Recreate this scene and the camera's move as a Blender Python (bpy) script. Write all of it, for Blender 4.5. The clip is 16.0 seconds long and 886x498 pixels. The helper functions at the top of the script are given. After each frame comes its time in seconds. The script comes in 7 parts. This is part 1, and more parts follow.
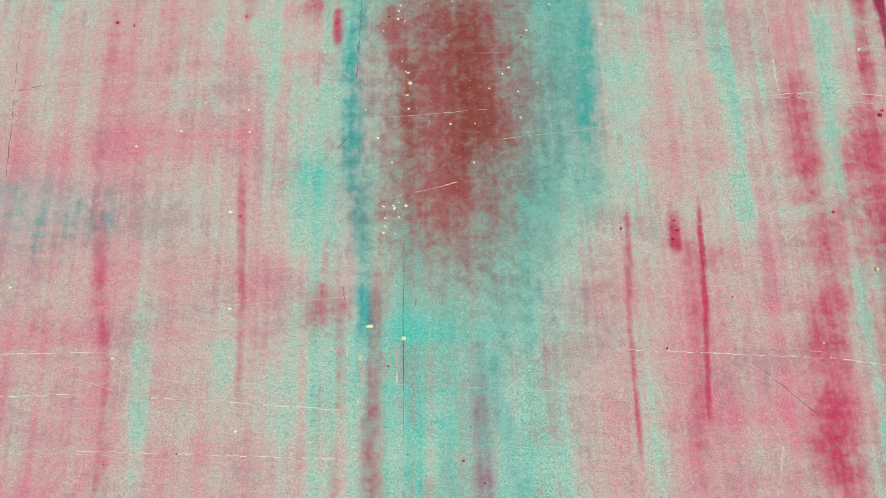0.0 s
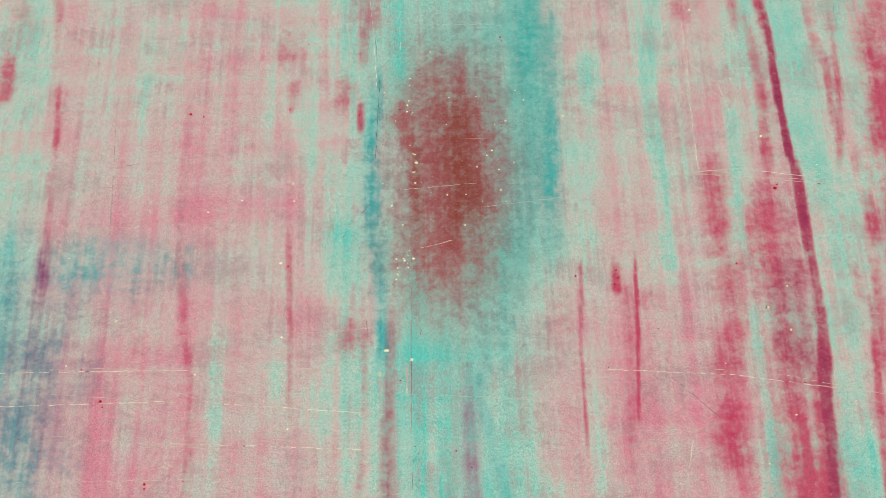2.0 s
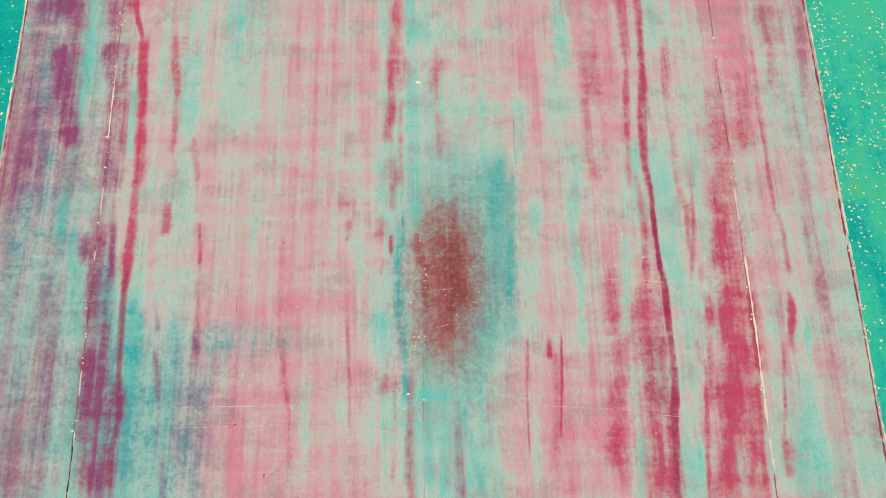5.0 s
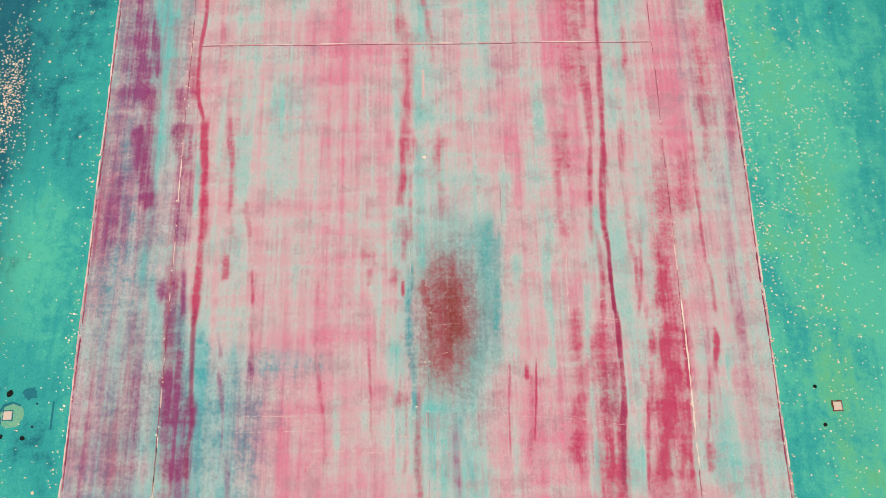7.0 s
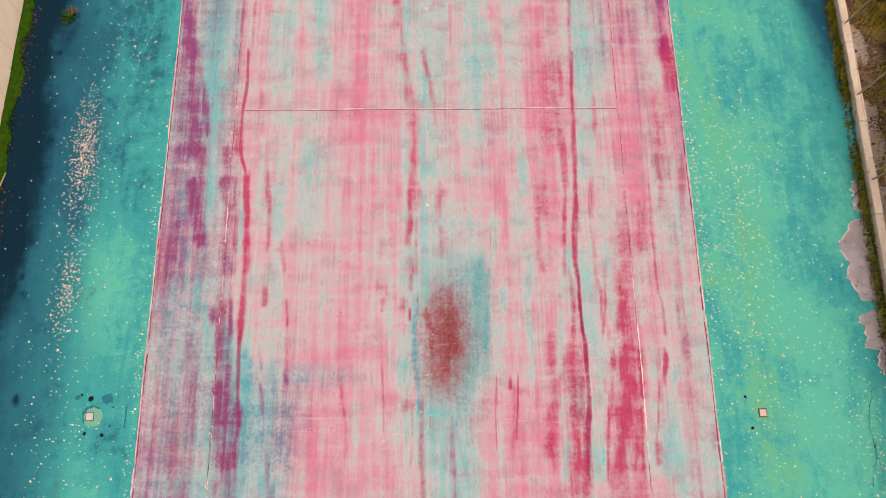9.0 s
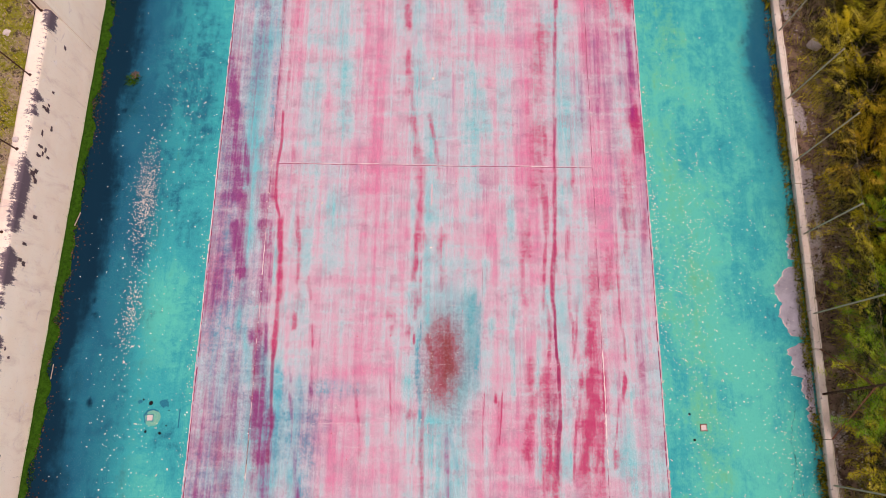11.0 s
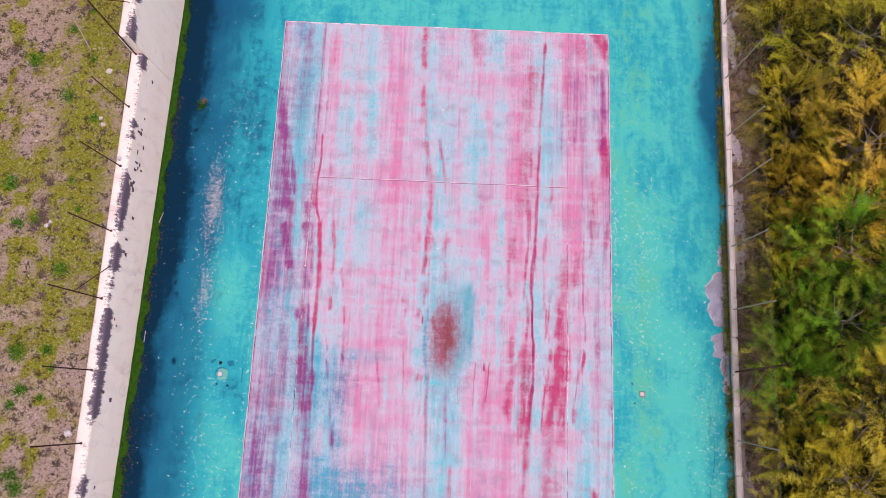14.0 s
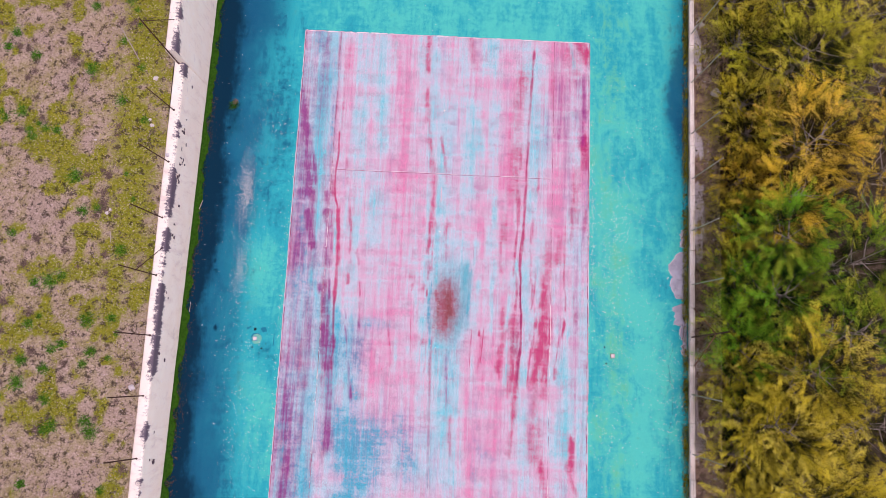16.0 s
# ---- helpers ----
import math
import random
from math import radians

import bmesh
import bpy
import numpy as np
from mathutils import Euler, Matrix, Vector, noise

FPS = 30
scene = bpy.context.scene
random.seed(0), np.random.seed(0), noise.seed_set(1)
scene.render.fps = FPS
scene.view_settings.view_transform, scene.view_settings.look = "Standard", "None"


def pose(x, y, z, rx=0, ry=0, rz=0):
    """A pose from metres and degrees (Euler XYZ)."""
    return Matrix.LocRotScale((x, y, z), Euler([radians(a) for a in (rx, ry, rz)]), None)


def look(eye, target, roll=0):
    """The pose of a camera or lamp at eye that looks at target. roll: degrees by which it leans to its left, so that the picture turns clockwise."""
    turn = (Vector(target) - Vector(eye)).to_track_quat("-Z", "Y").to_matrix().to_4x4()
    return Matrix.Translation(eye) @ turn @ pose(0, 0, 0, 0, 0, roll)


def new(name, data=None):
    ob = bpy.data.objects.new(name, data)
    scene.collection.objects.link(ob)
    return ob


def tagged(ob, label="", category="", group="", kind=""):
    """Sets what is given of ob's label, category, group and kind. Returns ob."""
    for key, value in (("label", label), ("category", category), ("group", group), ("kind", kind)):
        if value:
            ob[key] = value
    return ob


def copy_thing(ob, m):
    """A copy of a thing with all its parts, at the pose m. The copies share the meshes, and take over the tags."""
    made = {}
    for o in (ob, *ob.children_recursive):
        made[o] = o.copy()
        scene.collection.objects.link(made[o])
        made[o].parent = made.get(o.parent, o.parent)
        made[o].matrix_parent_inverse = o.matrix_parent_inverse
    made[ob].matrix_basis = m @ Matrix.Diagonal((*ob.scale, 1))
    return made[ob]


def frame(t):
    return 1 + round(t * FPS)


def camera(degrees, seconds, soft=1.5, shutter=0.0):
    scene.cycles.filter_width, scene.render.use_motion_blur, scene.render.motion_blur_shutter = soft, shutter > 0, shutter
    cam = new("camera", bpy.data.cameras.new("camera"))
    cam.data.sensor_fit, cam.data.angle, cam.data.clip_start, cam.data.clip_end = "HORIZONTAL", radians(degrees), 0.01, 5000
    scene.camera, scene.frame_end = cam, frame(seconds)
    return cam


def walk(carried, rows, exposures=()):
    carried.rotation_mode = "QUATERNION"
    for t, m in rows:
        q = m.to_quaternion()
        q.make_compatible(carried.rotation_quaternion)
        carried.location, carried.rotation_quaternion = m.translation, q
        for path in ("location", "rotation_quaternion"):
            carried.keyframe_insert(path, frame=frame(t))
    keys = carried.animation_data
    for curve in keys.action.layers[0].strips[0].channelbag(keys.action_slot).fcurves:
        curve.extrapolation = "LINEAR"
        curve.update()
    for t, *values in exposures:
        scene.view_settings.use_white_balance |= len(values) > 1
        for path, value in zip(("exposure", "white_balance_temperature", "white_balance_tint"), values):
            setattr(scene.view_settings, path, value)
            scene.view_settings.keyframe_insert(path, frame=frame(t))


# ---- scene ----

# ---------- camera: a drone that climbs straight up over the court, tilted a little forward of straight down ----------
cam = camera(66.0, 16.0, soft=0.5)
# seconds, place in metres, sideways tilt, forward tilt, heading in degrees
ROWS = [
    (0.0, 0.215, -0.487, 3.732, -0.14, 14.86, 1.28),
    (0.5, 0.234, -0.516, 3.969, -0.23, 14.85, 1.27),
    (1.0, 0.229, -0.538, 4.225, -0.20, 14.82, 1.26),
    (1.5, 0.228, -0.529, 4.606, -0.20, 14.82, 1.27),
    (2.0, 0.218, -0.502, 5.031, -0.21, 14.88, 1.26),
    (2.5, 0.209, -0.472, 5.534, -0.20, 14.92, 1.26),
    (3.0, 0.201, -0.449, 6.066, -0.18, 14.99, 1.24),
    (3.5, 0.210, -0.443, 6.617, -0.24, 15.00, 1.20),
    (4.0, 0.217, -0.435, 7.192, -0.26, 15.05, 1.18),
    (6.5, 0.121, -0.352, 10.207, -0.60, 15.23, 1.11),
    (7.0, 0.115, -0.363, 10.824, -0.63, 15.28, 1.05),
    (7.5, 0.114, -0.373, 11.458, -0.64, 15.38, 1.06),
    (8.0, 0.111, -0.388, 12.092, -0.63, 15.49, 1.06),
    (8.5, 0.115, -0.416, 12.720, -0.63, 15.52, 1.09),
    (9.0, 0.114, -0.440, 13.353, -0.60, 15.57, 0.71),
    (11.5, 0.203, -0.350, 17.042, -0.59, 15.65, -0.81),
    (12.0, 0.216, -0.328, 17.804, -0.61, 15.47, -0.99),
    (12.5, 0.221, -0.300, 18.601, -0.64, 14.38, -1.08),
    (13.0, 0.194, -0.276, 19.412, -0.62, 12.66, -1.22),
    (13.5, 0.161, -0.307, 20.235, -0.61, 12.42, -1.58),
    (14.0, 0.136, -0.391, 21.058, -0.60, 12.33, -2.35),
    (14.5, 0.108, -0.465, 21.877, -0.69, 12.30, -2.58),
    (15.0, 0.067, -0.506, 22.758, -0.74, 12.38, -2.53),
    (15.5, -0.002, -0.525, 23.684, -0.83, 11.41, -2.46),
    (16.0, -0.088, -0.537, 24.625, -0.94, 9.50, -2.39),
]

EXPOSURES = [(0.0, -0.28, 7350.0, -13.0), (4.2, -0.27, 7450.0, -11.0), (6.3, -0.22, 7750.0, 10.0), (9.2, -0.21, 8150.0, 33.0),
             (11.3, -0.17, 6900.0, 39.5), (16.0, -0.07, 6050.0, 42.5)]
walk(cam, [(t, Matrix.Translation((x, y, z)) @ pose(0, 0, 0, -90, 0, 0) @ pose(0, 0, 0, 90 + pitch, roll, yaw)) for t, x, y, z, yaw, pitch, roll in ROWS], EXPOSURES)

# ---------- light: a bright veiled sky ----------
SUN_EL, SUN_AZ = radians(65), radians(130)
world = bpy.data.worlds.new("sky")
scene.world = world
world.use_nodes = True
wn = world.node_tree
wn.nodes.clear()
w_sky = wn.nodes.new("ShaderNodeTexSky")
w_sky.sky_type = "NISHITA"
w_sky.sun_disc = False
w_sky.sun_elevation, w_sky.sun_rotation = SUN_EL, SUN_AZ
w_sky.dust_density = 3.0
w_hue = wn.nodes.new("ShaderNodeHueSaturation")
w_hue.inputs["Saturation"].default_value = 0.35
w_bg = wn.nodes.new("ShaderNodeBackground")
w_bg.inputs["Strength"].default_value = 0.105
w_out = wn.nodes.new("ShaderNodeOutputWorld")
wn.links.new(w_sky.outputs[0], w_hue.inputs["Color"])
wn.links.new(w_hue.outputs[0], w_bg.inputs["Color"])
wn.links.new(w_bg.outputs[0], w_out.inputs["Surface"])
sun_data = bpy.data.lights.new("sun", "SUN")
sun_data.energy, sun_data.angle, sun_data.color = 2.1, radians(25), (1.0, 0.95, 0.88)
sun = new("sun", sun_data)
sun.matrix_world = look((math.sin(SUN_AZ) * math.cos(SUN_EL) * 40, math.cos(SUN_AZ) * math.cos(SUN_EL) * 40, math.sin(SUN_EL) * 40), (0, 0, 0))

# ---------- small helpers ----------
def smooth(a, b, v):
    u = np.clip((v - a) / (b - a), 0, 1)
    return u * u * (3 - 2 * u)


def value_noise(x, y, seed=0):
    """Value noise on arrays, 0 to 1."""
    xi, yi = np.floor(x), np.floor(y)
    u, v = x - xi, y - yi
    u, v = u * u * (3 - 2 * u), v * v * (3 - 2 * v)

    def cell(a, b):
        h = np.sin(a * 127.1 + b * 311.7 + seed * 74.7) * 43758.5453
        return h - np.floor(h)

    return (cell(xi, yi) * (1 - u) + cell(xi + 1, yi) * u) * (1 - v) + (cell(xi, yi + 1) * (1 - u) + cell(xi + 1, yi + 1) * u) * v


def fbm(x, y, seed=0, octaves=4):
    total, amp, norm = 0.0, 1.0, 0.0
    for k in range(octaves):
        total = total + amp * value_noise(x * 2 ** k, y * 2 ** k, seed + 13 * k)
        norm += amp
        amp *= 0.5
    return total / norm


def mesh_object(name, verts, faces, material, parent=None, label="", flat=True):
    me = bpy.data.meshes.new(name)
    me.from_pydata([tuple(v) for v in verts], [], [tuple(f) for f in faces])
    me.materials.append(material)
    if not flat:
        me.polygons.foreach_set("use_smooth", [True] * len(me.polygons))
    me.update()
    ob = new(name, me)
    ob.parent = parent
    if label:
        ob["label"] = label
    return ob


def quads_object(name, points, quads, material, flat=True):
    """A big mesh from numpy arrays of points (n, 3) and quads (m, 4)."""
    me = bpy.data.meshes.new(name)
    me.vertices.add(len(points))
    me.vertices.foreach_set("co", np.asarray(points, np.float32).ravel())
    n, k = quads.shape
    me.loops.add(n * k)
    me.loops.foreach_set("vertex_index", np.asarray(quads, np.int32).ravel())
    me.polygons.add(n)
    me.polygons.foreach_set("loop_start", np.arange(0, n * k, k, dtype=np.int32))
    me.update(calc_edges=True)
    me.validate()
    if not flat:
        me.polygons.foreach_set("use_smooth", np.ones(len(me.polygons), bool))
    me.materials.append(material)
    return new(name, me)


def grid_sheet(name, xs, ys, zfun, material, flat=False):
    X, Y = np.meshgrid(xs, ys)
    Z = zfun(X, Y)
    pts = np.stack([X, Y, Z], -1).reshape(-1, 3)
    ny, nx = X.shape
    i = (np.arange(ny - 1)[:, None] * nx + np.arange(nx - 1)[None]).ravel()
    quads = np.stack([i, i + 1, i + nx + 1, i + nx], -1)
    return quads_object(name, pts, quads, material, flat), X, Y


def paint(ob, name, rgba):
    """A colour attribute on the points: masks of paint stains and of painted shade."""
    layer = ob.data.color_attributes.new(name, "FLOAT_COLOR", "POINT")
    layer.data.foreach_set("color", np.asarray(rgba, np.float32).ravel())


def part(name, bm, material, parent, label=""):
    me = bpy.data.meshes.new(name)
    bm.to_mesh(me)
    bm.free()
    me.materials.append(material)
    ob = new(name, me)
    ob.parent = parent
    if label:
        ob["label"] = label
    return ob


def box(bm, x0, x1, y0, y1, z0, z1, bevel=0.0):
    m = Matrix.Translation(((x0 + x1) / 2, (y0 + y1) / 2, (z0 + z1) / 2)) @ Matrix.Diagonal((x1 - x0, y1 - y0, z1 - z0, 1))
    made = bmesh.ops.create_cube(bm, size=1, matrix=m)
    if bevel:
        edges = {e for v in made["verts"] for e in v.link_edges}
        bmesh.ops.bevel(bm, geom=list(edges), offset=bevel, segments=2, profile=0.5, affect="EDGES")


def rod(bm, a, b, r0, r1=None, sides=8):
    a, b = Vector(a), Vector(b)
    m = Matrix.Translation((a + b) / 2) @ (b - a).to_track_quat("Z", "Y").to_matrix().to_4x4()
    bmesh.ops.create_cone(bm, cap_ends=True, segments=sides, radius1=r0, radius2=r0 if r1 is None else r1, depth=(b - a).length, matrix=m)


def empty(name, at=(0, 0, 0)):
    ob = new(name)
    ob.empty_display_size = 0.2
    ob.location = at
    return ob


# ---------- materials ----------
class Nodes:
    """A short way to write node trees."""

    def __init__(self, name):
        self.mat = bpy.data.materials.new(name)
        self.mat.use_nodes = True
        self.tree = self.mat.node_tree
        self.bsdf = self.tree.nodes["Principled BSDF"]
        self.coord = self.tree.nodes.new("ShaderNodeTexCoord").outputs["Object"]

    def link(self, value, socket):
        if isinstance(value, bpy.types.NodeSocket):
            self.tree.links.new(value, socket)
        else:
            socket.default_value = value

    def scaled(self, x, y, z):
        n = self.tree.nodes.new("ShaderNodeMapping")
        n.inputs["Scale"].default_value = (x, y, z)
        self.link(self.coord, n.inputs["Vector"])
        return n.outputs[0]

    def noise(self, vector=None, scale=1.0, detail=4.0, rough=0.55, warp=0.0):
        n = self.tree.nodes.new("ShaderNodeTexNoise")
        self.link(vector or self.coord, n.inputs["Vector"])
        n.inputs["Scale"].default_value, n.inputs["Detail"].default_value = scale, detail
        n.inputs["Roughness"].default_value, n.inputs["Distortion"].default_value = rough, warp
        return n.outputs["Fac"]

    def cells(self, vector=None, scale=1.0, feature="F1"):
        n = self.tree.nodes.new("ShaderNodeTexVoronoi")
        n.feature = feature
        self.link(vector or self.coord, n.inputs["Vector"])
        n.inputs["Scale"].default_value = scale
        return n.outputs["Distance"]

    def span(self, value, a, b, c=0.0, d=1.0, kind="SMOOTHSTEP"):
        n = self.tree.nodes.new("ShaderNodeMapRange")
        n.interpolation_type = kind
        for k, v in enumerate((value, a, b, c, d)):
            self.link(v, n.inputs[k])
        return n.outputs[0]

    def calc(self, op, a, b=0.0):
        n = self.tree.nodes.new("ShaderNodeMath")
        n.operation = op
        self.link(a, n.inputs[0])
        self.link(b, n.inputs[1])
        return n.outputs[0]

    def mix(self, fac, a, b, blend="MIX"):
        n = self.tree.nodes.new("ShaderNodeMix")
        n.data_type, n.blend_type = "RGBA", blend
        self.link(fac, n.inputs[0])
        for v, k in ((a, 6), (b, 7)):
            self.link((*v, 1.0) if isinstance(v, tuple) and len(v) == 3 else v, n.inputs[k])
        return n.outputs[2]

    def attribute(self, name):
        n = self.tree.nodes.new("ShaderNodeAttribute")
        n.attribute_name = name
        s = self.tree.nodes.new("ShaderNodeSeparateColor")
        self.tree.links.new(n.outputs["Color"], s.inputs[0])
        return s.outputs[0], s.outputs[1], s.outputs[2], n.outputs["Alpha"]

    def random(self):
        return self.tree.nodes.new("ShaderNodeObjectInfo").outputs["Random"]

    def island(self):
        return self.tree.nodes.new("ShaderNodeNewGeometry").outputs["Random Per Island"]

    def done(self, colour, rough=0.8, height=None, bump=0.3, distance=0.01, metal=0.0, spec=0.06):
        if isinstance(colour, tuple) and len(colour) == 3:
            colour = (*colour, 1.0)
        self.link(colour, self.bsdf.inputs["Base Color"])
        self.link(rough, self.bsdf.inputs["Roughness"])
        self.link(metal, self.bsdf.inputs["Metallic"])
        self.link(spec, self.bsdf.inputs["Specular IOR Level"])
        if height is not None:
            n = self.tree.nodes.new("ShaderNodeBump")
            n.inputs["Strength"].default_value, n.inputs["Distance"].default_value = bump, distance
            self.link(height, n.inputs["Height"])
            self.tree.links.new(n.outputs[0], self.bsdf.inputs["Normal"])
        return self.mat


def court_paint():
    """Worn acrylic court paint: pink over pale blue-green, with crimson runs and blue stains."""
    n = Nodes("court_paint")
    red, blue, dark, wash = n.attribute("stain")
    purple, core, ring, brown = n.attribute("tint")

    def swing(v, k):
        return n.calc("MULTIPLY", n.calc("SUBTRACT", v, 0.5), k)

    def total(*values):
        out = values[0]
        for v in values[1:]:
            out = n.calc("ADD", out, v)
        return out

    streak = n.noise(n.scaled(9, 0.32, 1), 1.0, 4, 0.55)
    band = n.noise(n.scaled(0.45, 5.5, 1), 1.0, 3, 0.55, 0.3)
    weave = n.noise(n.scaled(0.9, 9, 1), 1.0, 4, 0.6)
    mottle = n.noise(n.scaled(5, 3.6, 1), 1.0, 5, 0.65)
    smudge = n.noise(n.scaled(15, 17, 1), 1.0, 6, 0.72, 0.4)
    chalk = n.noise(n.scaled(34, 46, 1), 1.0, 5, 0.7, 0.2)
    fine = n.noise(n.scaled(90, 170, 1), 1.0, 4, 0.7)
    brush = n.noise(n.scaled(16, 150, 1), 1.0, 3, 0.6)
    grain = n.noise(n.scaled(320, 460, 1), 1.0, 2, 0.6)
    scratch = n.noise(n.scaled(1.1, 75, 1), 1.0, 3, 0.6)
    speck = n.noise(n.scaled(120, 100, 1), 1.0, 5, 0.75, 0.6)
    comb = n.noise(n.scaled(22, 0.5, 1), 1.0, 5, 0.62)
    haze = n.noise(n.scaled(1.6, 2.4, 1), 1.0, 5, 0.6)
    broad = total(swing(streak, 0.85), swing(weave, 0.18), swing(mottle, 0.52), swing(smudge, 0.58), swing(comb, 0.48), swing(band, 0.50))
    small = total(swing(fine, 1.5), swing(brush, 0.45), swing(grain, 2.6), swing(chalk, 0.7), swing(speck, 2.0))
    w = total(wash, broad, n.calc("MULTIPLY", small, 0.16))
    base = n.mix(n.span(w, 0.40, 1.12, 0.0, 1.0, "LINEAR"), (0.575, 0.62, 0.635), (0.74, 0.25, 0.385))
    base = n.mix(n.span(w, 0.56, -0.02, 0.0, 1.0, "LINEAR"), base, (0.23, 0.61, 0.62))
    base = n.mix(n.span(w, 0.06, -0.35, 0.0, 0.9, "LINEAR"), base, (0.10, 0.60, 0.62))
    base = n.mix(n.span(total(haze, swing(comb, 0.5), swing(smudge, 0.5)), 0.48, 0.70, 0.0, 0.50), base, (0.44, 0.29, 0.36))
    # worn through where the roller's weave and the grit have rubbed the stains
    torn = total(0.95, swing(band, 0.6), swing(weave, 0.3), swing(mottle, 0.9), swing(smudge, 0.95), swing(comb, 0.65), n.calc("MULTIPLY", small, 0.35))
    ragged = total(swing(mottle, 0.40), swing(smudge, 0.50), n.calc("MULTIPLY", small, 0.12))
    r = total(n.calc("MULTIPLY", red, torn), n.calc("MULTIPLY", ragged, 0.5))
    base = n.mix(n.span(r, 0.08, 1.02, 0.0, 0.88), base, (0.56, 0.024, 0.125))
    b = n.calc("ADD", n.calc("MULTIPLY", blue, n.span(torn, 0.55, 1.35, 0.30, 1.25)), ragged)
    base = n.mix(n.span(b, 0.08, 1.10, 0.0, 0.92), base, (0.006, 0.41, 0.50))
    p = n.calc("MULTIPLY", n.calc("MULTIPLY", purple, torn), n.span(streak, 0.36, 0.62, 0.72, 1.2))
    base = n.mix(n.span(p, 0.05, 1.05, 0.0, 0.86), base, (0.29, 0.028, 0.19))
    d = n.calc("ADD", n.calc("MULTIPLY", dark, torn), n.calc("MULTIPLY", ragged, 0.5))
    base = n.mix(n.span(d, 0.06, 1.05, 0.0, 0.84), base, (0.27, 0.026, 0.105))
    o = total(n.calc("MULTIPLY", ring, n.span(torn, 0.5, 1.4, 0.7, 1.25)), ragged)
    base = n.mix(n.span(o, 0.10, 1.05, 0.0, 0.85), base, (0.05, 0.42, 0.46))
    c = total(n.calc("MULTIPLY", core, n.span(torn, 0.5, 1.5, 0.72, 1.22)), n.calc("MULTIPLY", ragged, 0.9))
    base = n.mix(n.span(c, 0.10, 1.05, 0.0, 0.90), base, (0.40, 0.060, 0.092))
    k = total(n.calc("MULTIPLY", brown, n.span(torn, 0.5, 1.5, 0.8, 1.2)), n.calc("MULTIPLY", ragged, 0.9))
    base = n.mix(n.span(k, 0.10, 1.05, 0.0, 0.85), base, (0.22, 0.040, 0.024))
    base = n.mix(n.span(chalk, 0.56, 0.72, 0.0, 0.22), base, (0.70, 0.68, 0.66))
    base = n.mix(n.span(smudge, 0.44, 0.30, 0.0, 0.30), base, (0.30, 0.17, 0.21))
    grey = n.span(small, -0.6, 0.6, 0.50, 1.45, "LINEAR")
    tone = n.tree.nodes.new("ShaderNodeCombineColor")
    for s in tone.inputs:
        n.link(grey, s)
    base = n.mix(1.0, base, tone.outputs[0], "MULTIPLY")
    base = n.mix(n.span(scratch, 0.70, 0.78, 0.0, 0.40), base, (0.88, 0.80, 0.74))
    h = total(grain, n.calc("MULTIPLY", brush, 0.7))
    return n.done(base, n.span(fine, 0.3, 0.7, 0.62, 0.82), h, 0.35, 0.003, spec=0.06)


def surround_paint():
    """Blue-green acrylic paint, blotched by damp and dirt, with deep and dark masks."""
    n = Nodes("surround_paint")
    light, deep, dark, yellow = n.attribute("stain")

    def swing(v, k):
        return n.calc("MULTIPLY", n.calc("SUBTRACT", v, 0.5), k)

    streak = n.noise(n.scaled(6, 0.7, 1), 1.0, 5, 0.62)
    weave = n.noise(n.scaled(0.6, 5, 1), 1.0, 5, 0.62)
    blotch = n.noise(n.scaled(1.3, 0.9, 1), 1.0, 6, 0.68, 0.6)
    mottle = n.noise(n.scaled(6, 5, 1), 1.0, 6, 0.72)
    fine = n.noise(n.scaled(42, 24, 1), 1.0, 4, 0.72)
    grain = n.noise(n.coord, 130, 3, 0.7)
    j = n.calc("ADD", n.calc("ADD", swing(streak, 0.65), swing(weave, 0.35)), n.calc("ADD", swing(blotch, 1.5), swing(mottle, 0.9)))
    small = n.calc("ADD", swing(fine, 0.9), swing(grain, 0.8))
    j = n.calc("ADD", j, n.calc("MULTIPLY", small, 0.35))
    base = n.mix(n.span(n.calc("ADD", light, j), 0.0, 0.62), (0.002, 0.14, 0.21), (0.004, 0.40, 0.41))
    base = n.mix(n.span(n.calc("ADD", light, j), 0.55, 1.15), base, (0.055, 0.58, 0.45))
    base = n.mix(n.span(n.calc("ADD", yellow, j), 0.3, 1.0, 0.0, 0.8), base, (0.12, 0.52, 0.22))
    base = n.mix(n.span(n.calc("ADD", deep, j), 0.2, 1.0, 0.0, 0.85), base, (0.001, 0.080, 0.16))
    base = n.mix(n.span(small, 0.03, 0.32, 0.0, 0.20), base, (0.45, 0.84, 0.80))
    base = n.mix(n.span(small, -0.03, -0.34, 0.0, 0.36), base, (0.0, 0.06, 0.09))
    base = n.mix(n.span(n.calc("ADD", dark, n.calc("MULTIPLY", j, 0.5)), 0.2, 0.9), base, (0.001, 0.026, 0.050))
    return n.done(base, n.span(fine, 0.3, 0.7, 0.6, 0.82), grain, 0.3, 0.003, spec=0.06)


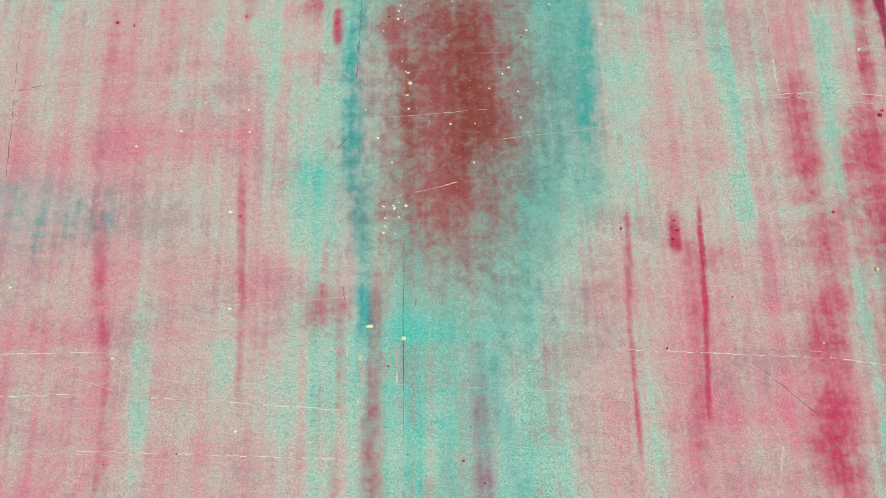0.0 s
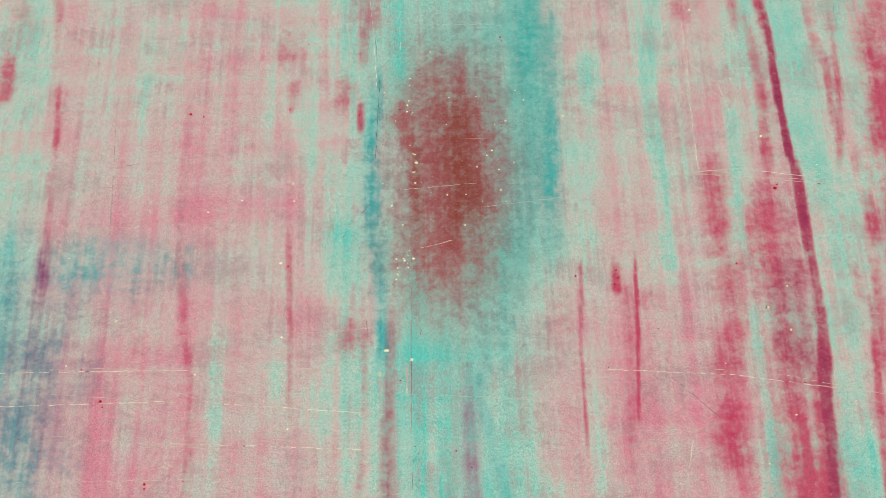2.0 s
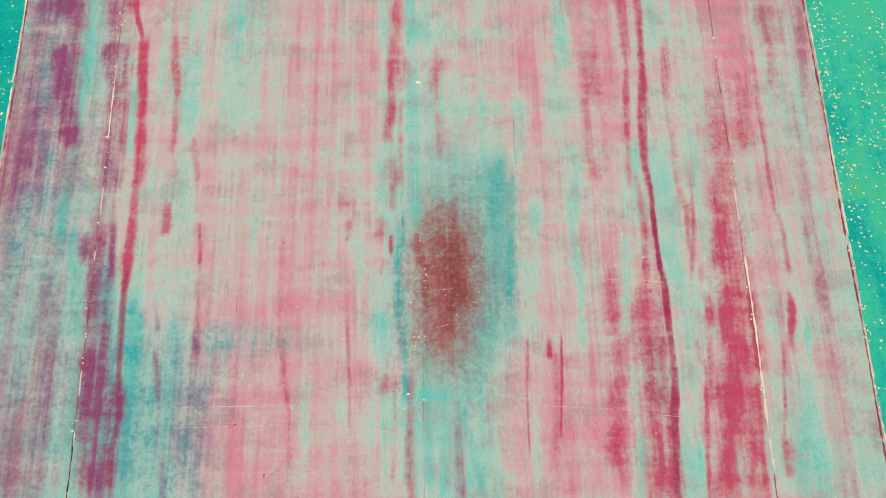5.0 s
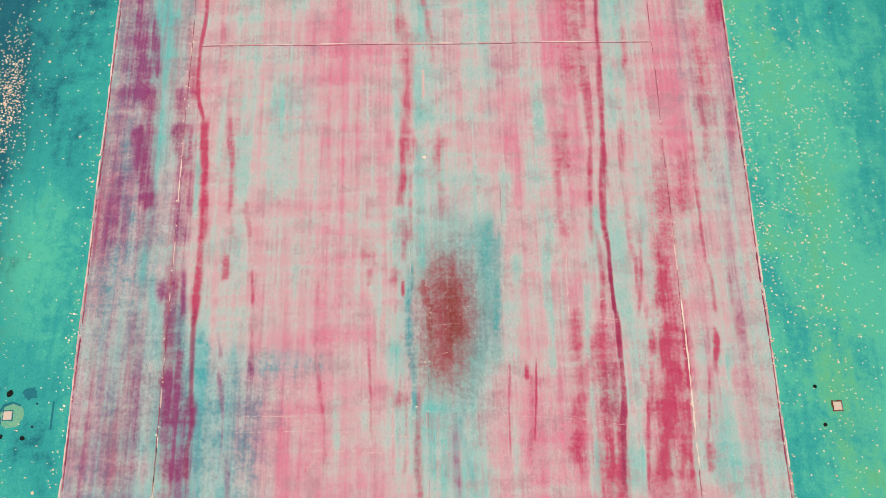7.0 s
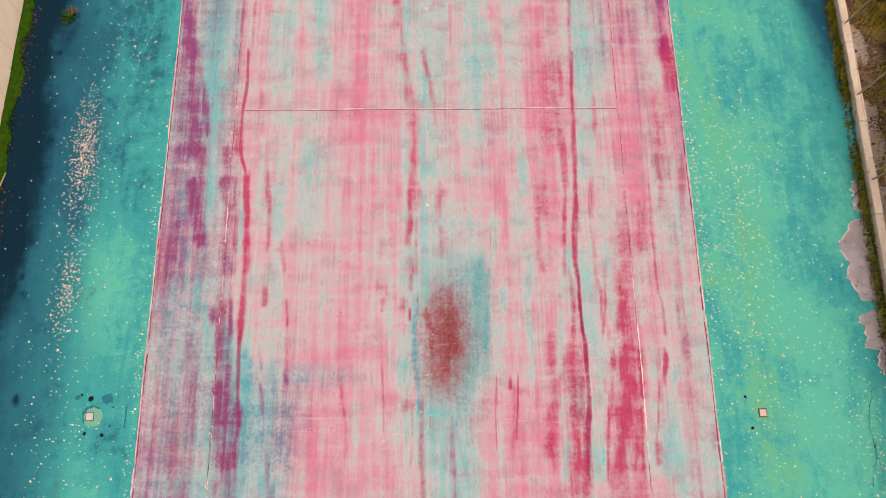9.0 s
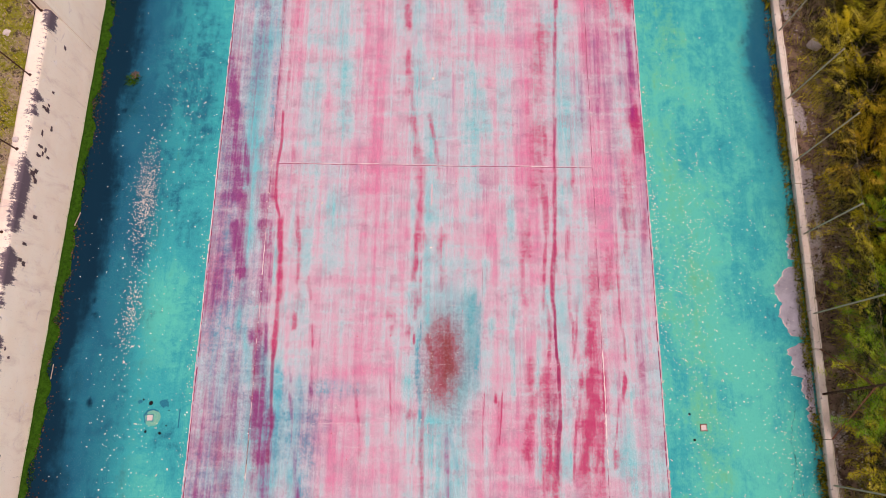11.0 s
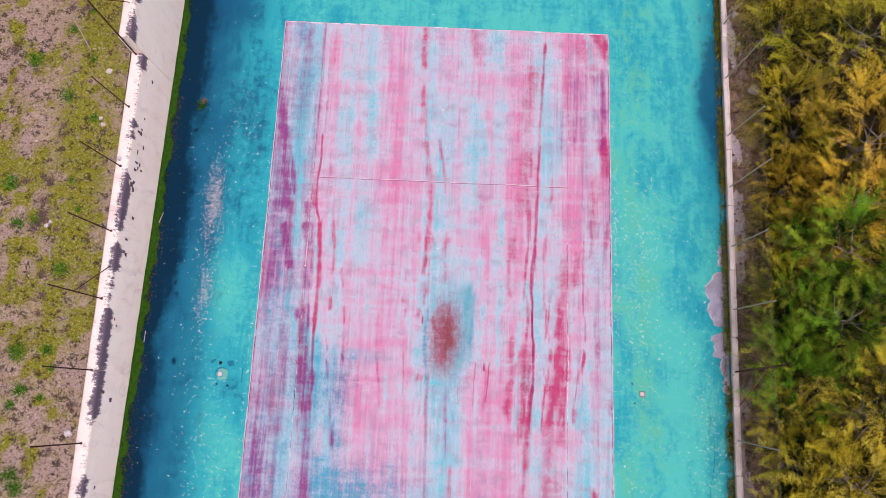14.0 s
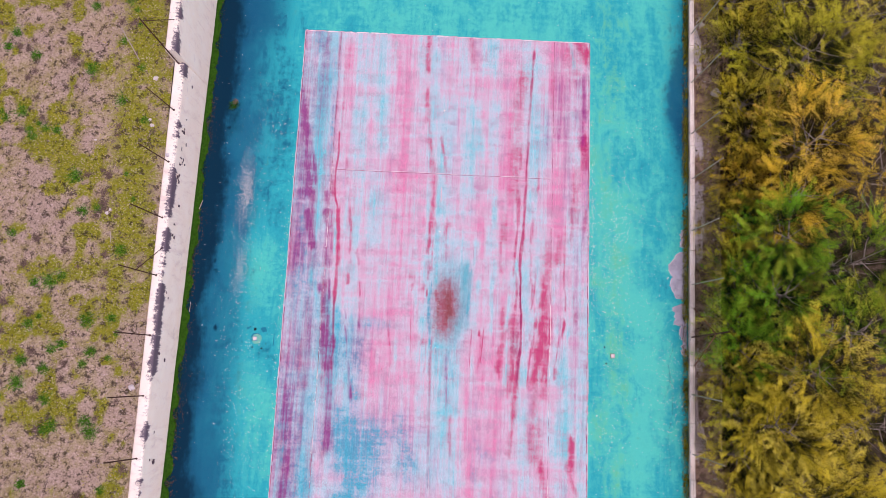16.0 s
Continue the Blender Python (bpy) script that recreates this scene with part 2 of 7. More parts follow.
def limewash():
    """Cream limewashed concrete with black mould below the coping."""
    n = Nodes("limewash")
    mould, pale, moss, _ = n.attribute("stain")
    big = n.noise(n.scaled(1, 1, 1), 1.6, 5, 0.6)
    fine = n.noise(n.coord, 30, 5, 0.7)
    drip = n.noise(n.scaled(5, 13, 1.6), 1.0, 5, 0.7)
    stain = n.noise(n.scaled(1.0, 2.6, 0.9), 1.0, 6, 0.72, 0.5)
    base = n.mix(n.span(big, 0.35, 0.7), (0.99, 0.90, 0.72), (0.97, 0.85, 0.66))
    base = n.mix(n.span(stain, 0.50, 0.72, 0.0, 0.55), base, (0.74, 0.58, 0.47))
    base = n.mix(n.span(n.noise(n.scaled(0.8, 1.7, 3.0), 1.0, 6, 0.75, 0.8), 0.58, 0.72, 0.0, 0.45), base, (0.50, 0.40, 0.42))
    base = n.mix(n.span(n.noise(n.scaled(2.0, 9.0, 0.6), 1.0, 5, 0.7), 0.60, 0.76, 0.0, 0.35), base, (0.66, 0.54, 0.45))
    base = n.mix(n.span(n.noise(n.coord, 5, 5, 0.7), 0.58, 0.70, 0.0, 0.6), base, (0.96, 0.89, 0.80))
    base = n.mix(n.span(fine, 0.60, 0.74, 0.0, 0.5), base, (0.55, 0.43, 0.36))
    j = n.calc("ADD", n.calc("MULTIPLY", n.calc("SUBTRACT", drip, 0.5), 2.4), n.calc("MULTIPLY", n.calc("SUBTRACT", fine, 0.5), 1.6))
    base = n.mix(n.span(n.calc("ADD", mould, j), 0.40, 0.95, 0.0, 0.92), base, (0.075, 0.05, 0.085))
    base = n.mix(n.span(n.calc("ADD", moss, n.calc("MULTIPLY", j, 0.5)), 0.4, 0.9, 0.0, 0.85), base, (0.36, 0.62, 0.12))
    return n.done(base, 0.9, n.calc("ADD", fine, big), 0.4, 0.01)


def soil(name, dry, mid, green):
    """Turf: straw, bare soil and moss in patches."""
    n = Nodes(name)
    moss, bare, _, _ = n.attribute("stain")
    med = n.noise(n.coord, 2.6, 6, 0.72, 0.3)
    fine = n.noise(n.coord, 15, 6, 0.82)
    clod = n.noise(n.coord, 4.5, 5, 0.75)
    j = n.calc("MULTIPLY", n.calc("SUBTRACT", n.calc("ADD", n.calc("MULTIPLY", fine, 0.5), n.calc("MULTIPLY", clod, 0.5)), 0.5), 3.0)
    base = n.mix(n.span(med, 0.36, 0.64), dry, mid)
    base = n.mix(n.span(n.calc("ADD", bare, j), 0.3, 0.9, 0.0, 0.8), base, (0.48, 0.35, 0.26))
    base = n.mix(n.span(n.calc("ADD", moss, j), 0.3, 0.8), base, green)
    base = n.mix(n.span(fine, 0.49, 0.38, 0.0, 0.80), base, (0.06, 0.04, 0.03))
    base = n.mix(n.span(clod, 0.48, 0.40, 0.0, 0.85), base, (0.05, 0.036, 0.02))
    base = n.mix(n.span(fine, 0.54, 0.66, 0.0, 0.8), base, (0.78, 0.62, 0.54))
    return n.done(base, 0.95, n.calc("ADD", fine, med), 0.9, 0.06)


def littered_earth():
    n = Nodes("littered_earth")
    pale, tree_shade, _, _ = n.attribute("stain")
    med = n.noise(n.coord, 3.0, 6, 0.68, 0.3)
    fine = n.noise(n.coord, 30, 5, 0.75)
    chips = n.noise(n.coord, 75, 3, 0.6)
    j = n.calc("MULTIPLY", n.calc("SUBTRACT", fine, 0.5), 1.2)
    base = n.mix(n.span(med, 0.36, 0.64), (0.12, 0.066, 0.056), (0.48, 0.31, 0.23))
    base = n.mix(n.span(n.noise(n.coord, 9, 5, 0.75), 0.52, 0.66, 0.0, 0.7), base, (0.36, 0.23, 0.17))
    # near-black mixed into the earth as the shade below the trees
    base = n.mix(n.span(n.calc("ADD", tree_shade, j), 0.35, 0.9, 0.0, 0.85), base, (0.030, 0.028, 0.008))
    base = n.mix(n.span(n.calc("ADD", pale, n.calc("MULTIPLY", j, 1.3)), 0.45, 0.75), base, (0.74, 0.66, 0.66))
    base = n.mix(n.span(chips, 0.62, 0.68), base, (0.52, 0.40, 0.32))
    base = n.mix(n.span(fine, 0.47, 0.34, 0.0, 0.75), base, (0.012, 0.008, 0.008))
    return n.done(base, 0.95, n.calc("ADD", fine, med), 0.9, 0.05)


def concrete(name, a, b, c):
    n = Nodes(name)
    big = n.noise(n.coord, 2.2, 5, 0.6)
    fine = n.noise(n.coord, 38, 5, 0.72)
    base = n.mix(n.span(big, 0.35, 0.65), a, b)
    base = n.mix(n.span(fine, 0.54, 0.7), base, c)
    base = n.mix(n.span(n.noise(n.coord, 7, 5, 0.7), 0.58, 0.7), base, (c[0] * 0.3, c[1] * 0.3, c[2] * 0.3))
    return n.done(base, 0.92, n.calc("ADD", fine, big), 0.5, 0.01)


def varied(name, a, b, rough=0.7, metal=0.0, scale=20, by_island=True, spec=0.08):
    n = Nodes(name)
    f = n.noise(n.coord, scale, 4, 0.7)
    if by_island:
        f = n.calc("ADD", n.calc("MULTIPLY", f, 0.5), n.calc("MULTIPLY", n.island(), 0.5))
    return n.done(n.mix(n.span(f, 0.3, 0.7), a, b), rough, f, 0.2, 0.004, metal, spec)


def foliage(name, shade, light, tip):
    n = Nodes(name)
    # tone carries painted light: low gives the shade colour, high the lit leaf
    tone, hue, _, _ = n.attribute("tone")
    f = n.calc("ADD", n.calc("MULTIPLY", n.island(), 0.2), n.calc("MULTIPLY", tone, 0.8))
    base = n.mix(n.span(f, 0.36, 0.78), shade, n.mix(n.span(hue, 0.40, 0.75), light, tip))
    mat = n.done(base, 0.75, spec=0.05)
    t = n.tree.nodes.new("ShaderNodeBsdfTranslucent")
    n.link(base, t.inputs["Color"])
    m = n.tree.nodes.new("ShaderNodeMixShader")
    m.inputs[0].default_value = 0.20
    n.tree.links.new(n.bsdf.outputs[0], m.inputs[1])
    n.tree.links.new(t.outputs[0], m.inputs[2])
    n.tree.links.new(m.outputs[0], n.tree.nodes["Material Output"].inputs["Surface"])
    return mat


M_COURT = court_paint()
M_SURROUND = surround_paint()
M_WALL = limewash()
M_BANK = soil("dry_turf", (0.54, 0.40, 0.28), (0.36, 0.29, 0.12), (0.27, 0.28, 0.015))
M_EARTH = concrete("dark_earth", (0.10, 0.07, 0.055), (0.06, 0.042, 0.034), (0.14, 0.10, 0.07))
M_EARTH_E = littered_earth()
M_KERB = concrete("kerb_concrete", (0.94, 0.86, 0.72), (0.86, 0.74, 0.60), (0.66, 0.54, 0.42))
M_BARE = concrete("bare_concrete", (0.46, 0.45, 0.49), (0.34, 0.33, 0.36), (0.56, 0.54, 0.56))
M_LINE = varied("worn_line_paint", (0.80, 0.72, 0.68), (0.62, 0.42, 0.45), 0.8, 0, 60)
M_SEAM = varied("seam_filler", (0.30, 0.06, 0.12), (0.42, 0.14, 0.2), 0.85, 0, 30)
M_FLECK = varied("pale_fleck", (0.94, 0.88, 0.76), (0.74, 0.64, 0.48), 0.8, 0, 90)
M_MOSS = varied("moss", (0.002, 0.012, 0.001), (0.030, 0.11, 0.005), 0.95, 0, 12)
M_RUST = varied("rusted_steel", (0.05, 0.028, 0.022), (0.13, 0.06, 0.04), 0.85, 0.3, 30, False)
M_GALV = varied("grey_galvanised_steel", (0.50, 0.48, 0.36), (0.34, 0.31, 0.22), 0.6, 0.0, 25, False)
M_WIRE = varied("fence_wire", (0.42, 0.36, 0.16), (0.28, 0.23, 0.09), 0.65, 0.0, 25, False)
M_TWIG = varied("dark_twig", (0.020, 0.016, 0.008), (0.085, 0.065, 0.03), 0.9, 0, 18, False)
M_BARK = varied("bark", (0.16, 0.13, 0.10), (0.42, 0.36, 0.29), 0.9, 0, 18, False)
M_STICK = varied("bleached_wood", (0.5, 0.42, 0.34), (0.36, 0.29, 0.22), 0.85, 0, 18, False)
M_STONE = concrete("pale_stone", (0.72, 0.66, 0.6), (0.58, 0.5, 0.46), (0.45, 0.4, 0.36))
M_BLACK = varied("black_hole_lining", (0.01, 0.012, 0.014), (0.02, 0.02, 0.02), 0.9, 0, 40, False)
M_STRAW = varied("straw", (0.70, 0.54, 0.44), (0.36, 0.25, 0.18), 0.85, 0, 10)
M_WEED = varied("weed_leaf", (0.012, 0.07, 0.004), (0.09, 0.26, 0.010), 0.7, 0, 10)
# first colour of each foliage is its painted shade, the others lit leaf
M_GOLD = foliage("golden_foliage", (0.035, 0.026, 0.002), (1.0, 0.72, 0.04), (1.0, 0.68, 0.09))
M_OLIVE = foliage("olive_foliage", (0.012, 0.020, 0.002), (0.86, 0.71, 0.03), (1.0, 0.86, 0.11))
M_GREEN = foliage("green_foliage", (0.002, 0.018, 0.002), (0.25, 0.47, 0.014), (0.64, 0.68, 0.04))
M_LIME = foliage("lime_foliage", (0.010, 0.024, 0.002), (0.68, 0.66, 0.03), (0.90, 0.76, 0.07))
M_RUST2 = varied("red_rust", (0.16, 0.05, 0.035), (0.28, 0.11, 0.07), 0.85, 0.2, 30, False)
M_DAMP = varied("damp_paint", (0.005, 0.16, 0.24), (0.008, 0.24, 0.30), 0.7, 0, 30, False)
M_OLIVEGRASS = varied("olive_grass_blade", (0.22, 0.24, 0.012), (0.54, 0.46, 0.035), 0.85, 0, 4)
M_VERGE = varied("verge_grass_blade", (0.34, 0.30, 0.024), (0.72, 0.58, 0.09), 0.85, 0, 4)
M_KERBWEED = varied("kerb_weed_leaf", (0.012, 0.026, 0.004), (0.34, 0.34, 0.02), 0.8, 0, 3)
# leaf colour taken nearly to black for the shade under the crowns
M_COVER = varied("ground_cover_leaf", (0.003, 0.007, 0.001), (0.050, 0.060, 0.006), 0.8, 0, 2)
M_DEBRIS = varied("brown_debris", (0.03, 0.02, 0.015), (0.13, 0.08, 0.05), 0.9, 0, 9)
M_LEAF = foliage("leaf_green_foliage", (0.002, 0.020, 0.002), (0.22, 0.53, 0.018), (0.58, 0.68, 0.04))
M_DEADWEED = varied("dead_weed", (0.09, 0.06, 0.045), (0.22, 0.15, 0.11), 0.9, 0, 10)
M_RIM = varied("flaked_rim_paint", (0.86, 0.80, 0.74), (0.70, 0.62, 0.56), 0.85, 0, 40)
M_REDCHIP = varied("red_paint_chip", (0.70, 0.02, 0.06), (0.50, 0.015, 0.05), 0.7, 0, 30)
M_DARKLINE = varied("hairline_crack", (0.16, 0.10, 0.12), (0.30, 0.20, 0.22), 0.9, 0, 30)
M_PALELINE = varied("chalky_scratch", (0.86, 0.80, 0.74), (0.70, 0.62, 0.58), 0.85, 0, 30)
M_APRON = varied("bared_pale_green_concrete", (0.08, 0.46, 0.36), (0.22, 0.52, 0.36), 0.9, 0, 20, False)
M_SCRATCH = varied("scratched_paint", (0.72, 0.62, 0.60), (0.60, 0.50, 0.48), 0.85, 0, 30)

# ---------- ground, floor and court ----------
def left_face(y):
    """The inner foot of the left wall, which runs slightly askew."""
    return -9.11 + 0.010 * y


def coping(y):
    """Height of the left wall; it follows the bank and steps up at one end."""
    return 1.76 + 0.035 * (y - 2)


def kerb_edge(y):
    """The court side of the right kerb."""
    return 9.02 + 0.016 * y


ground, _, _ = grid_sheet("ground", np.linspace(-900, 900, 37), np.linspace(-900, 900, 37), lambda X, Y: X * 0 - 0.45, M_EARTH)
tagged(ground, "bare brown earth reaching far beyond the court", "ground", kind="structure")

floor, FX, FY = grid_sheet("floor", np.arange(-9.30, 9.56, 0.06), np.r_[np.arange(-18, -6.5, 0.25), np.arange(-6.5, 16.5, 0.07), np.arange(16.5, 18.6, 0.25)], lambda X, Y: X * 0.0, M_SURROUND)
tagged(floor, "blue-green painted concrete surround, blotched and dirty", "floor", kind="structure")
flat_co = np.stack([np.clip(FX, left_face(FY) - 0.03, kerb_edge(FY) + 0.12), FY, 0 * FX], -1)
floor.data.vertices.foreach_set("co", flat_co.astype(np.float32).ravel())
wob = fbm(FX * 0.5, FY * 0.35, 5) - 0.5
wob2 = fbm(FX * 1.7, FY * 1.1, 9) - 0.5
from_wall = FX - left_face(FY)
to_kerb = kerb_edge(FY) - FX
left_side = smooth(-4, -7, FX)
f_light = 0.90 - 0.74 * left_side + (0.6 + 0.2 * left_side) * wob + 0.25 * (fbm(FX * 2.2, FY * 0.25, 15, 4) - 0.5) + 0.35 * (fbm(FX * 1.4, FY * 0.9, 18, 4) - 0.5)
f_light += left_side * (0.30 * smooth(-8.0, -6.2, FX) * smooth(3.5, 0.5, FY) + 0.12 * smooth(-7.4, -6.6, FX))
f_light += 0.35 * np.exp(-((FX + 6.6) / 0.5) ** 2 - ((FY - 3.0) / 1.2) ** 2)
for px, py, rx, ry, k in ((6.6, 5.0, 0.35, 1.0, 0.30), (6.9, 2.2, 0.22, 1.2, 0.28), (7.6, -0.2, 0.6, 0.5, 0.25), (6.1, 3.0, 0.4, 2.5, 0.12), (-6.2, 2.6, 0.5, 1.3, 0.35), (-6.4, -1.6, 0.7, 1.3, 0.30), (-6.0, 7.2, 0.4, 1.0, 0.2), (7.6, 4.2, 0.3, 0.8, -0.12), (8.4, 2.0, 0.35, 0.9, -0.15), (8.5, 7.2, 0.4, 1.2, -0.2), (5.9, 1.2, 0.25, 0.8, -0.15)):
    f_light += k * np.exp(-((FX - px + 0.6 * wob2) / rx) ** 2 - ((FY - py) / ry) ** 2)
f_light -= 0.30 * smooth(0.8, 0.0, to_kerb)
f_light += 0.18 * np.exp(-((FX - 7.3) / 0.45) ** 2) * smooth(7, 3, FY)
# deeper blue towards the left wall and along part of the kerb
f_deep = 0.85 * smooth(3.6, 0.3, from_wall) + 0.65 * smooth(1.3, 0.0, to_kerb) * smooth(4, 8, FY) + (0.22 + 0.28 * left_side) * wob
f_deep += 0.75 * np.exp(-((FX - 8.75) / 0.48) ** 2 - ((FY - 9.7) / 1.3) ** 2)
f_deep += 0.55 * smooth(0.55, 0.1, to_kerb) * np.exp(-((FY - 9.3) / 1.3) ** 2) + 0.25 * left_side * smooth(10, 13, FY)
# ragged near-black band along the wall's foot, then separate dark spots
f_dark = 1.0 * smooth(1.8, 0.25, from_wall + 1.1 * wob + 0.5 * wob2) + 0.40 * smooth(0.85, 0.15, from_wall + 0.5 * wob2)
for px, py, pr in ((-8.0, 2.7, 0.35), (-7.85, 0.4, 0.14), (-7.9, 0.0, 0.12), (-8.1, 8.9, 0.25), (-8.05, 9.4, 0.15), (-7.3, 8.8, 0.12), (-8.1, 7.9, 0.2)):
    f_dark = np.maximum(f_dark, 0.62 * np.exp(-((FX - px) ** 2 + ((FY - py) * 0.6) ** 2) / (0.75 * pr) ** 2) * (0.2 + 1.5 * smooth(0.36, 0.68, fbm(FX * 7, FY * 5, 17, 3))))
f_yellow = 0.25 * np.exp(-((FX + 6.5) / 0.5) ** 2 - ((FY - 2.3) / 0.5) ** 2) + 0.44 * smooth(5.2, 5.9, FX) * smooth(8.0, 6.4, FX) + 0.4 * wob2
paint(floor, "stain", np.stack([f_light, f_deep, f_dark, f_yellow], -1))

court_x = np.unique(np.r_[np.arange(-5.485, -2.6, 0.022), np.arange(-2.6, 2.7, 0.016), np.arange(2.7, 5.48, 0.022), 5.485].round(4))
court_y = np.r_[np.arange(-11.885, -6.2, 0.2), np.arange(-6.2, 11.87, 0.04), 11.885]
court, CX, CY = grid_sheet("court", court_x, court_y, lambda X, Y: X * 0 + 0.005, M_COURT)
tagged(court, "washed-out pink and pale blue painted tennis court with crimson runs", "tennis court", kind="structure")

# The paint's stains: red runs, blue stains, dark marks, and how pink the wash is.
STAIN = {"red": 0.0 * CX, "blue": 0.0 * CX, "dark": 0.0 * CX, "wash": 0.0 * CX, "purple": 0.0 * CX, "core": 0.0 * CX, "ring": 0.0 * CX, "brown": 0.0 * CX, "pink": 0.0 * CX}
edge_shift = 0.5 * (fbm(CX * 2.0, CY * 2.2, 31, 4) - 0.5)
edge_fine = fbm(CX * 9, CY * 1.6, 32, 3) - 0.5
plaid = fbm(CX * 0.9, CY * 4.0, 36, 3)
threads = fbm(CX * 9, CY * 0.5, 33, 3)
fade = np.clip(0.45 + 0.55 * threads + 0.60 * (plaid - 0.5) + 0.6 * (fbm(CX * 1.1, CY * 1.0, 34, 3) - 0.35), 0.1, 1.3)


pool_noise = fbm(CX * 2.6, CY * 1.3, 37, 4)
gain = {"red": 1.12, "blue": 1.3, "dark": 0.70, "purple": 1.3, "core": 0.92, "ring": 0.82, "brown": 0.95, "pink": 0.72}


def run(kind, strength, half, *points):
    """A streak of paint or stain along the points: soft edges, ragged tails, uneven along its length."""
    pts = sorted(points, key=lambda p: p[1])
    ys = np.array([p[1] for p in pts]) + np.arange(len(pts)) * 1e-4
    xs = np.array([p[0] for p in pts])
    if ys[-1] - ys[0] > 0.35:
        d = np.abs(CX - np.interp(CY, ys, xs) + edge_shift * min(half, 0.12) * 1.2 + edge_fine * min(0.05, half * 0.8))
        along = np.maximum(np.maximum(ys[0] - CY, CY - ys[-1]) + edge_fine * 0.35 + 0.04, 0)
        tail = 0.12 + 1.3 * half
        edge = 2.0 if kind in ("core", "ring", "brown", "purple") else 3.2 if half < 0.06 and kind != "blue" else 2.2
        body = np.exp(-(d / (half * 1.08)) ** edge) * np.exp(-(along / tail) ** 2)
    else:
        d = np.maximum(np.abs(CX - xs.mean()) - (xs.max() - xs.min()) / 2, 0) / (half * 1.1)
        e = np.maximum(np.abs(CY - ys.mean()) - (ys[-1] - ys[0]) / 2, 0) / (half * 1.7)
        body = 0.85 * np.exp(-((d ** 1.6 + e ** 1.6) * (1 + 1.2 * edge_shift) * (1 + edge_fine)))
    if kind == "wash":
        STAIN[kind] = np.minimum(STAIN[kind], strength * body)
    else:
        even = np.maximum(1.1 * fade, 0.55) if half < 0.06 and strength > 0.6 else 0.95 if kind in ("core", "ring", "brown") else fade
        STAIN[kind] = np.maximum(STAIN[kind], gain[kind] * (1 + 0.3 * min(1.0, half / 0.12)) * strength * body * even)


def pool(kind, strength, at, radius, rough=1.1):
    """A soft oval stain, drawn out into threads."""
    ragged = 0.35 if rough > 0.5 else 0.14
    r = np.hypot((CX - at[0]) / radius[0], (CY - at[1]) / radius[1]) * (1 + 0.35 * edge_shift) + ragged * edge_fine + rough * (pool_noise - 0.5)
    body = 1.15 * strength * np.exp(-np.clip(r, 0, 9) ** 2.4)
    STAIN[kind] = np.maximum(STAIN[kind], body * ((0.55 + 0.5 * fade) if rough > 0.5 else 0.95))


run("wash", -0.75, 0.62, (-3.72, 0.75), (-3.45, -1.20))
run("wash", -0.60, 0.45, (-4.75, 0.9), (-4.60, -1.20))
run("blue", 0.42, 0.55, (-3.55, 0.45), (-3.40, -1.00))
pool("blue", 0.84, (-3.30, -0.25), (1.05, 1.30))
pool("dark", 0.34, (-4.05, 0.2), (0.32, 2.6))
pool("dark", 0.30, (-3.35, -0.5), (0.16, 1.0))
pool("blue", 0.62, (-2.35, 0.75), (0.95, 0.32))
pool("purple", 0.45, (-2.75, -0.15), (0.60, 0.90))
pool("blue", 0.60, (-3.2, -3.3), (1.5, 1.2))
pool("purple", 0.25, (-2.2, -3.3), (2.4, 1.3))
pool("blue", 0.44, (-0.9, -3.2), (1.5, 0.55))
pool("blue", 0.50, (-4.62, -1.8), (0.42, 2.8))
pool("blue", 0.40, (-4.75, 2.0), (0.45, 1.8))
pool("blue", 0.34, (-3.5, -1.7), (0.9, 1.2))
pool("purple", 0.42, (-3.75, -2.0), (0.25, 2.4))
pool("ring", 0.70, (0.47, 1.60), (0.85, 1.65), 0.5)
run("red", 0.60, 0.071, (-3.21, 2.96), (-3.20, 2.88))
run("red", 0.50, 0.028, (-3.21, 3.08), (-3.20, 2.55))
run("red", 0.70, 0.059, (-3.26, 2.49), (-3.23, 2.22))
run("pink", 0.50, 0.210, (-2.70, 2.99), (-2.66, 2.67))
run("wash", -0.50, 0.093, (-3.09, 2.81), (-3.06, 2.55))
run("wash", -0.50, 0.231, (-2.06, 3.06), (-2.12, 2.40))
run("wash", -0.50, 0.159, (-3.11, 2.21), (-3.10, 2.15))
run("wash", -0.40, 0.160, (-2.15, 2.22), (-2.15, 2.16))
run("red", 0.45, 0.028, (-2.94, 3.08), (-2.86, 2.49))
run("red", 0.65, 0.027, (-2.83, 2.21), (-2.79, 1.84))
run("pink", 0.50, 0.126, (-2.82, 2.08), (-2.79, 1.84))
run("pink", 0.45, 0.044, (-2.48, 2.08), (-2.44, 1.54))
run("red", 0.55, 0.035, (-2.81, 1.45), (-2.77, 1.27), (-2.75, 0.90))
run("dark", 0.25, 0.034, (-2.78, 1.17), (-2.77, 0.90))
run("pink", 0.50, 0.068, (-1.78, 2.84), (-1.75, 2.06))
run("dark", 0.33, 0.031, (-1.75, 2.06), (-1.75, 1.77), (-1.76, 1.38), (-1.74, 0.88))
run("pink", 0.50, 0.079, (-1.77, 2.06), (-1.75, 1.43))
run("pink", 0.50, 0.188, (-1.35, 2.51), (-1.26, 1.71))
run("pink", 0.50, 0.202, (-1.36, 2.00), (-1.31, 1.76))
run("pink", 0.60, 0.060, (-1.16, 1.51), (-1.11, 0.87))
run("pink", 0.40, 0.061, (-1.36, 1.52), (-1.35, 1.05))
run("red", 0.42, 0.117, (-0.93, 2.71), (-0.93, 2.62))
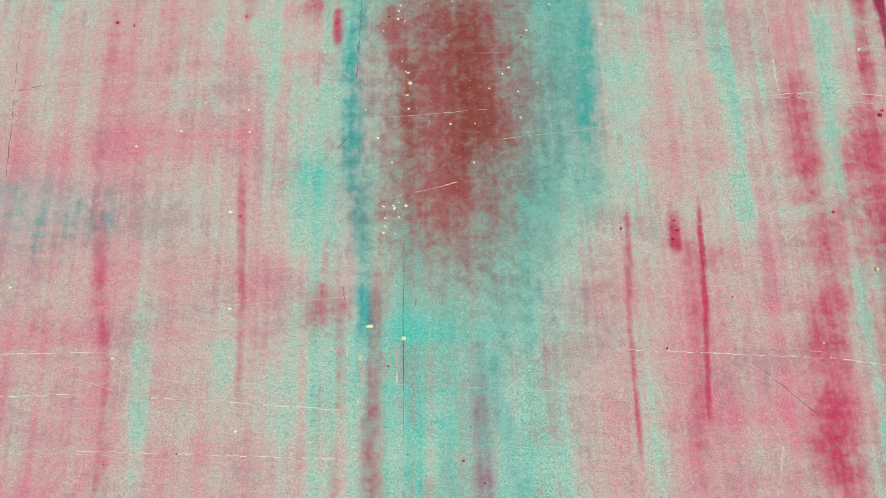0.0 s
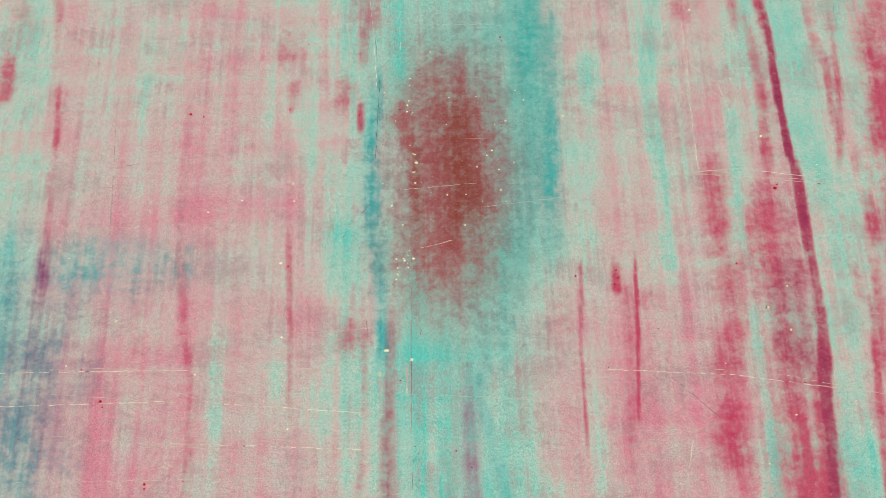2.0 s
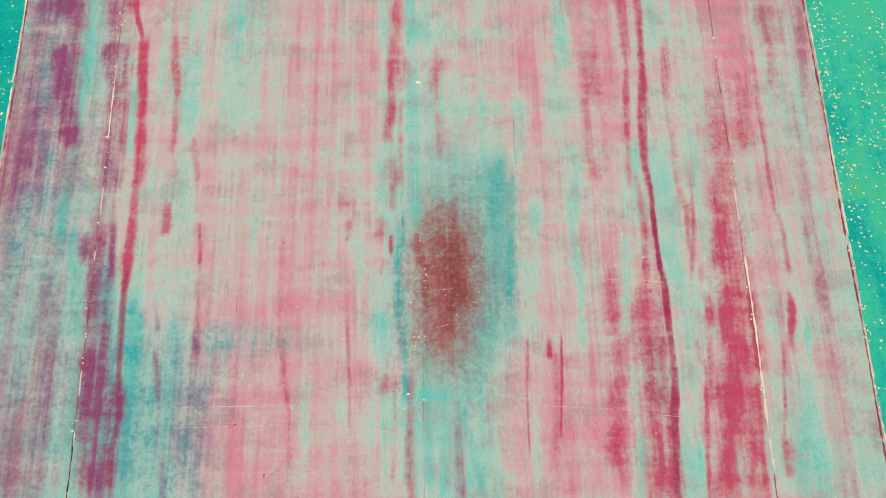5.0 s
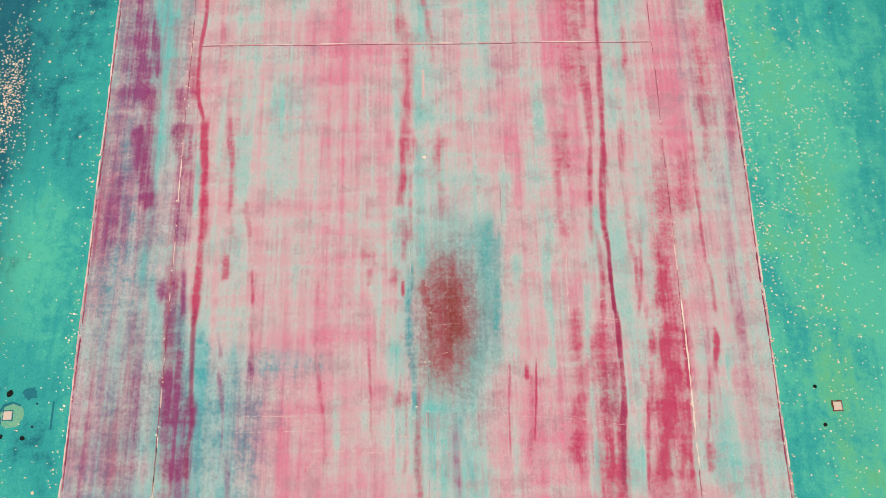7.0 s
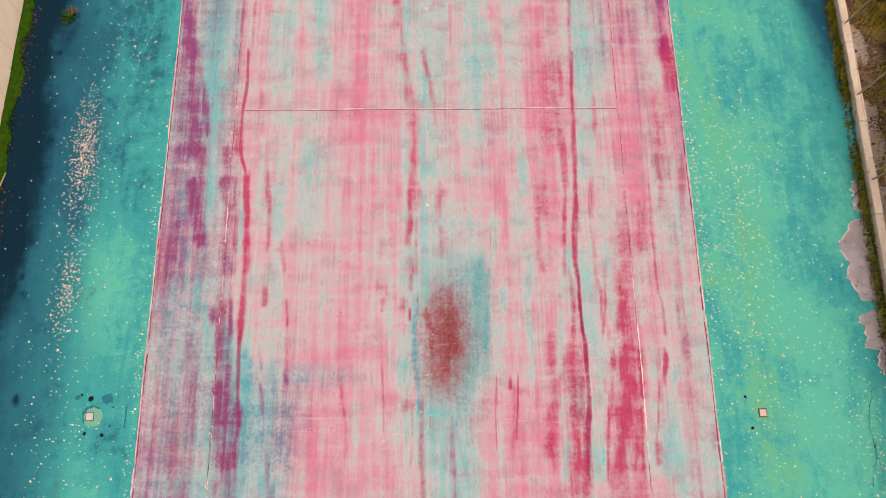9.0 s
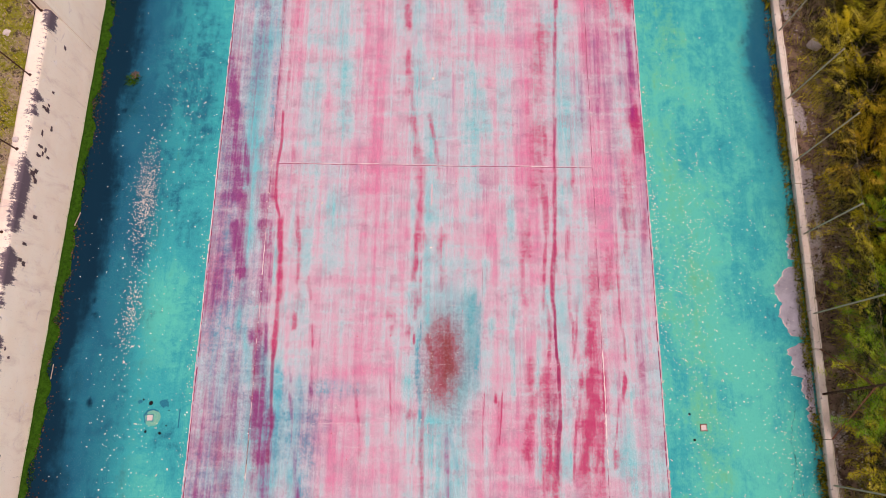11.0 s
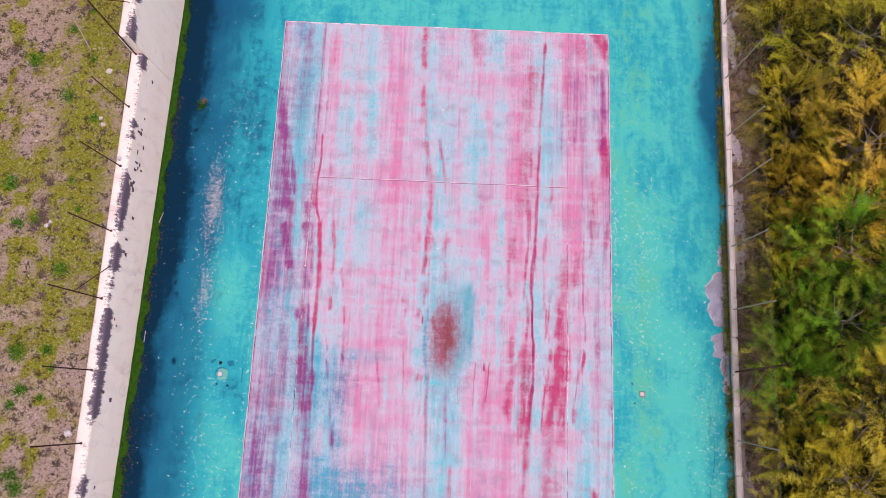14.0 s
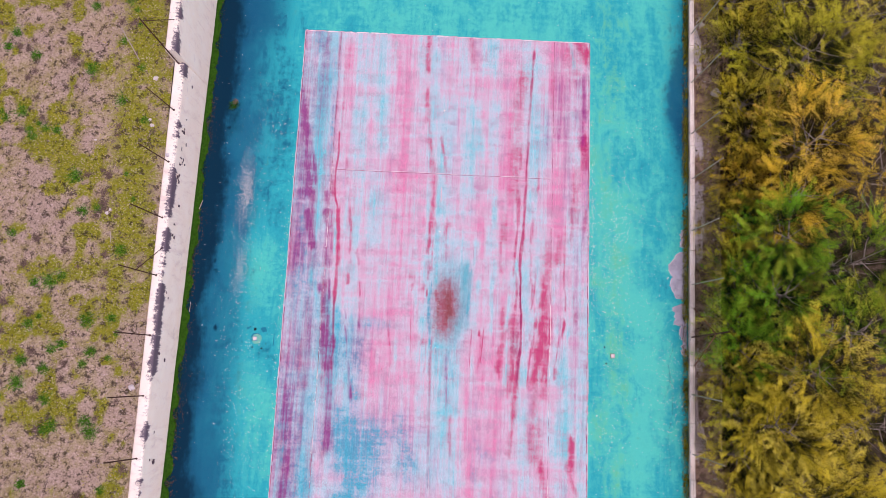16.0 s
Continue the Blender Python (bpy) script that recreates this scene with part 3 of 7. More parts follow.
run("red", 0.50, 0.102, (-1.02, 2.56), (-0.93, 2.53))
run("red", 0.50, 0.055, (-0.93, 2.22), (-0.91, 2.10))
run("red", 0.60, 0.018, (-0.94, 2.04), (-0.93, 1.98))
run("pink", 0.70, 0.089, (-1.00, 1.90), (-0.89, 1.51), (-0.92, 0.86))
run("wash", -0.35, 0.138, (-0.72, 1.70), (-0.61, 0.86))
run("wash", -0.40, 0.095, (-0.65, 1.36), (-0.53, 0.90))
run("red", 0.55, 0.085, (-0.37, 3.03), (-0.37, 2.93))
run("red", 0.55, 0.051, (-0.36, 2.70), (-0.35, 2.45))
run("red", 0.50, 0.100, (-0.50, 2.20), (-0.49, 2.08))
run("red", 0.85, 0.023, (-0.36, 2.03), (-0.38, 1.84))
run("pink", 0.70, 0.117, (-0.52, 1.99), (-0.49, 1.72))
run("blue", 0.72, 0.066, (-0.24, 2.06), (-0.29, 1.64), (-0.27, 1.21), (-0.27, 0.85))
run("blue", 0.62, 0.027, (-0.22, 2.39), (-0.22, 2.03))
run("wash", -0.60, 0.093, (-0.09, 2.86), (-0.07, 2.33))
run("core", 0.86, 0.500, (0.34, 1.94), (0.36, 1.67), (0.34, 1.20), (0.29, 0.93))
run("core", 0.80, 0.124, (-0.04, 1.98), (0.06, 1.44), (0.12, 0.71))
run("brown", 0.58, 0.210, (0.40, 1.89), (0.39, 1.62), (0.45, 1.08))
run("brown", 0.55, 0.061, (0.06, 1.68), (0.08, 1.02))
run("brown", 0.40, 0.222, (0.32, 1.97), (0.35, 1.48))
run("ring", 0.55, 0.279, (0.48, 2.79), (0.47, 2.42))
run("ring", 0.80, 0.243, (0.98, 2.84), (0.98, 1.96), (0.92, 1.33), (0.81, 0.87))
run("ring", 0.70, 0.186, (0.72, 2.79), (0.70, 2.42))
run("ring", 0.75, 0.135, (1.16, 2.67), (1.12, 1.76), (1.08, 0.87))
run("ring", 0.65, 0.254, (0.33, 0.70), (0.45, 0.48))
run("ring", 0.45, 0.169, (0.07, 0.58), (0.03, 0.41))
run("blue", 0.62, 0.062, (1.17, 1.85), (1.12, 1.23))
run("blue", 0.56, 0.116, (0.99, 2.68), (0.95, 2.31))
run("red", 0.50, 0.041, (1.27, 2.15), (1.28, 2.02))
run("red", 0.55, 0.041, (1.27, 1.83), (1.27, 1.69))
run("pink", 0.55, 0.055, (1.64, 2.99), (1.62, 2.19), (1.57, 0.81))
run("pink", 0.55, 0.050, (1.73, 2.19), (1.71, 1.99))
run("wash", -0.50, 0.102, (1.50, 2.38), (1.48, 2.20))
run("wash", -0.40, 0.130, (1.32, 1.46), (1.26, 0.82))
run("wash", -0.55, 0.072, (2.05, 2.98), (1.97, 2.09), (2.00, 1.64), (2.03, 1.35), (2.00, 0.80))
run("pink", 0.45, 0.056, (2.33, 2.76), (2.31, 2.39))
run("pink", 0.60, 0.082, (2.07, 2.16), (2.06, 1.98))
run("pink", 0.60, 0.067, (2.40, 1.95), (2.36, 1.44))
run("red", 0.50, 0.087, (2.45, 1.20), (2.38, 0.88))
run("dark", 0.22, 0.205, (2.68, 2.22), (2.63, 1.85))
run("wash", -0.65, 0.058, (2.59, 1.90), (2.59, 1.53), (2.55, 0.88))
run("red", 0.55, 0.060, (2.84, 2.75), (2.88, 2.12), (2.83, 1.48))
run("red", 0.45, 0.063, (2.89, 2.12), (2.85, 1.50))
run("dark", 0.95, 0.036, (3.00, 2.96), (3.02, 2.64), (3.01, 2.07), (3.03, 1.57), (3.08, 1.28), (3.05, 0.83))
run("red", 0.90, 0.031, (3.00, 2.96), (3.02, 2.64), (3.01, 2.07), (3.03, 1.57), (3.08, 1.28), (3.05, 0.83))
run("dark", 0.40, 0.074, (2.97, 1.33), (2.92, 0.78))
run("wash", -0.60, 0.118, (3.20, 2.85), (3.15, 2.63))
run("wash", -0.60, 0.148, (3.27, 2.42), (3.24, 2.09))
run("wash", -0.60, 0.151, (3.21, 1.76), (3.25, 1.28))
run("red", 0.60, 0.033, (3.35, 2.93), (3.40, 2.44))
run("red", 0.55, 0.037, (3.55, 2.68), (3.50, 1.95), (3.42, 1.47))
run("red", 0.40, 0.064, (3.45, 2.01), (3.46, 1.91))
run("red", 0.95, 0.131, (3.87, 2.60), (3.86, 2.41))
run("red", 0.60, 0.113, (3.87, 2.07), (3.81, 1.73))
run("red", 0.50, 0.071, (3.82, 2.84), (3.82, 2.73))
run("red", 0.45, 0.049, (3.57, 1.56), (3.55, 1.42))
run("red", 0.70, 0.044, (3.60, 1.18), (3.56, 0.90))
run("wash", -0.50, 0.078, (3.44, 1.23), (3.41, 0.91))
run("wash", -0.40, 0.185, (3.52, 2.47), (3.69, 2.15))
run("blue", 0.48, 0.176, (-3.07, 0.82), (-3.00, 0.39), (-2.96, 0.01))
run("blue", 0.58, 0.088, (-2.87, -0.03), (-2.88, -0.43))
run("blue", 0.70, 0.041, (-2.61, 0.32), (-2.57, 0.13))
run("blue", 0.35, 0.085, (-2.23, 0.71), (-2.21, 0.58))
run("blue", 0.35, 0.170, (-2.49, 0.76), (-2.36, 0.72))
run("dark", 0.45, 0.071, (-2.79, 0.86), (-2.66, 0.34), (-2.71, 0.05))
run("purple", 0.50, 0.071, (-2.79, 0.86), (-2.66, 0.34), (-2.71, 0.05))
run("dark", 0.40, 0.064, (-2.73, -0.03), (-2.64, -0.35), (-2.70, -0.89))
run("red", 0.40, 0.040, (-2.67, -0.16), (-2.67, -0.43))
run("dark", 0.28, 0.122, (-2.52, 0.46), (-2.34, -0.20))
run("purple", 0.40, 0.063, (-2.79, -0.43), (-2.81, -0.88))
run("dark", 0.35, 0.037, (-2.03, 0.49), (-1.97, 0.16))
run("red", 0.40, 0.041, (-2.01, 0.20), (-1.97, 0.11))
run("red", 0.50, 0.042, (-1.74, 0.88), (-1.67, 0.36))
run("pink", 0.70, 0.107, (-1.69, 0.36), (-1.65, 0.03))
run("red", 0.50, 0.045, (-1.65, 0.19), (-1.58, -0.22), (-1.56, -0.87))
run("pink", 0.60, 0.148, (-1.20, 0.48), (-1.17, 0.01))
run("pink", 0.45, 0.080, (-1.23, -0.07), (-1.20, -0.62))
run("red", 0.60, 0.029, (-0.91, 0.86), (-0.87, 0.09), (-0.86, -0.31))
run("pink", 0.70, 0.132, (-0.79, 0.34), (-0.78, 0.04))
run("red", 0.65, 0.083, (-0.47, 0.23), (-0.35, 0.16))
run("red", 0.60, 0.032, (-0.34, 0.14), (-0.32, -0.33))
run("red", 0.50, 0.031, (-0.34, -0.52), (-0.35, -0.90))
run("pink", 0.50, 0.067, (-0.55, -0.08), (-0.54, -0.90))
run("pink", 0.50, 0.048, (-2.42, 0.37), (-2.31, -0.44))
run("wash", -0.50, 0.088, (-1.45, 0.02), (-1.39, -0.46))
run("wash", -0.60, 0.110, (-1.49, -0.73), (-1.47, -0.92))
run("wash", -0.40, 0.100, (-2.03, -0.29), (-2.00, -0.60))
run("wash", -0.40, 0.061, (-0.97, -0.03), (-0.96, -0.23))
run("wash", -0.30, 0.100, (-0.67, -0.24), (-0.67, -0.63))
run("dark", 0.62, 0.053, (-0.14, 0.16), (-0.16, -0.25), (-0.17, -0.95))
run("red", 0.60, 0.017, (-0.08, 0.45), (-0.07, 0.16))
run("blue", 0.72, 0.058, (-0.23, 0.80), (-0.21, 0.16))
run("wash", -0.50, 0.032, (-0.26, -0.05), (-0.25, -0.87))
run("wash", -0.60, 0.141, (0.11, 0.45), (0.08, -0.96))
run("wash", -0.90, 0.102, (0.06, -0.01), (0.06, -0.91))
run("wash", -0.45, 0.297, (0.64, 0.81), (0.75, 0.48))
run("blue", 0.50, 0.108, (0.67, 0.31), (0.52, 0.06))
run("blue", 0.50, 0.042, (0.77, 0.26), (0.76, 0.14))
run("blue", 0.48, 0.060, (0.51, -0.22), (0.58, -0.50), (0.67, -0.97))
run("wash", -0.60, 0.080, (0.42, -0.22), (0.42, -0.65))
run("dark", 0.50, 0.036, (0.31, -0.22), (0.32, -0.61), (0.29, -0.95))
run("dark", 0.40, 0.056, (0.26, -0.61), (0.24, -0.76))
run("red", 0.42, 0.108, (1.16, 0.33), (1.09, 0.13))
run("pink", 0.50, 0.184, (0.96, 0.05), (0.96, -0.67))
run("red", 0.40, 0.032, (0.78, -0.03), (0.80, -0.43))
run("pink", 0.50, 0.099, (0.80, -0.59), (0.80, -0.89))
run("red", 0.65, 0.021, (1.30, 0.64), (1.26, -0.04), (1.26, -0.63))
run("red", 0.40, 0.045, (1.27, 0.04), (1.26, -0.28))
run("red", 0.85, 0.034, (1.58, 0.68), (1.55, 0.50))
run("red", 0.90, 0.017, (1.73, 0.80), (1.69, 0.12), (1.64, -0.45))
run("red", 0.42, 0.070, (1.65, 0.55), (1.64, -0.05), (1.58, -0.60))
run("red", 0.35, 0.085, (1.73, 0.46), (1.85, 0.41))
run("red", 0.40, 0.024, (1.90, 0.03), (1.85, -0.37))
run("pink", 0.70, 0.103, (1.53, -0.56), (1.55, -0.94))
run("red", 0.40, 0.092, (2.39, 0.79), (2.34, 0.10))
run("red", 0.75, 0.075, (2.36, 0.23), (2.35, 0.10))
run("red", 0.68, 0.137, (2.35, -0.02), (2.26, -0.66))
run("pink", 0.60, 0.102, (2.05, -0.77), (2.06, -0.99))
run("red", 0.45, 0.071, (2.34, -0.77), (2.33, -1.01))
run("pink", 0.50, 0.104, (2.12, 0.54), (2.05, 0.11))
run("wash", -0.40, 0.088, (1.31, -0.20), (1.37, -0.75))
run("wash", -0.50, 0.061, (2.55, 0.23), (2.53, -0.39))
run("wash", -0.80, 0.087, (2.58, -0.55), (2.51, -1.00))
run("dark", 0.70, 0.071, (2.77, 0.48), (2.73, 0.03))
run("red", 0.60, 0.057, (2.94, 0.52), (2.80, -0.31))
run("red", 0.65, 0.081, (2.74, -0.43), (2.76, -0.55))
run("red", 0.90, 0.032, (2.82, -0.47), (2.82, -0.82), (2.77, -1.01))
run("dark", 0.90, 0.033, (3.07, 0.78), (3.08, 0.26), (3.06, -0.08), (3.02, -0.40), (2.99, -0.79), (2.97, -1.01))
run("red", 0.80, 0.033, (3.07, 0.78), (3.08, 0.26), (3.06, -0.08), (3.02, -0.40), (2.99, -0.79), (2.97, -1.01))
run("wash", -0.60, 0.142, (3.35, 0.77), (3.27, 0.00))
run("wash", -0.75, 0.158, (3.23, -0.64), (3.17, -1.02))
run("red", 0.60, 0.034, (3.41, 0.64), (3.39, 0.42))
run("red", 0.60, 0.050, (3.55, 0.68), (3.49, 0.08))
run("red", 0.70, 0.050, (3.46, -0.04), (3.46, -0.13))
run("purple", 0.85, 0.164, (-4.89, 4.71), (-4.64, 3.58))
run("dark", 0.40, 0.164, (-4.89, 4.71), (-4.64, 3.58))
run("wash", -0.90, 0.070, (-4.56, 4.63), (-4.54, 3.65), (-4.56, 2.66), (-4.60, 2.25))
run("dark", 0.50, 0.147, (-4.22, 4.70), (-4.13, 4.24))
run("purple", 0.60, 0.144, (-4.22, 4.70), (-4.12, 4.24), (-4.13, 3.49), (-4.04, 2.92))
run("purple", 0.50, 0.080, (-4.01, 4.70), (-3.95, 3.93), (-3.93, 3.42))
run("red", 0.50, 0.053, (-4.01, 4.70), (-3.95, 3.93), (-3.93, 3.42))
run("wash", -0.80, 0.059, (-3.81, 4.00), (-3.82, 3.38))
run("red", 0.95, 0.063, (-3.78, 4.69), (-3.71, 3.71), (-3.70, 3.20), (-3.69, 2.50), (-3.69, 1.97), (-3.69, 1.58))
run("red", 0.70, 0.084, (-3.71, 3.71), (-3.70, 3.20))
run("red", 0.60, 0.033, (-3.35, 4.57), (-3.26, 4.11))
run("red", 0.65, 0.065, (-3.26, 3.96), (-3.25, 3.44))
run("red", 0.50, 0.052, (-2.98, 3.33), (-2.90, 2.94))
run("red", 0.50, 0.039, (-3.25, 2.98), (-3.18, 2.87))
run("red", 0.70, 0.050, (-3.28, 2.53), (-3.23, 2.19))
run("red", 0.45, 0.031, (-2.83, 2.22), (-2.80, 1.89))
run("wash", -0.40, 0.224, (-3.18, 4.37), (-3.12, 3.69))
run("wash", -0.35, 0.346, (-2.34, 4.21), (-2.18, 2.21))
run("wash", -0.40, 0.253, (-3.19, 2.91), (-3.14, 2.43))
run("purple", 0.60, 0.124, (-4.25, 2.01), (-4.20, 1.88))
run("purple", 0.50, 0.062, (-3.96, 2.51), (-3.88, 1.65))
run("red", 0.55, 0.049, (-4.17, 2.38), (-4.10, 1.59))
run("wash", -0.70, 0.092, (-4.46, 2.05), (-4.30, 1.59))
run("blue", 0.60, 0.151, (-3.97, 1.58), (-3.93, 1.09))
run("blue", 0.50, 0.108, (-4.31, 1.34), (-4.30, 0.85))
run("dark", 0.85, 0.046, (-3.70, 1.58), (-3.68, 0.84), (-3.66, 0.30), (-3.61, -0.10), (-3.65, -0.54), (-3.62, -0.97))
run("red", 0.70, 0.046, (-3.70, 1.58), (-3.68, 0.84), (-3.66, 0.30), (-3.61, -0.10), (-3.65, -0.54), (-3.62, -0.97))
run("dark", 0.75, 0.081, (-3.68, 0.24), (-3.66, -0.04))
run("purple", 0.85, 0.083, (-3.92, 0.90), (-3.89, 0.57))
run("purple", 0.85, 0.172, (-3.96, 0.48), (-3.91, -0.32), (-3.76, -0.97))
run("dark", 0.50, 0.149, (-3.90, 0.02), (-3.91, -0.32), (-3.80, -0.86))
run("blue", 0.65, 0.206, (-3.55, 1.02), (-3.47, 0.36))
run("blue", 0.50, 0.140, (-2.98, 0.82), (-2.95, 0.11))
run("blue", 0.62, 0.190, (-3.40, -0.27), (-3.37, -0.99))
run("blue", 0.58, 0.134, (-2.95, -0.39), (-2.98, -0.96))
run("blue", 0.70, 0.047, (-3.96, 0.66), (-3.95, 0.48))
run("blue", 0.70, 0.078, (-4.10, -0.75), (-4.07, -0.97))
run("purple", 0.60, 0.052, (-3.24, 0.65), (-3.14, 0.00), (-3.11, -0.72))
run("purple", 0.55, 0.036, (-3.30, 1.32), (-3.22, 0.83))
run("dark", 0.40, 0.070, (-2.77, 0.76), (-2.76, 0.28))
run("purple", 0.40, 0.070, (-2.77, 0.76), (-2.76, 0.28))
run("dark", 0.40, 0.056, (-2.73, -0.29), (-2.75, -0.78))
run("dark", 0.30, 0.093, (-2.42, 0.45), (-2.37, 0.10))
run("pink", 0.50, 0.103, (-1.72, 4.66), (-1.68, 2.95))
run("pink", 0.55, 0.078, (-1.44, 4.42), (-1.39, 3.09))
run("pink", 0.50, 0.133, (-1.18, 4.65), (-1.14, 3.73))
run("red", 0.65, 0.080, (-0.36, 4.63), (-0.36, 3.87), (-0.43, 3.50))
run("red", 0.50, 0.097, (-0.29, 2.98), (-0.29, 2.87))
run("pink", 0.50, 0.184, (-0.56, 4.48), (-0.59, 3.50))
run("wash", -0.50, 0.079, (-0.07, 4.32), (-0.08, 3.28))
run("red", 0.55, 0.067, (0.24, 4.41), (0.25, 4.02))
run("red", 0.50, 0.072, (0.27, 3.63), (0.29, 3.27))
run("pink", 0.50, 0.081, (0.81, 4.61), (0.79, 4.07))
run("wash", -0.50, 0.079, (1.38, 3.91), (1.35, 3.36))
run("red", 0.50, 0.013, (1.27, 3.62), (1.27, 3.04))
run("pink", 0.60, 0.093, (1.57, 4.60), (1.59, 3.76), (1.48, 3.03))
run("red", 0.50, 0.169, (2.38, 4.59), (2.35, 4.06))
run("red", 0.45, 0.072, (2.28, 3.67), (2.28, 2.95))
run("red", 0.60, 0.052, (2.82, 4.11), (2.74, 2.87))
run("red", 0.40, 0.078, (2.76, 3.59), (2.75, 2.90))
run("wash", -0.40, 0.120, (1.90, 4.52), (1.80, 3.68))
run("red", 0.85, 0.053, (3.07, 4.57), (3.00, 3.66), (2.98, 2.86))
run("dark", 0.60, 0.047, (3.07, 4.57), (3.00, 3.66), (2.98, 2.86))
run("wash", -0.60, 0.078, (2.87, 3.22), (2.86, 2.90))
run("wash", -0.60, 0.091, (3.13, 3.07), (3.12, 2.76))
run("red", 0.70, 0.054, (3.39, 4.53), (3.35, 4.03))
run("red", 0.55, 0.039, (3.34, 3.73), (3.36, 3.21), (3.36, 2.72), (3.45, 2.37), (3.43, 1.90))
run("red", 0.50, 0.117, (3.87, 3.50), (3.81, 2.88))
run("red", 0.85, 0.121, (3.89, 2.62), (3.86, 2.35))
run("red", 0.85, 0.125, (3.85, 2.06), (3.79, 1.68))
run("red", 0.35, 0.081, (3.85, 4.25), (3.84, 3.94))
run("red", 0.50, 0.038, (4.08, 4.40), (4.03, 3.06), (4.05, 2.02), (4.07, 1.43))
run("red", 0.50, 0.099, (4.44, 4.09), (4.35, 3.41))
run("red", 0.50, 0.172, (4.28, 3.50), (4.36, 3.35))
run("wash", -0.50, 0.131, (4.47, 3.30), (4.43, 3.05))
run("wash", -0.50, 0.167, (4.33, 2.91), (4.28, 2.53))
run("wash", -0.45, 0.168, (3.62, 2.99), (3.57, 2.64))
run("wash", -0.50, 0.127, (4.24, 2.32), (4.20, 2.02))
run("red", 0.60, 0.039, (4.61, 4.55), (4.59, 3.78), (4.59, 2.90), (4.60, 2.31))
run("red", 0.65, 0.048, (4.85, 4.54), (4.82, 4.16))
run("red", 0.60, 0.044, (4.62, 2.31), (4.67, 2.01), (4.65, 1.55))
run("red", 0.55, 0.038, (4.96, 2.14), (4.96, 1.64))
run("pink", 0.50, 0.168, (4.79, 2.94), (4.74, 2.62))
run("dark", 0.30, 0.095, (5.36, 4.46), (5.32, 4.07))
run("red", 0.55, 0.121, (2.41, 1.34), (2.36, 0.78))
run("red", 0.50, 0.088, (2.33, 0.48), (2.31, 0.12))
run("red", 0.85, 0.041, (3.06, 1.39), (3.06, 0.82), (3.06, 0.23), (3.00, -0.24), (2.97, -0.84), (2.95, -1.11))
run("dark", 0.80, 0.041, (3.06, 1.39), (3.06, 0.82), (3.06, 0.23), (3.00, -0.24), (2.97, -0.84), (2.95, -1.11))
run("red", 0.50, 0.147, (2.84, 0.47), (2.81, -0.00))
run("red", 0.90, 0.028, (2.79, -0.46), (2.78, -0.84))
run("wash", -0.60, 0.162, (3.39, 1.25), (3.35, 0.58), (3.14, -0.68))
run("red", 0.90, 0.145, (3.85, 1.18), (3.78, 0.69))
run("red", 0.85, 0.211, (3.89, 0.69), (3.80, -0.08))
run("red", 0.90, 0.066, (4.13, 1.18), (4.12, 0.68), (4.10, 0.29))
run("red", 0.60, 0.061, (3.62, 1.12), (3.58, 0.81))
run("red", 0.65, 0.034, (3.45, 0.22), (3.32, -1.13))
run("red", 0.80, 0.162, (3.73, -0.14), (3.66, -0.53), (3.48, -1.13))
run("red", 0.80, 0.086, (3.92, -0.48), (3.88, -0.86))
run("red", 0.70, 0.046, (4.08, 0.15), (4.00, -0.70), (4.00, -1.15))
run("wash", -0.60, 0.072, (4.39, 0.80), (4.35, 0.44))
run("wash", -0.55, 0.085, (4.41, 1.23), (4.35, 0.80))
run("wash", -0.50, 0.087, (4.27, 0.20), (4.18, -0.48))
run("wash", -0.90, 0.170, (4.53, -0.32), (4.45, -1.09))
run("wash", -0.50, 0.060, (4.81, 0.91), (4.73, 0.43))
run("red", 0.90, 0.054, (4.62, 1.04), (4.57, 0.69))
run("red", 0.60, 0.029, (4.44, 0.49), (4.36, -0.15), (4.29, -0.54))
run("red", 0.90, 0.057, (4.32, -0.60), (4.29, -0.90))
run("red", 0.60, 0.086, (5.03, 1.41), (4.99, 1.16))
run("purple", 0.50, 0.210, (-5.27, 7.84), (-5.17, 6.38), (-5.13, 5.11))
run("purple", 0.65, 0.096, (-5.05, 7.84), (-4.84, 6.85), (-4.69, 5.91))
run("wash", -0.80, 0.134, (-4.66, 7.84), (-4.51, 6.61), (-4.56, 5.56), (-4.55, 4.33))
run("red", 0.60, 0.111, (-4.76, 5.56), (-4.69, 4.34), (-4.69, 3.48))
run("purple", 0.45, 0.121, (-4.76, 5.56), (-4.69, 4.34), (-4.69, 3.48))
run("red", 0.50, 0.084, (-4.42, 6.85), (-4.37, 6.25))
run("red", 0.65, 0.094, (-4.34, 6.18), (-4.32, 6.02))
run("red", 0.50, 0.164, (-4.38, 5.73), (-4.18, 5.08))
run("red", 0.50, 0.071, (-4.13, 5.44), (-4.11, 4.33), (-3.93, 3.47))
run("red", 0.50, 0.101, (-4.21, 4.82), (-4.18, 4.42))
run("red", 0.85, 0.042, (-3.93, 7.83), (-3.90, 7.09), (-3.96, 6.37), (-3.95, 5.49), (-3.78, 4.89))
run("red", 0.90, 0.069, (-3.78, 4.89), (-3.72, 4.00), (-3.64, 3.31), (-3.64, 2.85))
run("red", 0.40, 0.084, (-3.56, 6.84), (-3.53, 6.01))
run("red", 0.55, 0.060, (-3.35, 4.87), (-3.25, 4.21), (-3.23, 3.83), (-3.26, 3.31))
run("pink", 0.30, 0.605, (-1.02, 7.80), (-0.93, 3.96))
run("red", 0.50, 0.126, (-0.55, 7.79), (-0.38, 6.80), (-0.27, 5.97), (-0.31, 4.83), (-0.27, 4.22))
run("red", 0.40, 0.190, (-0.33, 6.32), (-0.29, 5.97))
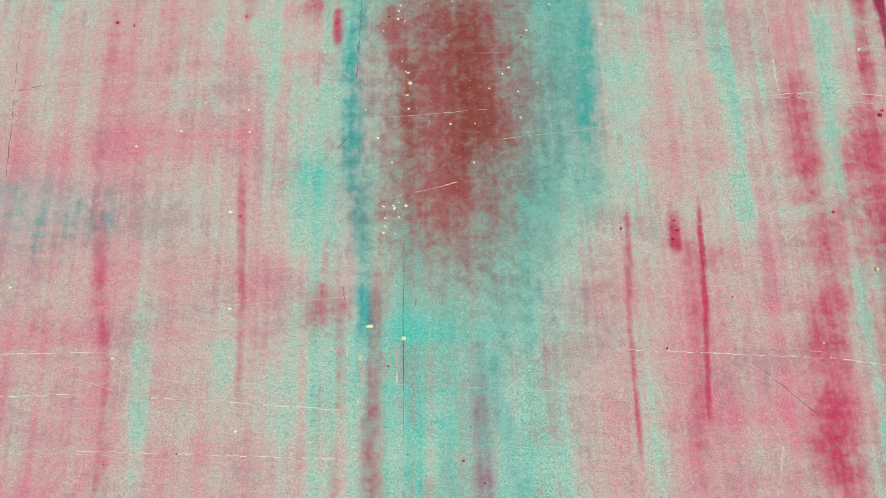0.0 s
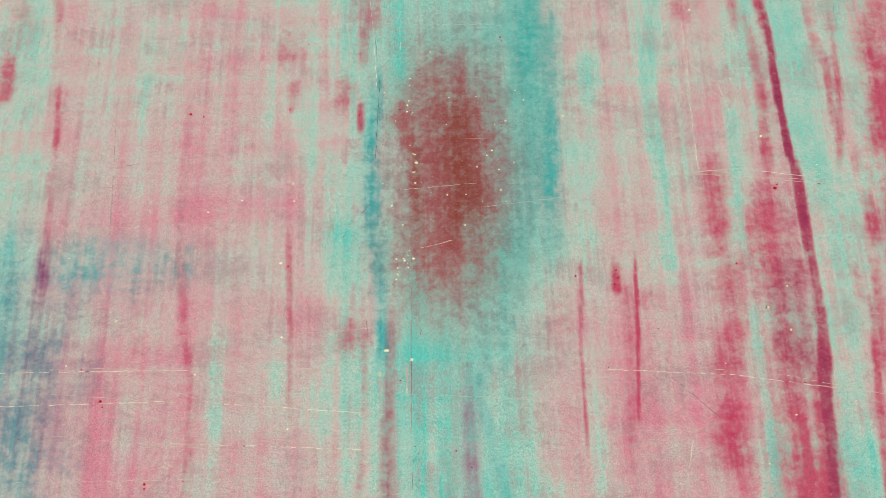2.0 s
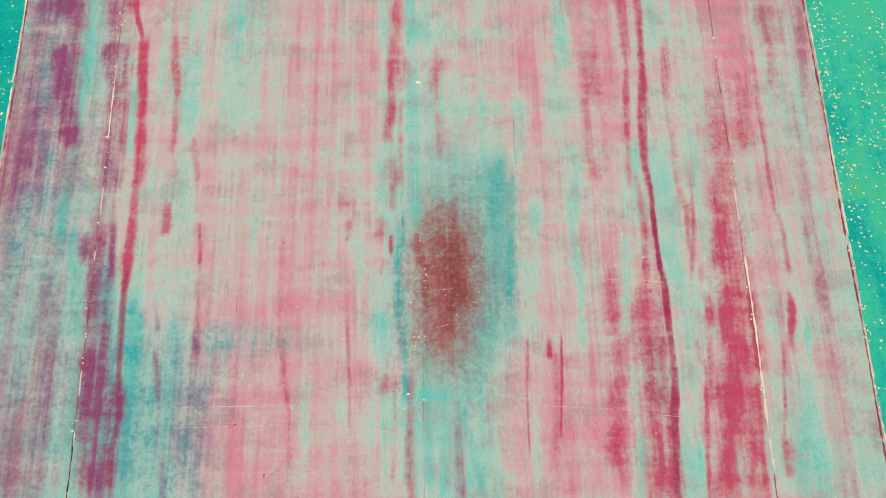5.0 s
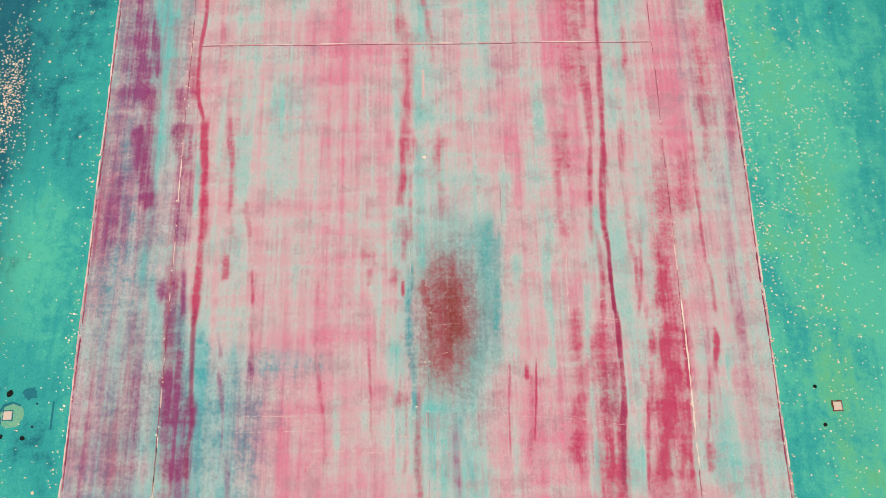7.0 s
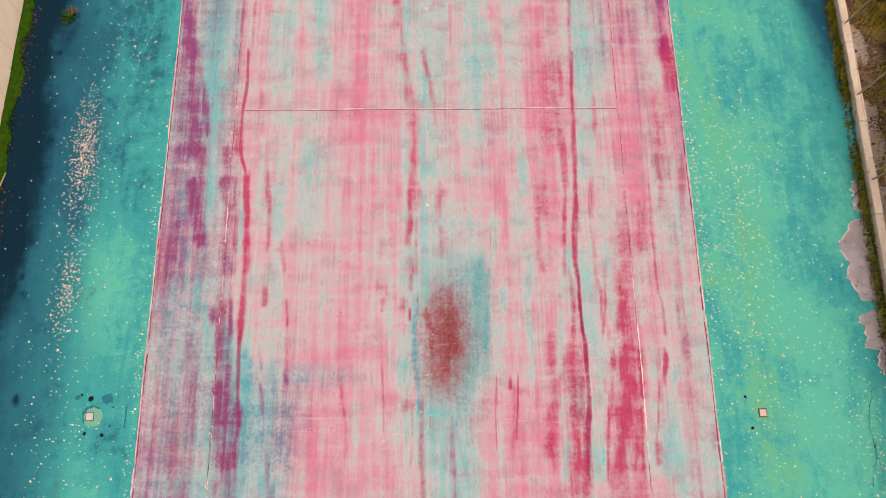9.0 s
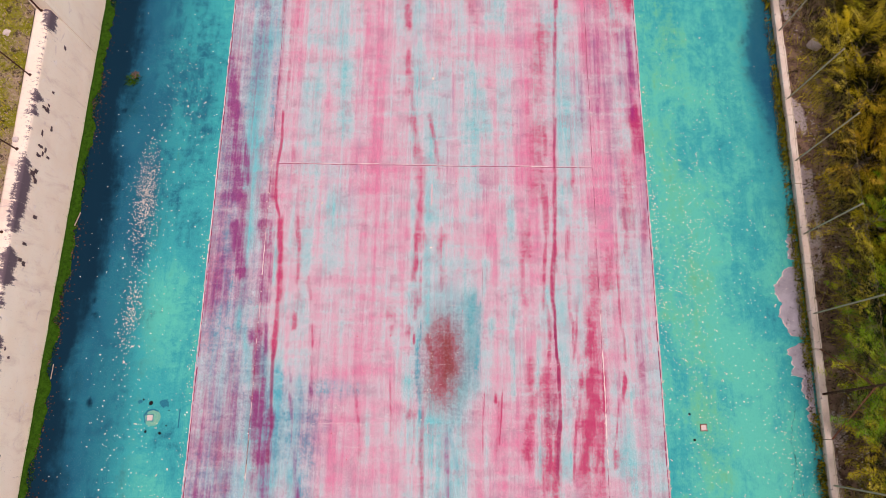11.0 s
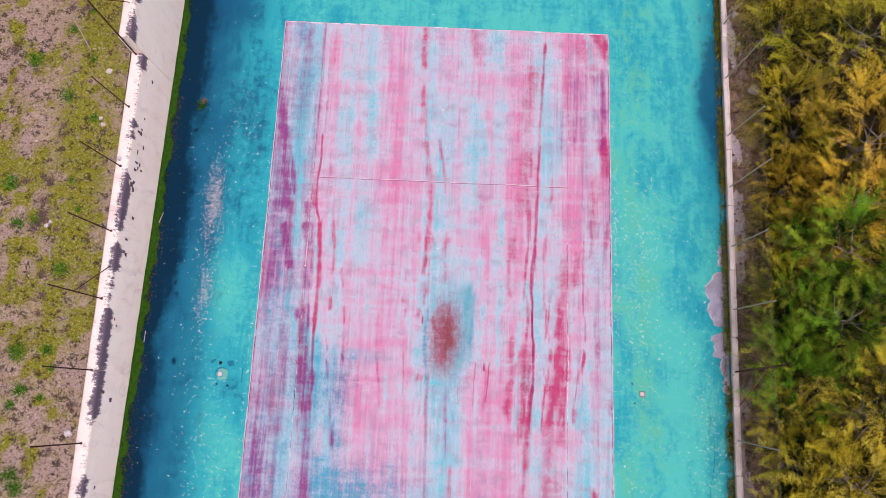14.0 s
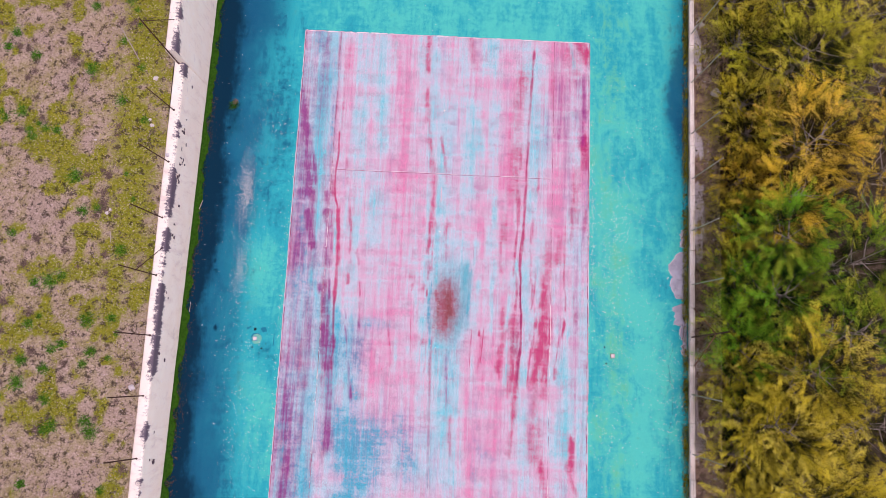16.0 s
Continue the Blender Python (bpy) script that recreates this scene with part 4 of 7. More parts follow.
run("red", 0.45, 0.101, (-0.24, 4.49), (-0.20, 4.22))
run("red", 0.45, 0.049, (-0.24, 3.95), (-0.25, 2.80))
run("wash", -0.50, 0.116, (-0.03, 7.17), (-0.14, 6.20), (-0.06, 5.05))
run("red", 0.55, 0.075, (-0.09, 7.79), (0.07, 7.04), (0.17, 6.14))
run("red", 0.45, 0.112, (0.28, 4.51), (0.24, 4.14))
run("pink", 0.50, 0.124, (0.75, 5.61), (0.78, 5.04))
run("wash", -0.50, 0.160, (1.06, 7.59), (1.09, 6.31))
run("purple", 0.22, 0.210, (1.22, 6.19), (1.36, 5.66))
run("pink", 0.50, 0.143, (1.36, 5.66), (1.48, 4.25), (1.64, 3.92))
run("pink", 0.50, 0.079, (1.65, 3.92), (1.49, 2.77))
run("wash", -0.60, 0.093, (1.98, 5.42), (2.00, 4.63))
run("pink", 0.60, 0.271, (2.60, 7.76), (2.61, 7.07))
run("red", 0.60, 0.075, (2.90, 7.57), (2.89, 6.77))
run("red", 0.55, 0.137, (2.79, 6.59), (2.84, 5.58))
run("red", 0.70, 0.093, (2.87, 5.58), (2.88, 4.78))
run("red", 0.55, 0.040, (2.88, 4.78), (2.74, 2.75))
run("red", 0.42, 0.143, (2.41, 4.85), (2.38, 4.11))
run("red", 0.40, 0.099, (2.25, 3.91), (2.30, 2.86))
run("red", 0.80, 0.042, (3.20, 7.75), (3.13, 6.52), (3.13, 5.35), (3.06, 4.23), (2.99, 2.75))
run("dark", 0.50, 0.042, (3.20, 7.75), (3.13, 6.52), (3.13, 5.35), (3.06, 4.23), (2.99, 2.75))
run("wash", -0.50, 0.128, (3.43, 7.63), (3.41, 6.28), (3.37, 5.06))
run("red", 0.50, 0.054, (3.60, 7.50), (3.60, 7.19))
run("red", 0.55, 0.064, (3.61, 6.70), (3.58, 6.02))
run("red", 0.55, 0.061, (3.44, 4.69), (3.41, 4.20))
run("red", 0.45, 0.050, (3.37, 3.47), (3.38, 2.74))
run("pink", 0.50, 0.210, (4.11, 7.75), (3.91, 5.34))
run("red", 0.45, 0.248, (4.03, 3.67), (3.94, 2.73))
run("red", 0.50, 0.101, (4.37, 4.15), (4.30, 3.33))
run("pink", 0.80, 0.516, (4.86, 7.74), (4.82, 6.44))
run("red", 0.80, 0.218, (5.28, 7.73), (5.31, 7.11))
run("red", 0.70, 0.064, (5.45, 7.17), (5.50, 6.25), (5.52, 5.49))
run("red", 0.60, 0.095, (4.96, 6.32), (4.91, 5.53))
run("red", 0.65, 0.083, (4.85, 5.32), (4.89, 4.62))
run("red", 0.50, 0.052, (5.11, 5.26), (5.07, 4.81))
run("red", 0.65, 0.073, (5.35, 5.15), (5.32, 4.62))
run("red", 0.45, 0.071, (4.88, 4.37), (4.87, 3.88))
run("red", 0.45, 0.050, (4.58, 4.26), (4.62, 3.14))
run("dark", 0.50, 0.040, (5.50, 4.75), (5.41, 3.12), (5.47, 2.71))
run("blue", 0.45, 0.167, (-5.21, 4.18), (-5.06, 3.28))
run("purple", 0.50, 0.273, (-5.07, 3.86), (-5.13, 2.92))
run("purple", 0.50, 0.280, (-4.86, 11.73), (-4.67, 10.97))
run("purple", 0.30, 0.596, (-4.95, 11.77), (-4.61, 8.92))
run("purple", 0.70, 0.211, (-5.50, 9.33), (-5.11, 7.56), (-4.90, 5.50))
run("wash", -0.60, 0.274, (-4.69, 9.71), (-4.64, 7.47), (-4.50, 5.52))
run("red", 0.50, 0.146, (-4.20, 6.94), (-4.00, 5.54))
run("purple", 0.50, 0.207, (-4.20, 5.42), (-4.05, 4.15))
run("wash", -0.30, 0.429, (-2.74, 11.99), (-2.53, 9.81))
run("pink", 0.20, 0.732, (-1.46, 9.07), (-1.24, 5.56))
run("red", 0.50, 0.130, (-0.73, 11.93), (-0.71, 10.47))
run("red", 0.50, 0.128, (-0.69, 9.56), (-0.62, 8.51))
run("red", 0.40, 0.084, (-0.57, 8.44), (-0.39, 5.92))
run("wash", -0.35, 0.170, (-0.30, 9.47), (-0.31, 7.79))
run("red", 0.50, 0.217, (0.87, 11.92), (1.08, 10.86))
run("pink", 0.50, 0.193, (1.42, 10.24), (1.34, 8.76))
run("wash", -0.65, 0.174, (1.72, 11.96), (1.70, 10.98))
run("red", 0.42, 0.276, (2.93, 10.42), (2.75, 8.94), (2.67, 7.15), (2.58, 5.73))
run("dark", 0.50, 0.043, (3.33, 11.37), (3.25, 9.64), (3.18, 7.84), (3.12, 6.08), (3.06, 3.73))
run("red", 0.60, 0.064, (3.33, 11.37), (3.25, 9.64), (3.18, 7.84), (3.12, 6.08), (3.06, 3.73))
run("wash", -0.50, 0.149, (3.46, 11.37), (3.39, 9.42), (3.49, 7.63), (3.46, 5.88))
run("purple", 0.30, 0.384, (3.65, 8.98), (3.93, 7.77))
run("red", 0.85, 0.306, (5.00, 12.08), (5.31, 11.46))
run("red", 0.45, 0.434, (4.52, 12.05), (4.76, 10.58))
run("wash", -0.90, 0.065, (4.67, 12.06), (4.88, 11.05))
run("purple", 0.60, 0.215, (5.17, 10.23), (5.33, 8.95))
run("purple", 0.40, 0.256, (5.07, 8.94), (5.23, 7.94))
run("purple", 0.30, 0.535, (4.54, 10.27), (4.35, 8.23))
run("red", 0.90, 0.170, (5.30, 7.90), (5.41, 7.02))
run("red", 0.45, 0.210, (5.03, 6.87), (4.90, 4.98))
run("wash", -0.50, 0.212, (1.08, 8.86), (1.38, 7.49))
run("wash", -0.50, 0.147, (1.11, 6.32), (1.19, 5.65))
run("wash", -0.60, 0.104, (1.98, 5.28), (1.95, 4.70))
run("red", 0.50, 0.238, (-4.84, -0.20), (-4.60, -1.51))
run("purple", 0.60, 0.353, (-5.07, -1.78), (-5.10, -3.14))
run("red", 0.60, 0.272, (-5.20, -3.14), (-4.96, -4.46))
run("purple", 0.60, 0.232, (-4.92, -3.70), (-5.01, -5.34))
run("wash", -0.70, 0.197, (-4.44, -0.87), (-4.48, -3.02), (-4.36, -4.91))
run("purple", 0.60, 0.198, (-3.70, -0.05), (-3.68, -1.82), (-3.58, -3.46))
run("red", 0.50, 0.157, (-3.60, -2.89), (-3.74, -3.79))
run("blue", 0.95, 0.627, (-3.11, -2.87), (-2.73, -3.94))
run("blue", 0.80, 0.737, (-2.10, -3.50), (-2.68, -5.21))
run("blue", 0.50, 0.549, (-1.24, -2.98), (-0.76, -4.05))
run("blue", 0.50, 0.297, (-2.88, -0.61), (-2.75, -2.37))
run("pink", 0.40, 0.989, (-1.57, -0.56), (-1.42, -2.61))
run("red", 0.40, 0.159, (-2.92, -1.56), (-2.49, -1.77))
run("purple", 0.50, 0.079, (-3.08, -0.62), (-2.90, -1.83))
run("wash", -0.70, 0.259, (0.11, 0.11), (0.28, -1.66), (0.36, -2.92))
run("purple", 0.40, 0.099, (0.43, -0.37), (0.52, -2.08))
run("red", 0.50, 0.079, (0.62, -2.52), (0.68, -3.67))
run("wash", -0.60, 0.179, (0.74, -0.56), (0.72, -2.07))
run("pink", 0.45, 0.393, (1.46, -1.72), (1.61, -4.20))
run("pink", 0.45, 0.392, (2.05, -1.70), (2.29, -4.55))
run("blue", 0.30, 0.433, (1.64, -3.35), (1.95, -3.75))
run("red", 0.60, 0.119, (2.97, -0.27), (2.86, -2.34), (2.71, -3.59))
run("red", 0.55, 0.200, (3.67, 0.26), (3.59, -1.92), (3.72, -3.46))
run("red", 0.60, 0.297, (3.50, -2.60), (3.64, -3.50))
run("red", 0.55, 0.157, (3.83, -3.93), (4.06, -4.99))
run("wash", -0.50, 0.196, (3.29, -1.83), (3.25, -4.70))
run("wash", -0.70, 0.361, (4.47, -0.20), (4.71, -1.48), (4.51, -3.33))
run("red", 0.85, 0.118, (4.94, -3.06), (4.91, -3.86))
run("red", 0.60, 0.118, (4.79, -3.98), (5.14, -4.95))
run("dark", 0.50, 0.060, (5.40, -0.36), (5.30, -3.01), (5.22, -4.63))
run("red", 0.50, 0.060, (-0.14, 0.30), (-0.12, -1.68), (-0.04, -4.74))
run("red", 0.55, 0.239, (3.98, 3.74), (3.96, 1.86), (3.92, 0.11), (3.85, -1.42))
run("pink", 0.50, 0.366, (2.63, 9.12), (2.42, 6.31))
run("pink", 0.50, 0.232, (2.75, 5.64), (2.68, 3.51))
run("red", 0.55, 0.210, (2.78, 0.98), (2.70, -1.31))
run("pink", 0.50, 0.314, (1.57, 0.14), (1.61, -1.39))
run("purple", 0.35, 0.269, (-5.17, 2.64), (-5.15, 0.43), (-5.11, -1.30))
run("purple", 0.40, 0.151, (-4.10, 2.63), (-3.97, 0.42), (-3.90, -1.32))
run("red", 0.40, 0.151, (-4.10, 2.63), (-3.97, 0.42), (-3.90, -1.32))
run("blue", 0.35, 0.219, (-4.68, 2.87), (-4.66, 1.29))
run("pink", 0.50, 0.364, (-2.19, 1.26), (-2.20, -1.34))
run("pink", 0.40, 0.662, (-2.25, 2.85), (-2.20, 1.48))
run("wash", -0.40, 0.345, (-2.35, 5.55), (-2.45, 3.56))
run("pink", 0.35, 0.432, (-1.34, 2.60), (-1.19, 0.38))
run("dark", 0.65, 0.166, (2.87, 0.52), (2.86, -0.07))
run("red", 0.40, 0.121, (2.78, -0.15), (2.80, -0.55))
run("red", 0.55, 0.145, (2.43, 0.62), (2.29, -0.62))
run("pink", 0.70, 0.173, (2.90, 1.33), (2.88, 0.78))
run("dark", 0.28, 0.114, (2.93, 2.64), (2.94, 1.92))
run("dark", 0.20, 0.239, (-2.49, 0.38), (-2.30, -0.59))
run("pink", 0.40, 0.241, (2.10, 0.03), (2.07, -0.61))
run("pink", 0.50, 0.469, (-1.71, 11.88), (-1.44, 8.74))
run("pink", 0.45, 0.385, (0.91, 11.92), (0.91, 8.74))
run("pink", 0.50, 0.379, (2.47, 10.75), (2.70, 5.96))
run("pink", 0.40, 0.430, (0.15, 11.93), (0.15, 9.72))
run("pink", 0.60, 0.650, (4.70, 11.78), (4.54, 10.16))
run("pink", 0.50, 0.291, (4.25, 7.67), (4.41, 3.79))
run("purple", 0.22, 0.535, (4.76, 10.17), (4.57, 8.31))
run("wash", -0.40, 0.231, (1.89, 8.90), (1.77, 5.81))
run("wash", -0.35, 0.296, (-2.36, 9.82), (-2.09, 7.33))
run("wash", -0.35, 0.293, (-3.15, 8.66), (-2.76, 5.77))
run("wash", -0.40, 0.189, (-0.36, 11.07), (-0.08, 5.94))
run("pink", 0.50, 0.299, (-3.73, 11.13), (-3.49, 9.09))
run("pink", 0.40, 0.251, (-2.79, 8.00), (-2.55, 5.82))
run("red", 0.35, 0.151, (-2.03, 11.87), (-1.93, 10.76))
wash = 0.555 + 0.0 * CX
for x0, x1, level in ((-5.6, -3.95, -0.06), (-3.95, -2.3, 0.02), (-2.3, -0.6, 0.08), (-0.55, -0.36, -0.35), (-0.35, 1.1, -0.10), (1.1, 2.6, 0.10), (2.6, 3.3, -0.02), (3.3, 4.6, 0.10), (4.6, 5.6, 0.06)):
    wash += level * smooth(x0 - 0.12, x0 + 0.12, CX + edge_fine * 0.2) * smooth(x1 + 0.12, x1 - 0.12, CX + edge_fine * 0.2)
known = smooth(-4.4, -3.9, CX) * smooth(4.9, 4.4, CX) * smooth(-1.4, -0.9, CY) * smooth(4.9, 4.4, CY)
wash += (0.75 - 0.35 * known) * (fbm(CX * 3.6, CY * 0.14, 41, 4) - 0.5) + 0.40 * (fbm(CX * 0.45, CY * 2.6, 42, 2) - 0.5) + 0.35 * (fbm(CX * 0.35, CY * 0.3, 43, 3) - 0.5)
wash += 0.10 * smooth(0.9, 1.4, CX) * smooth(1.0, -1.0, CY) * smooth(4.0, 3.0, CX)
wash += 0.62 * STAIN["wash"] + 0.50 * STAIN["pink"]
r_noise = 0.70 * smooth(0.50, 0.80, fbm(CX * 8.5, CY * 0.18, 44, 4)) * smooth(0.35, 0.65, fbm(CX * 1.2, CY * 0.3, 45, 3)) * fade
ridge = np.abs(fbm(CX * 2.6, CY * 0.10, 51, 3) - 0.5) + 0.06 * edge_fine * (1 + edge_shift)
r_noise = 0.6 * r_noise * (0.6 + 0.9 * smooth(2.4, 3.2, np.abs(CX)))
r_noise = np.maximum(r_noise, 0.30 * smooth(0.018, 0.004, ridge) * smooth(0.38, 0.6, fbm(CX * 0.9, CY * 0.35, 52, 3)))
r_noise = r_noise + smooth(-3.85, -4.25, CX) * fade * (0.10 + 0.45 * smooth(0.42, 0.72, fbm(CX * 5.0, CY * 0.22, 49, 4)))
b_noise = 0.42 * smooth(0.52, 0.8, fbm(CX * 2.6, CY * 0.25, 46, 4)) * fade + 0.60 * smooth(-3.8, -4.3, CX) * (0.4 + 0.9 * fbm(CX * 3, CY * 0.5, 47, 4))
b_noise = b_noise + 0.42 * smooth(-1.5, -4.5, CY) * smooth(0.35, 0.65, fbm(CX * 0.7, CY * 0.6, 48, 3)) * smooth(0.6, -0.6, CX)
d_noise = 0.25 * smooth(-3.8, -4.25, CX) * fade * smooth(0.42, 0.66, fbm(CX * 4.0, CY * 0.22, 49, 4))
alley = smooth(-3.95, -4.3, CX)
p_noise = 0.16 * alley * smooth(0.30, 0.65, fbm(CX * 0.8, CY * 0.5, 56, 3)) + alley * fade * 0.34 * smooth(0.47, 0.60, fbm(CX * 2.6, CY * 0.10, 53, 4)) + 0.35 * smooth(4.0, 4.6, CX) * smooth(0.46, 0.66, fbm(CX * 3.4, CY * 0.14, 54, 4))
r_noise, b_noise = r_noise * (1 - known * (0.75 - 0.55 * smooth(0.8, 1.4, CX) * smooth(1.2, 0.2, CY))), b_noise * (1 - 0.8 * known)
paint(court, "stain", np.stack([np.maximum(STAIN["red"], r_noise), np.maximum(STAIN["blue"], b_noise), np.maximum(STAIN["dark"], d_noise), wash], -1))
paint(court, "tint", np.stack([np.maximum(STAIN["purple"], p_noise), STAIN["core"], STAIN["ring"], STAIN["brown"]], -1))


def worn_strip(name, material, along, at, a, b, width, z, cover, label, seed):
    """A thin broken line on the court: what is left of a painted line or an open joint."""
    rng = random.Random(seed)
    verts, faces = [], []
    s = a
    while s < b:
        length = rng.uniform(0.04, 0.5)
        if rng.random() < cover:
            e = min(s + length, b)
            n = max(2, int((e - s) / 0.06))
            lo, hi = [], []
            for k in range(n + 1):
                u = s + (e - s) * k / n
                pinch = 0.35 if k in (0, n) else 1.0
                w0, w1 = (width * 0.5 * pinch * rng.uniform(0.55, 1.15) for _ in range(2))
                c = at + 0.006 * math.sin(u * 2.3 + seed)
                for row, off in ((lo, -w0), (hi, w1)):
                    verts.append((c + off, u, z) if along == "y" else (u, c + off, z))
                    row.append(len(verts) - 1)
            for k in range(n):
                faces.append((lo[k], hi[k], hi[k + 1], lo[k + 1]) if along == "x" else (lo[k], lo[k + 1], hi[k + 1], hi[k])[::-1])
            s = e
        else:
            s += length * (1 - cover) * 2
    ob = mesh_object(name, verts, faces, material)
    return tagged(ob, label, "court line", kind="structure")


for x in (-5.485, 5.485):
    side = 1 if x > 0 else -1
    worn_strip("court_line", M_LINE, "y", x + 0.006 * side, -11.9, 11.9, 0.028, 0.0068, 0.86, "thin pale edge of the worn doubles sideline", 3 + side)
    worn_strip("court_joint", M_SEAM, "y", x - 0.022 * side, -11.9, 11.9, 0.030, 0.0060, 0.8, "dark crimson joint beside the sideline", 5 + side)
    worn_strip("court_line", M_LINE, "y", x * 0.75, -6.4, 6.5, 0.022, 0.0068, 0.30, "flaked white remnant of the singles sideline", 9 + side)
    worn_strip("court_joint", M_SEAM, "y", x * 0.75, -11.9, 11.9, 0.016, 0.0060, 0.75, "thin dark joint along the singles sideline", 13 + side)
worn_strip("court_line", M_PALELINE, "y", 4.125, -0.9, 1.7, 0.030, 0.0068, 0.90, "cream remnant of the singles sideline", 31)
worn_strip("court_line", M_PALELINE, "y", -4.105, -1.3, -0.2, 0.026, 0.0068, 0.85, "cream remnant of the singles sideline", 32)
worn_strip("court_line", M_LINE, "x", 11.89, -5.485, 5.485, 0.05, 0.0068, 0.93, "thin pale remnant of the baseline", 21)
worn_strip("court_joint", M_SEAM, "x", 6.40, -4.0, 4.1, 0.022, 0.0060, 0.95, "dark red joint along the service line", 22)
worn_strip("court_line", M_LINE, "x", 6.425, -4.0, 4.1, 0.026, 0.0068, 0.66, "flaked white remnant of the service line", 23)
worn_strip("court_line", M_LINE, "y", 0.0, 3.9, 6.4, 0.05, 0.0068, 0.5, "flaked white remnant of the centre line", 24)
worn_strip("court_line", M_LINE, "y", -0.02, -6.0, 0.3, 0.014, 0.0068, 0.5, "flaked white remnant of the centre line", 26)
worn_strip("court_joint", M_SEAM, "y", 0.02, -6.0, 0.55, 0.005, 0.0060, 0.7, "thin dark joint along the centre line", 25)


def crack(a, b, wander, seed, label):
    rng = random.Random(seed)
    verts, faces = [], []
    n = 40
    for k in range(n + 1):
        u = k / n
        x = a[0] + (b[0] - a[0]) * u + wander * math.sin(u * 9 + seed) + rng.uniform(-0.02, 0.02)
        y = a[1] + (b[1] - a[1]) * u
        w = rng.uniform(0.0015, 0.005)
        verts += [(x - w, y, 0.004), (x + w, y, 0.004)]
    for k in range(n):
        faces.append((2 * k, 2 * k + 1, 2 * k + 3, 2 * k + 2))
    return tagged(mesh_object("floor_crack", verts, faces, M_BLACK), label, "crack", kind="structure")


crack((8.35, -3.8), (8.5, -0.6), 0.06, 2, "thin dark crack in the painted surround")
crack((8.3, -1.4), (8.52, 0.4), 0.05, 5, "thin dark crack in the painted surround")


def scratch(points, seed, material=None, wide=1.0, label="thin pale scratch across the worn court paint"):
    """A hair-thin scraped line in the paint, broken here and there."""
    rng = random.Random(seed)
    verts, faces = [], []
    for (x0, y0), (x1, y1) in zip(points, points[1:]):
        n = max(3, int(math.hypot(x1 - x0, y1 - y0) / 0.035))
        dx, dy = (x1 - x0) / n, (y1 - y0) / n
        nx, ny = -dy / math.hypot(dx, dy), dx / math.hypot(dx, dy)
        for k in range(n):
            if rng.random() < 0.25:
                continue
            w = wide * rng.uniform(0.0008, 0.0022)
            o = rng.uniform(-0.003, 0.003)
            base = len(verts)
            for u, f in ((k, 1), (k + 1, 0.6)):
                px, py = x0 + dx * u + nx * o, y0 + dy * u + ny * o
                verts += [(px - nx * w * f, py - ny * w * f, 0.0058), (px + nx * w * f, py + ny * w * f, 0.0058)]
            faces.append((base + 2, base + 3, base + 1, base))
    return tagged(mesh_object("paint_scratch", verts, faces, material or M_SCRATCH), label, "scratch", group="scratches on the court", kind="structure")


for k, line in enumerate((
        [(2.31, 2.65), (2.30, 2.16), (2.28, 1.52)],
        [(2.33, 2.35), (2.54, 2.04), (2.61, 1.51), (2.59, 0.82)],
        [(-2.69, -0.01), (-2.24, -0.04), (-1.43, -0.27), (-0.72, -0.31)],
        [(-1.85, 0.22), (-1.20, 0.19), (-0.28, 0.24)],
        [(-2.55, -0.48), (-1.88, -0.55), (-1.08, -0.62)],
        [(1.27, 1.54), (2.00, 1.42), (3.14, 1.34)],
        [(0.55, 1.16), (1.58, 1.27)],
        [(-2.33, -0.01), (-1.26, -0.06), (-0.25, -0.03)],
        [(-2.58, -0.19), (-1.68, -0.27)],
        [(1.84, -0.07), (2.75, -0.17), (3.53, -0.34)],
        [(2.08, 1.43), (3.49, 1.28)],
        [(-2.78, -0.79), (-0.92, -0.80)],
)):
    scratch(line, 60 + k)
for k, line in enumerate((
        [(-2.33, 1.95), (-2.30, 1.44), (-2.28, 0.96)],
        [(-0.26, 2.70), (-0.22, 2.23), (-0.25, 1.59)],
        [(-2.29, 1.54), (-2.12, 1.58)],
        [(1.27, 3.69), (1.27, 3.00)],
        [(1.91, -0.17), (2.10, -0.34), (2.23, -0.46)],
        [(-0.29, 1.21), (-0.36, 1.12)],
        [(-0.33, 0.33), (-0.30, 0.22)],
        [(0.09, 0.22), (0.07, 0.11)],
)):
    scratch(line, 200 + k, M_DARKLINE, 1.5, "thin dark hairline crack in the court paint")
for k, line in enumerate((
        [(2.30, 2.76), (2.31, 2.39), (2.29, 1.98), (2.29, 1.44)],
        [(2.34, 2.35), (2.54, 2.18), (2.62, 1.85)],
        [(-0.30, 3.03), (-0.26, 2.54), (-0.24, 2.18)],
        [(-0.05, 2.91), (-0.05, 2.43)],
        [(2.01, -0.61), (1.96, -0.80)],
        [(-2.97, -0.03), (-1.54, -0.04)],
        [(-1.40, -0.28), (-0.10, -0.39)],
        [(-2.94, -0.27), (-1.73, -0.26)],
        [(-0.01, 0.82), (0.34, 0.90)],
        [(1.14, -0.08), (2.37, -0.16), (3.18, -0.28)],
        [(2.04, 1.40), (2.58, 1.44), (3.11, 1.37)],
        [(-1.70, -0.55), (-0.34, -0.62)],
)):
    scratch(line, 230 + k, M_PALELINE, 1.5)
scratch_rng = random.Random(61)
for k in range(34):
    x, y = scratch_rng.uniform(-5, 4.6), scratch_rng.uniform(-5, 9)
    run_x = scratch_rng.uniform(0.3, 1.2)
    scratch([(x, y), (x + run_x * 0.5, y + scratch_rng.uniform(-0.05, 0.05)), (x + run_x, y + scratch_rng.uniform(-0.1, 0.1))], 90 + k)


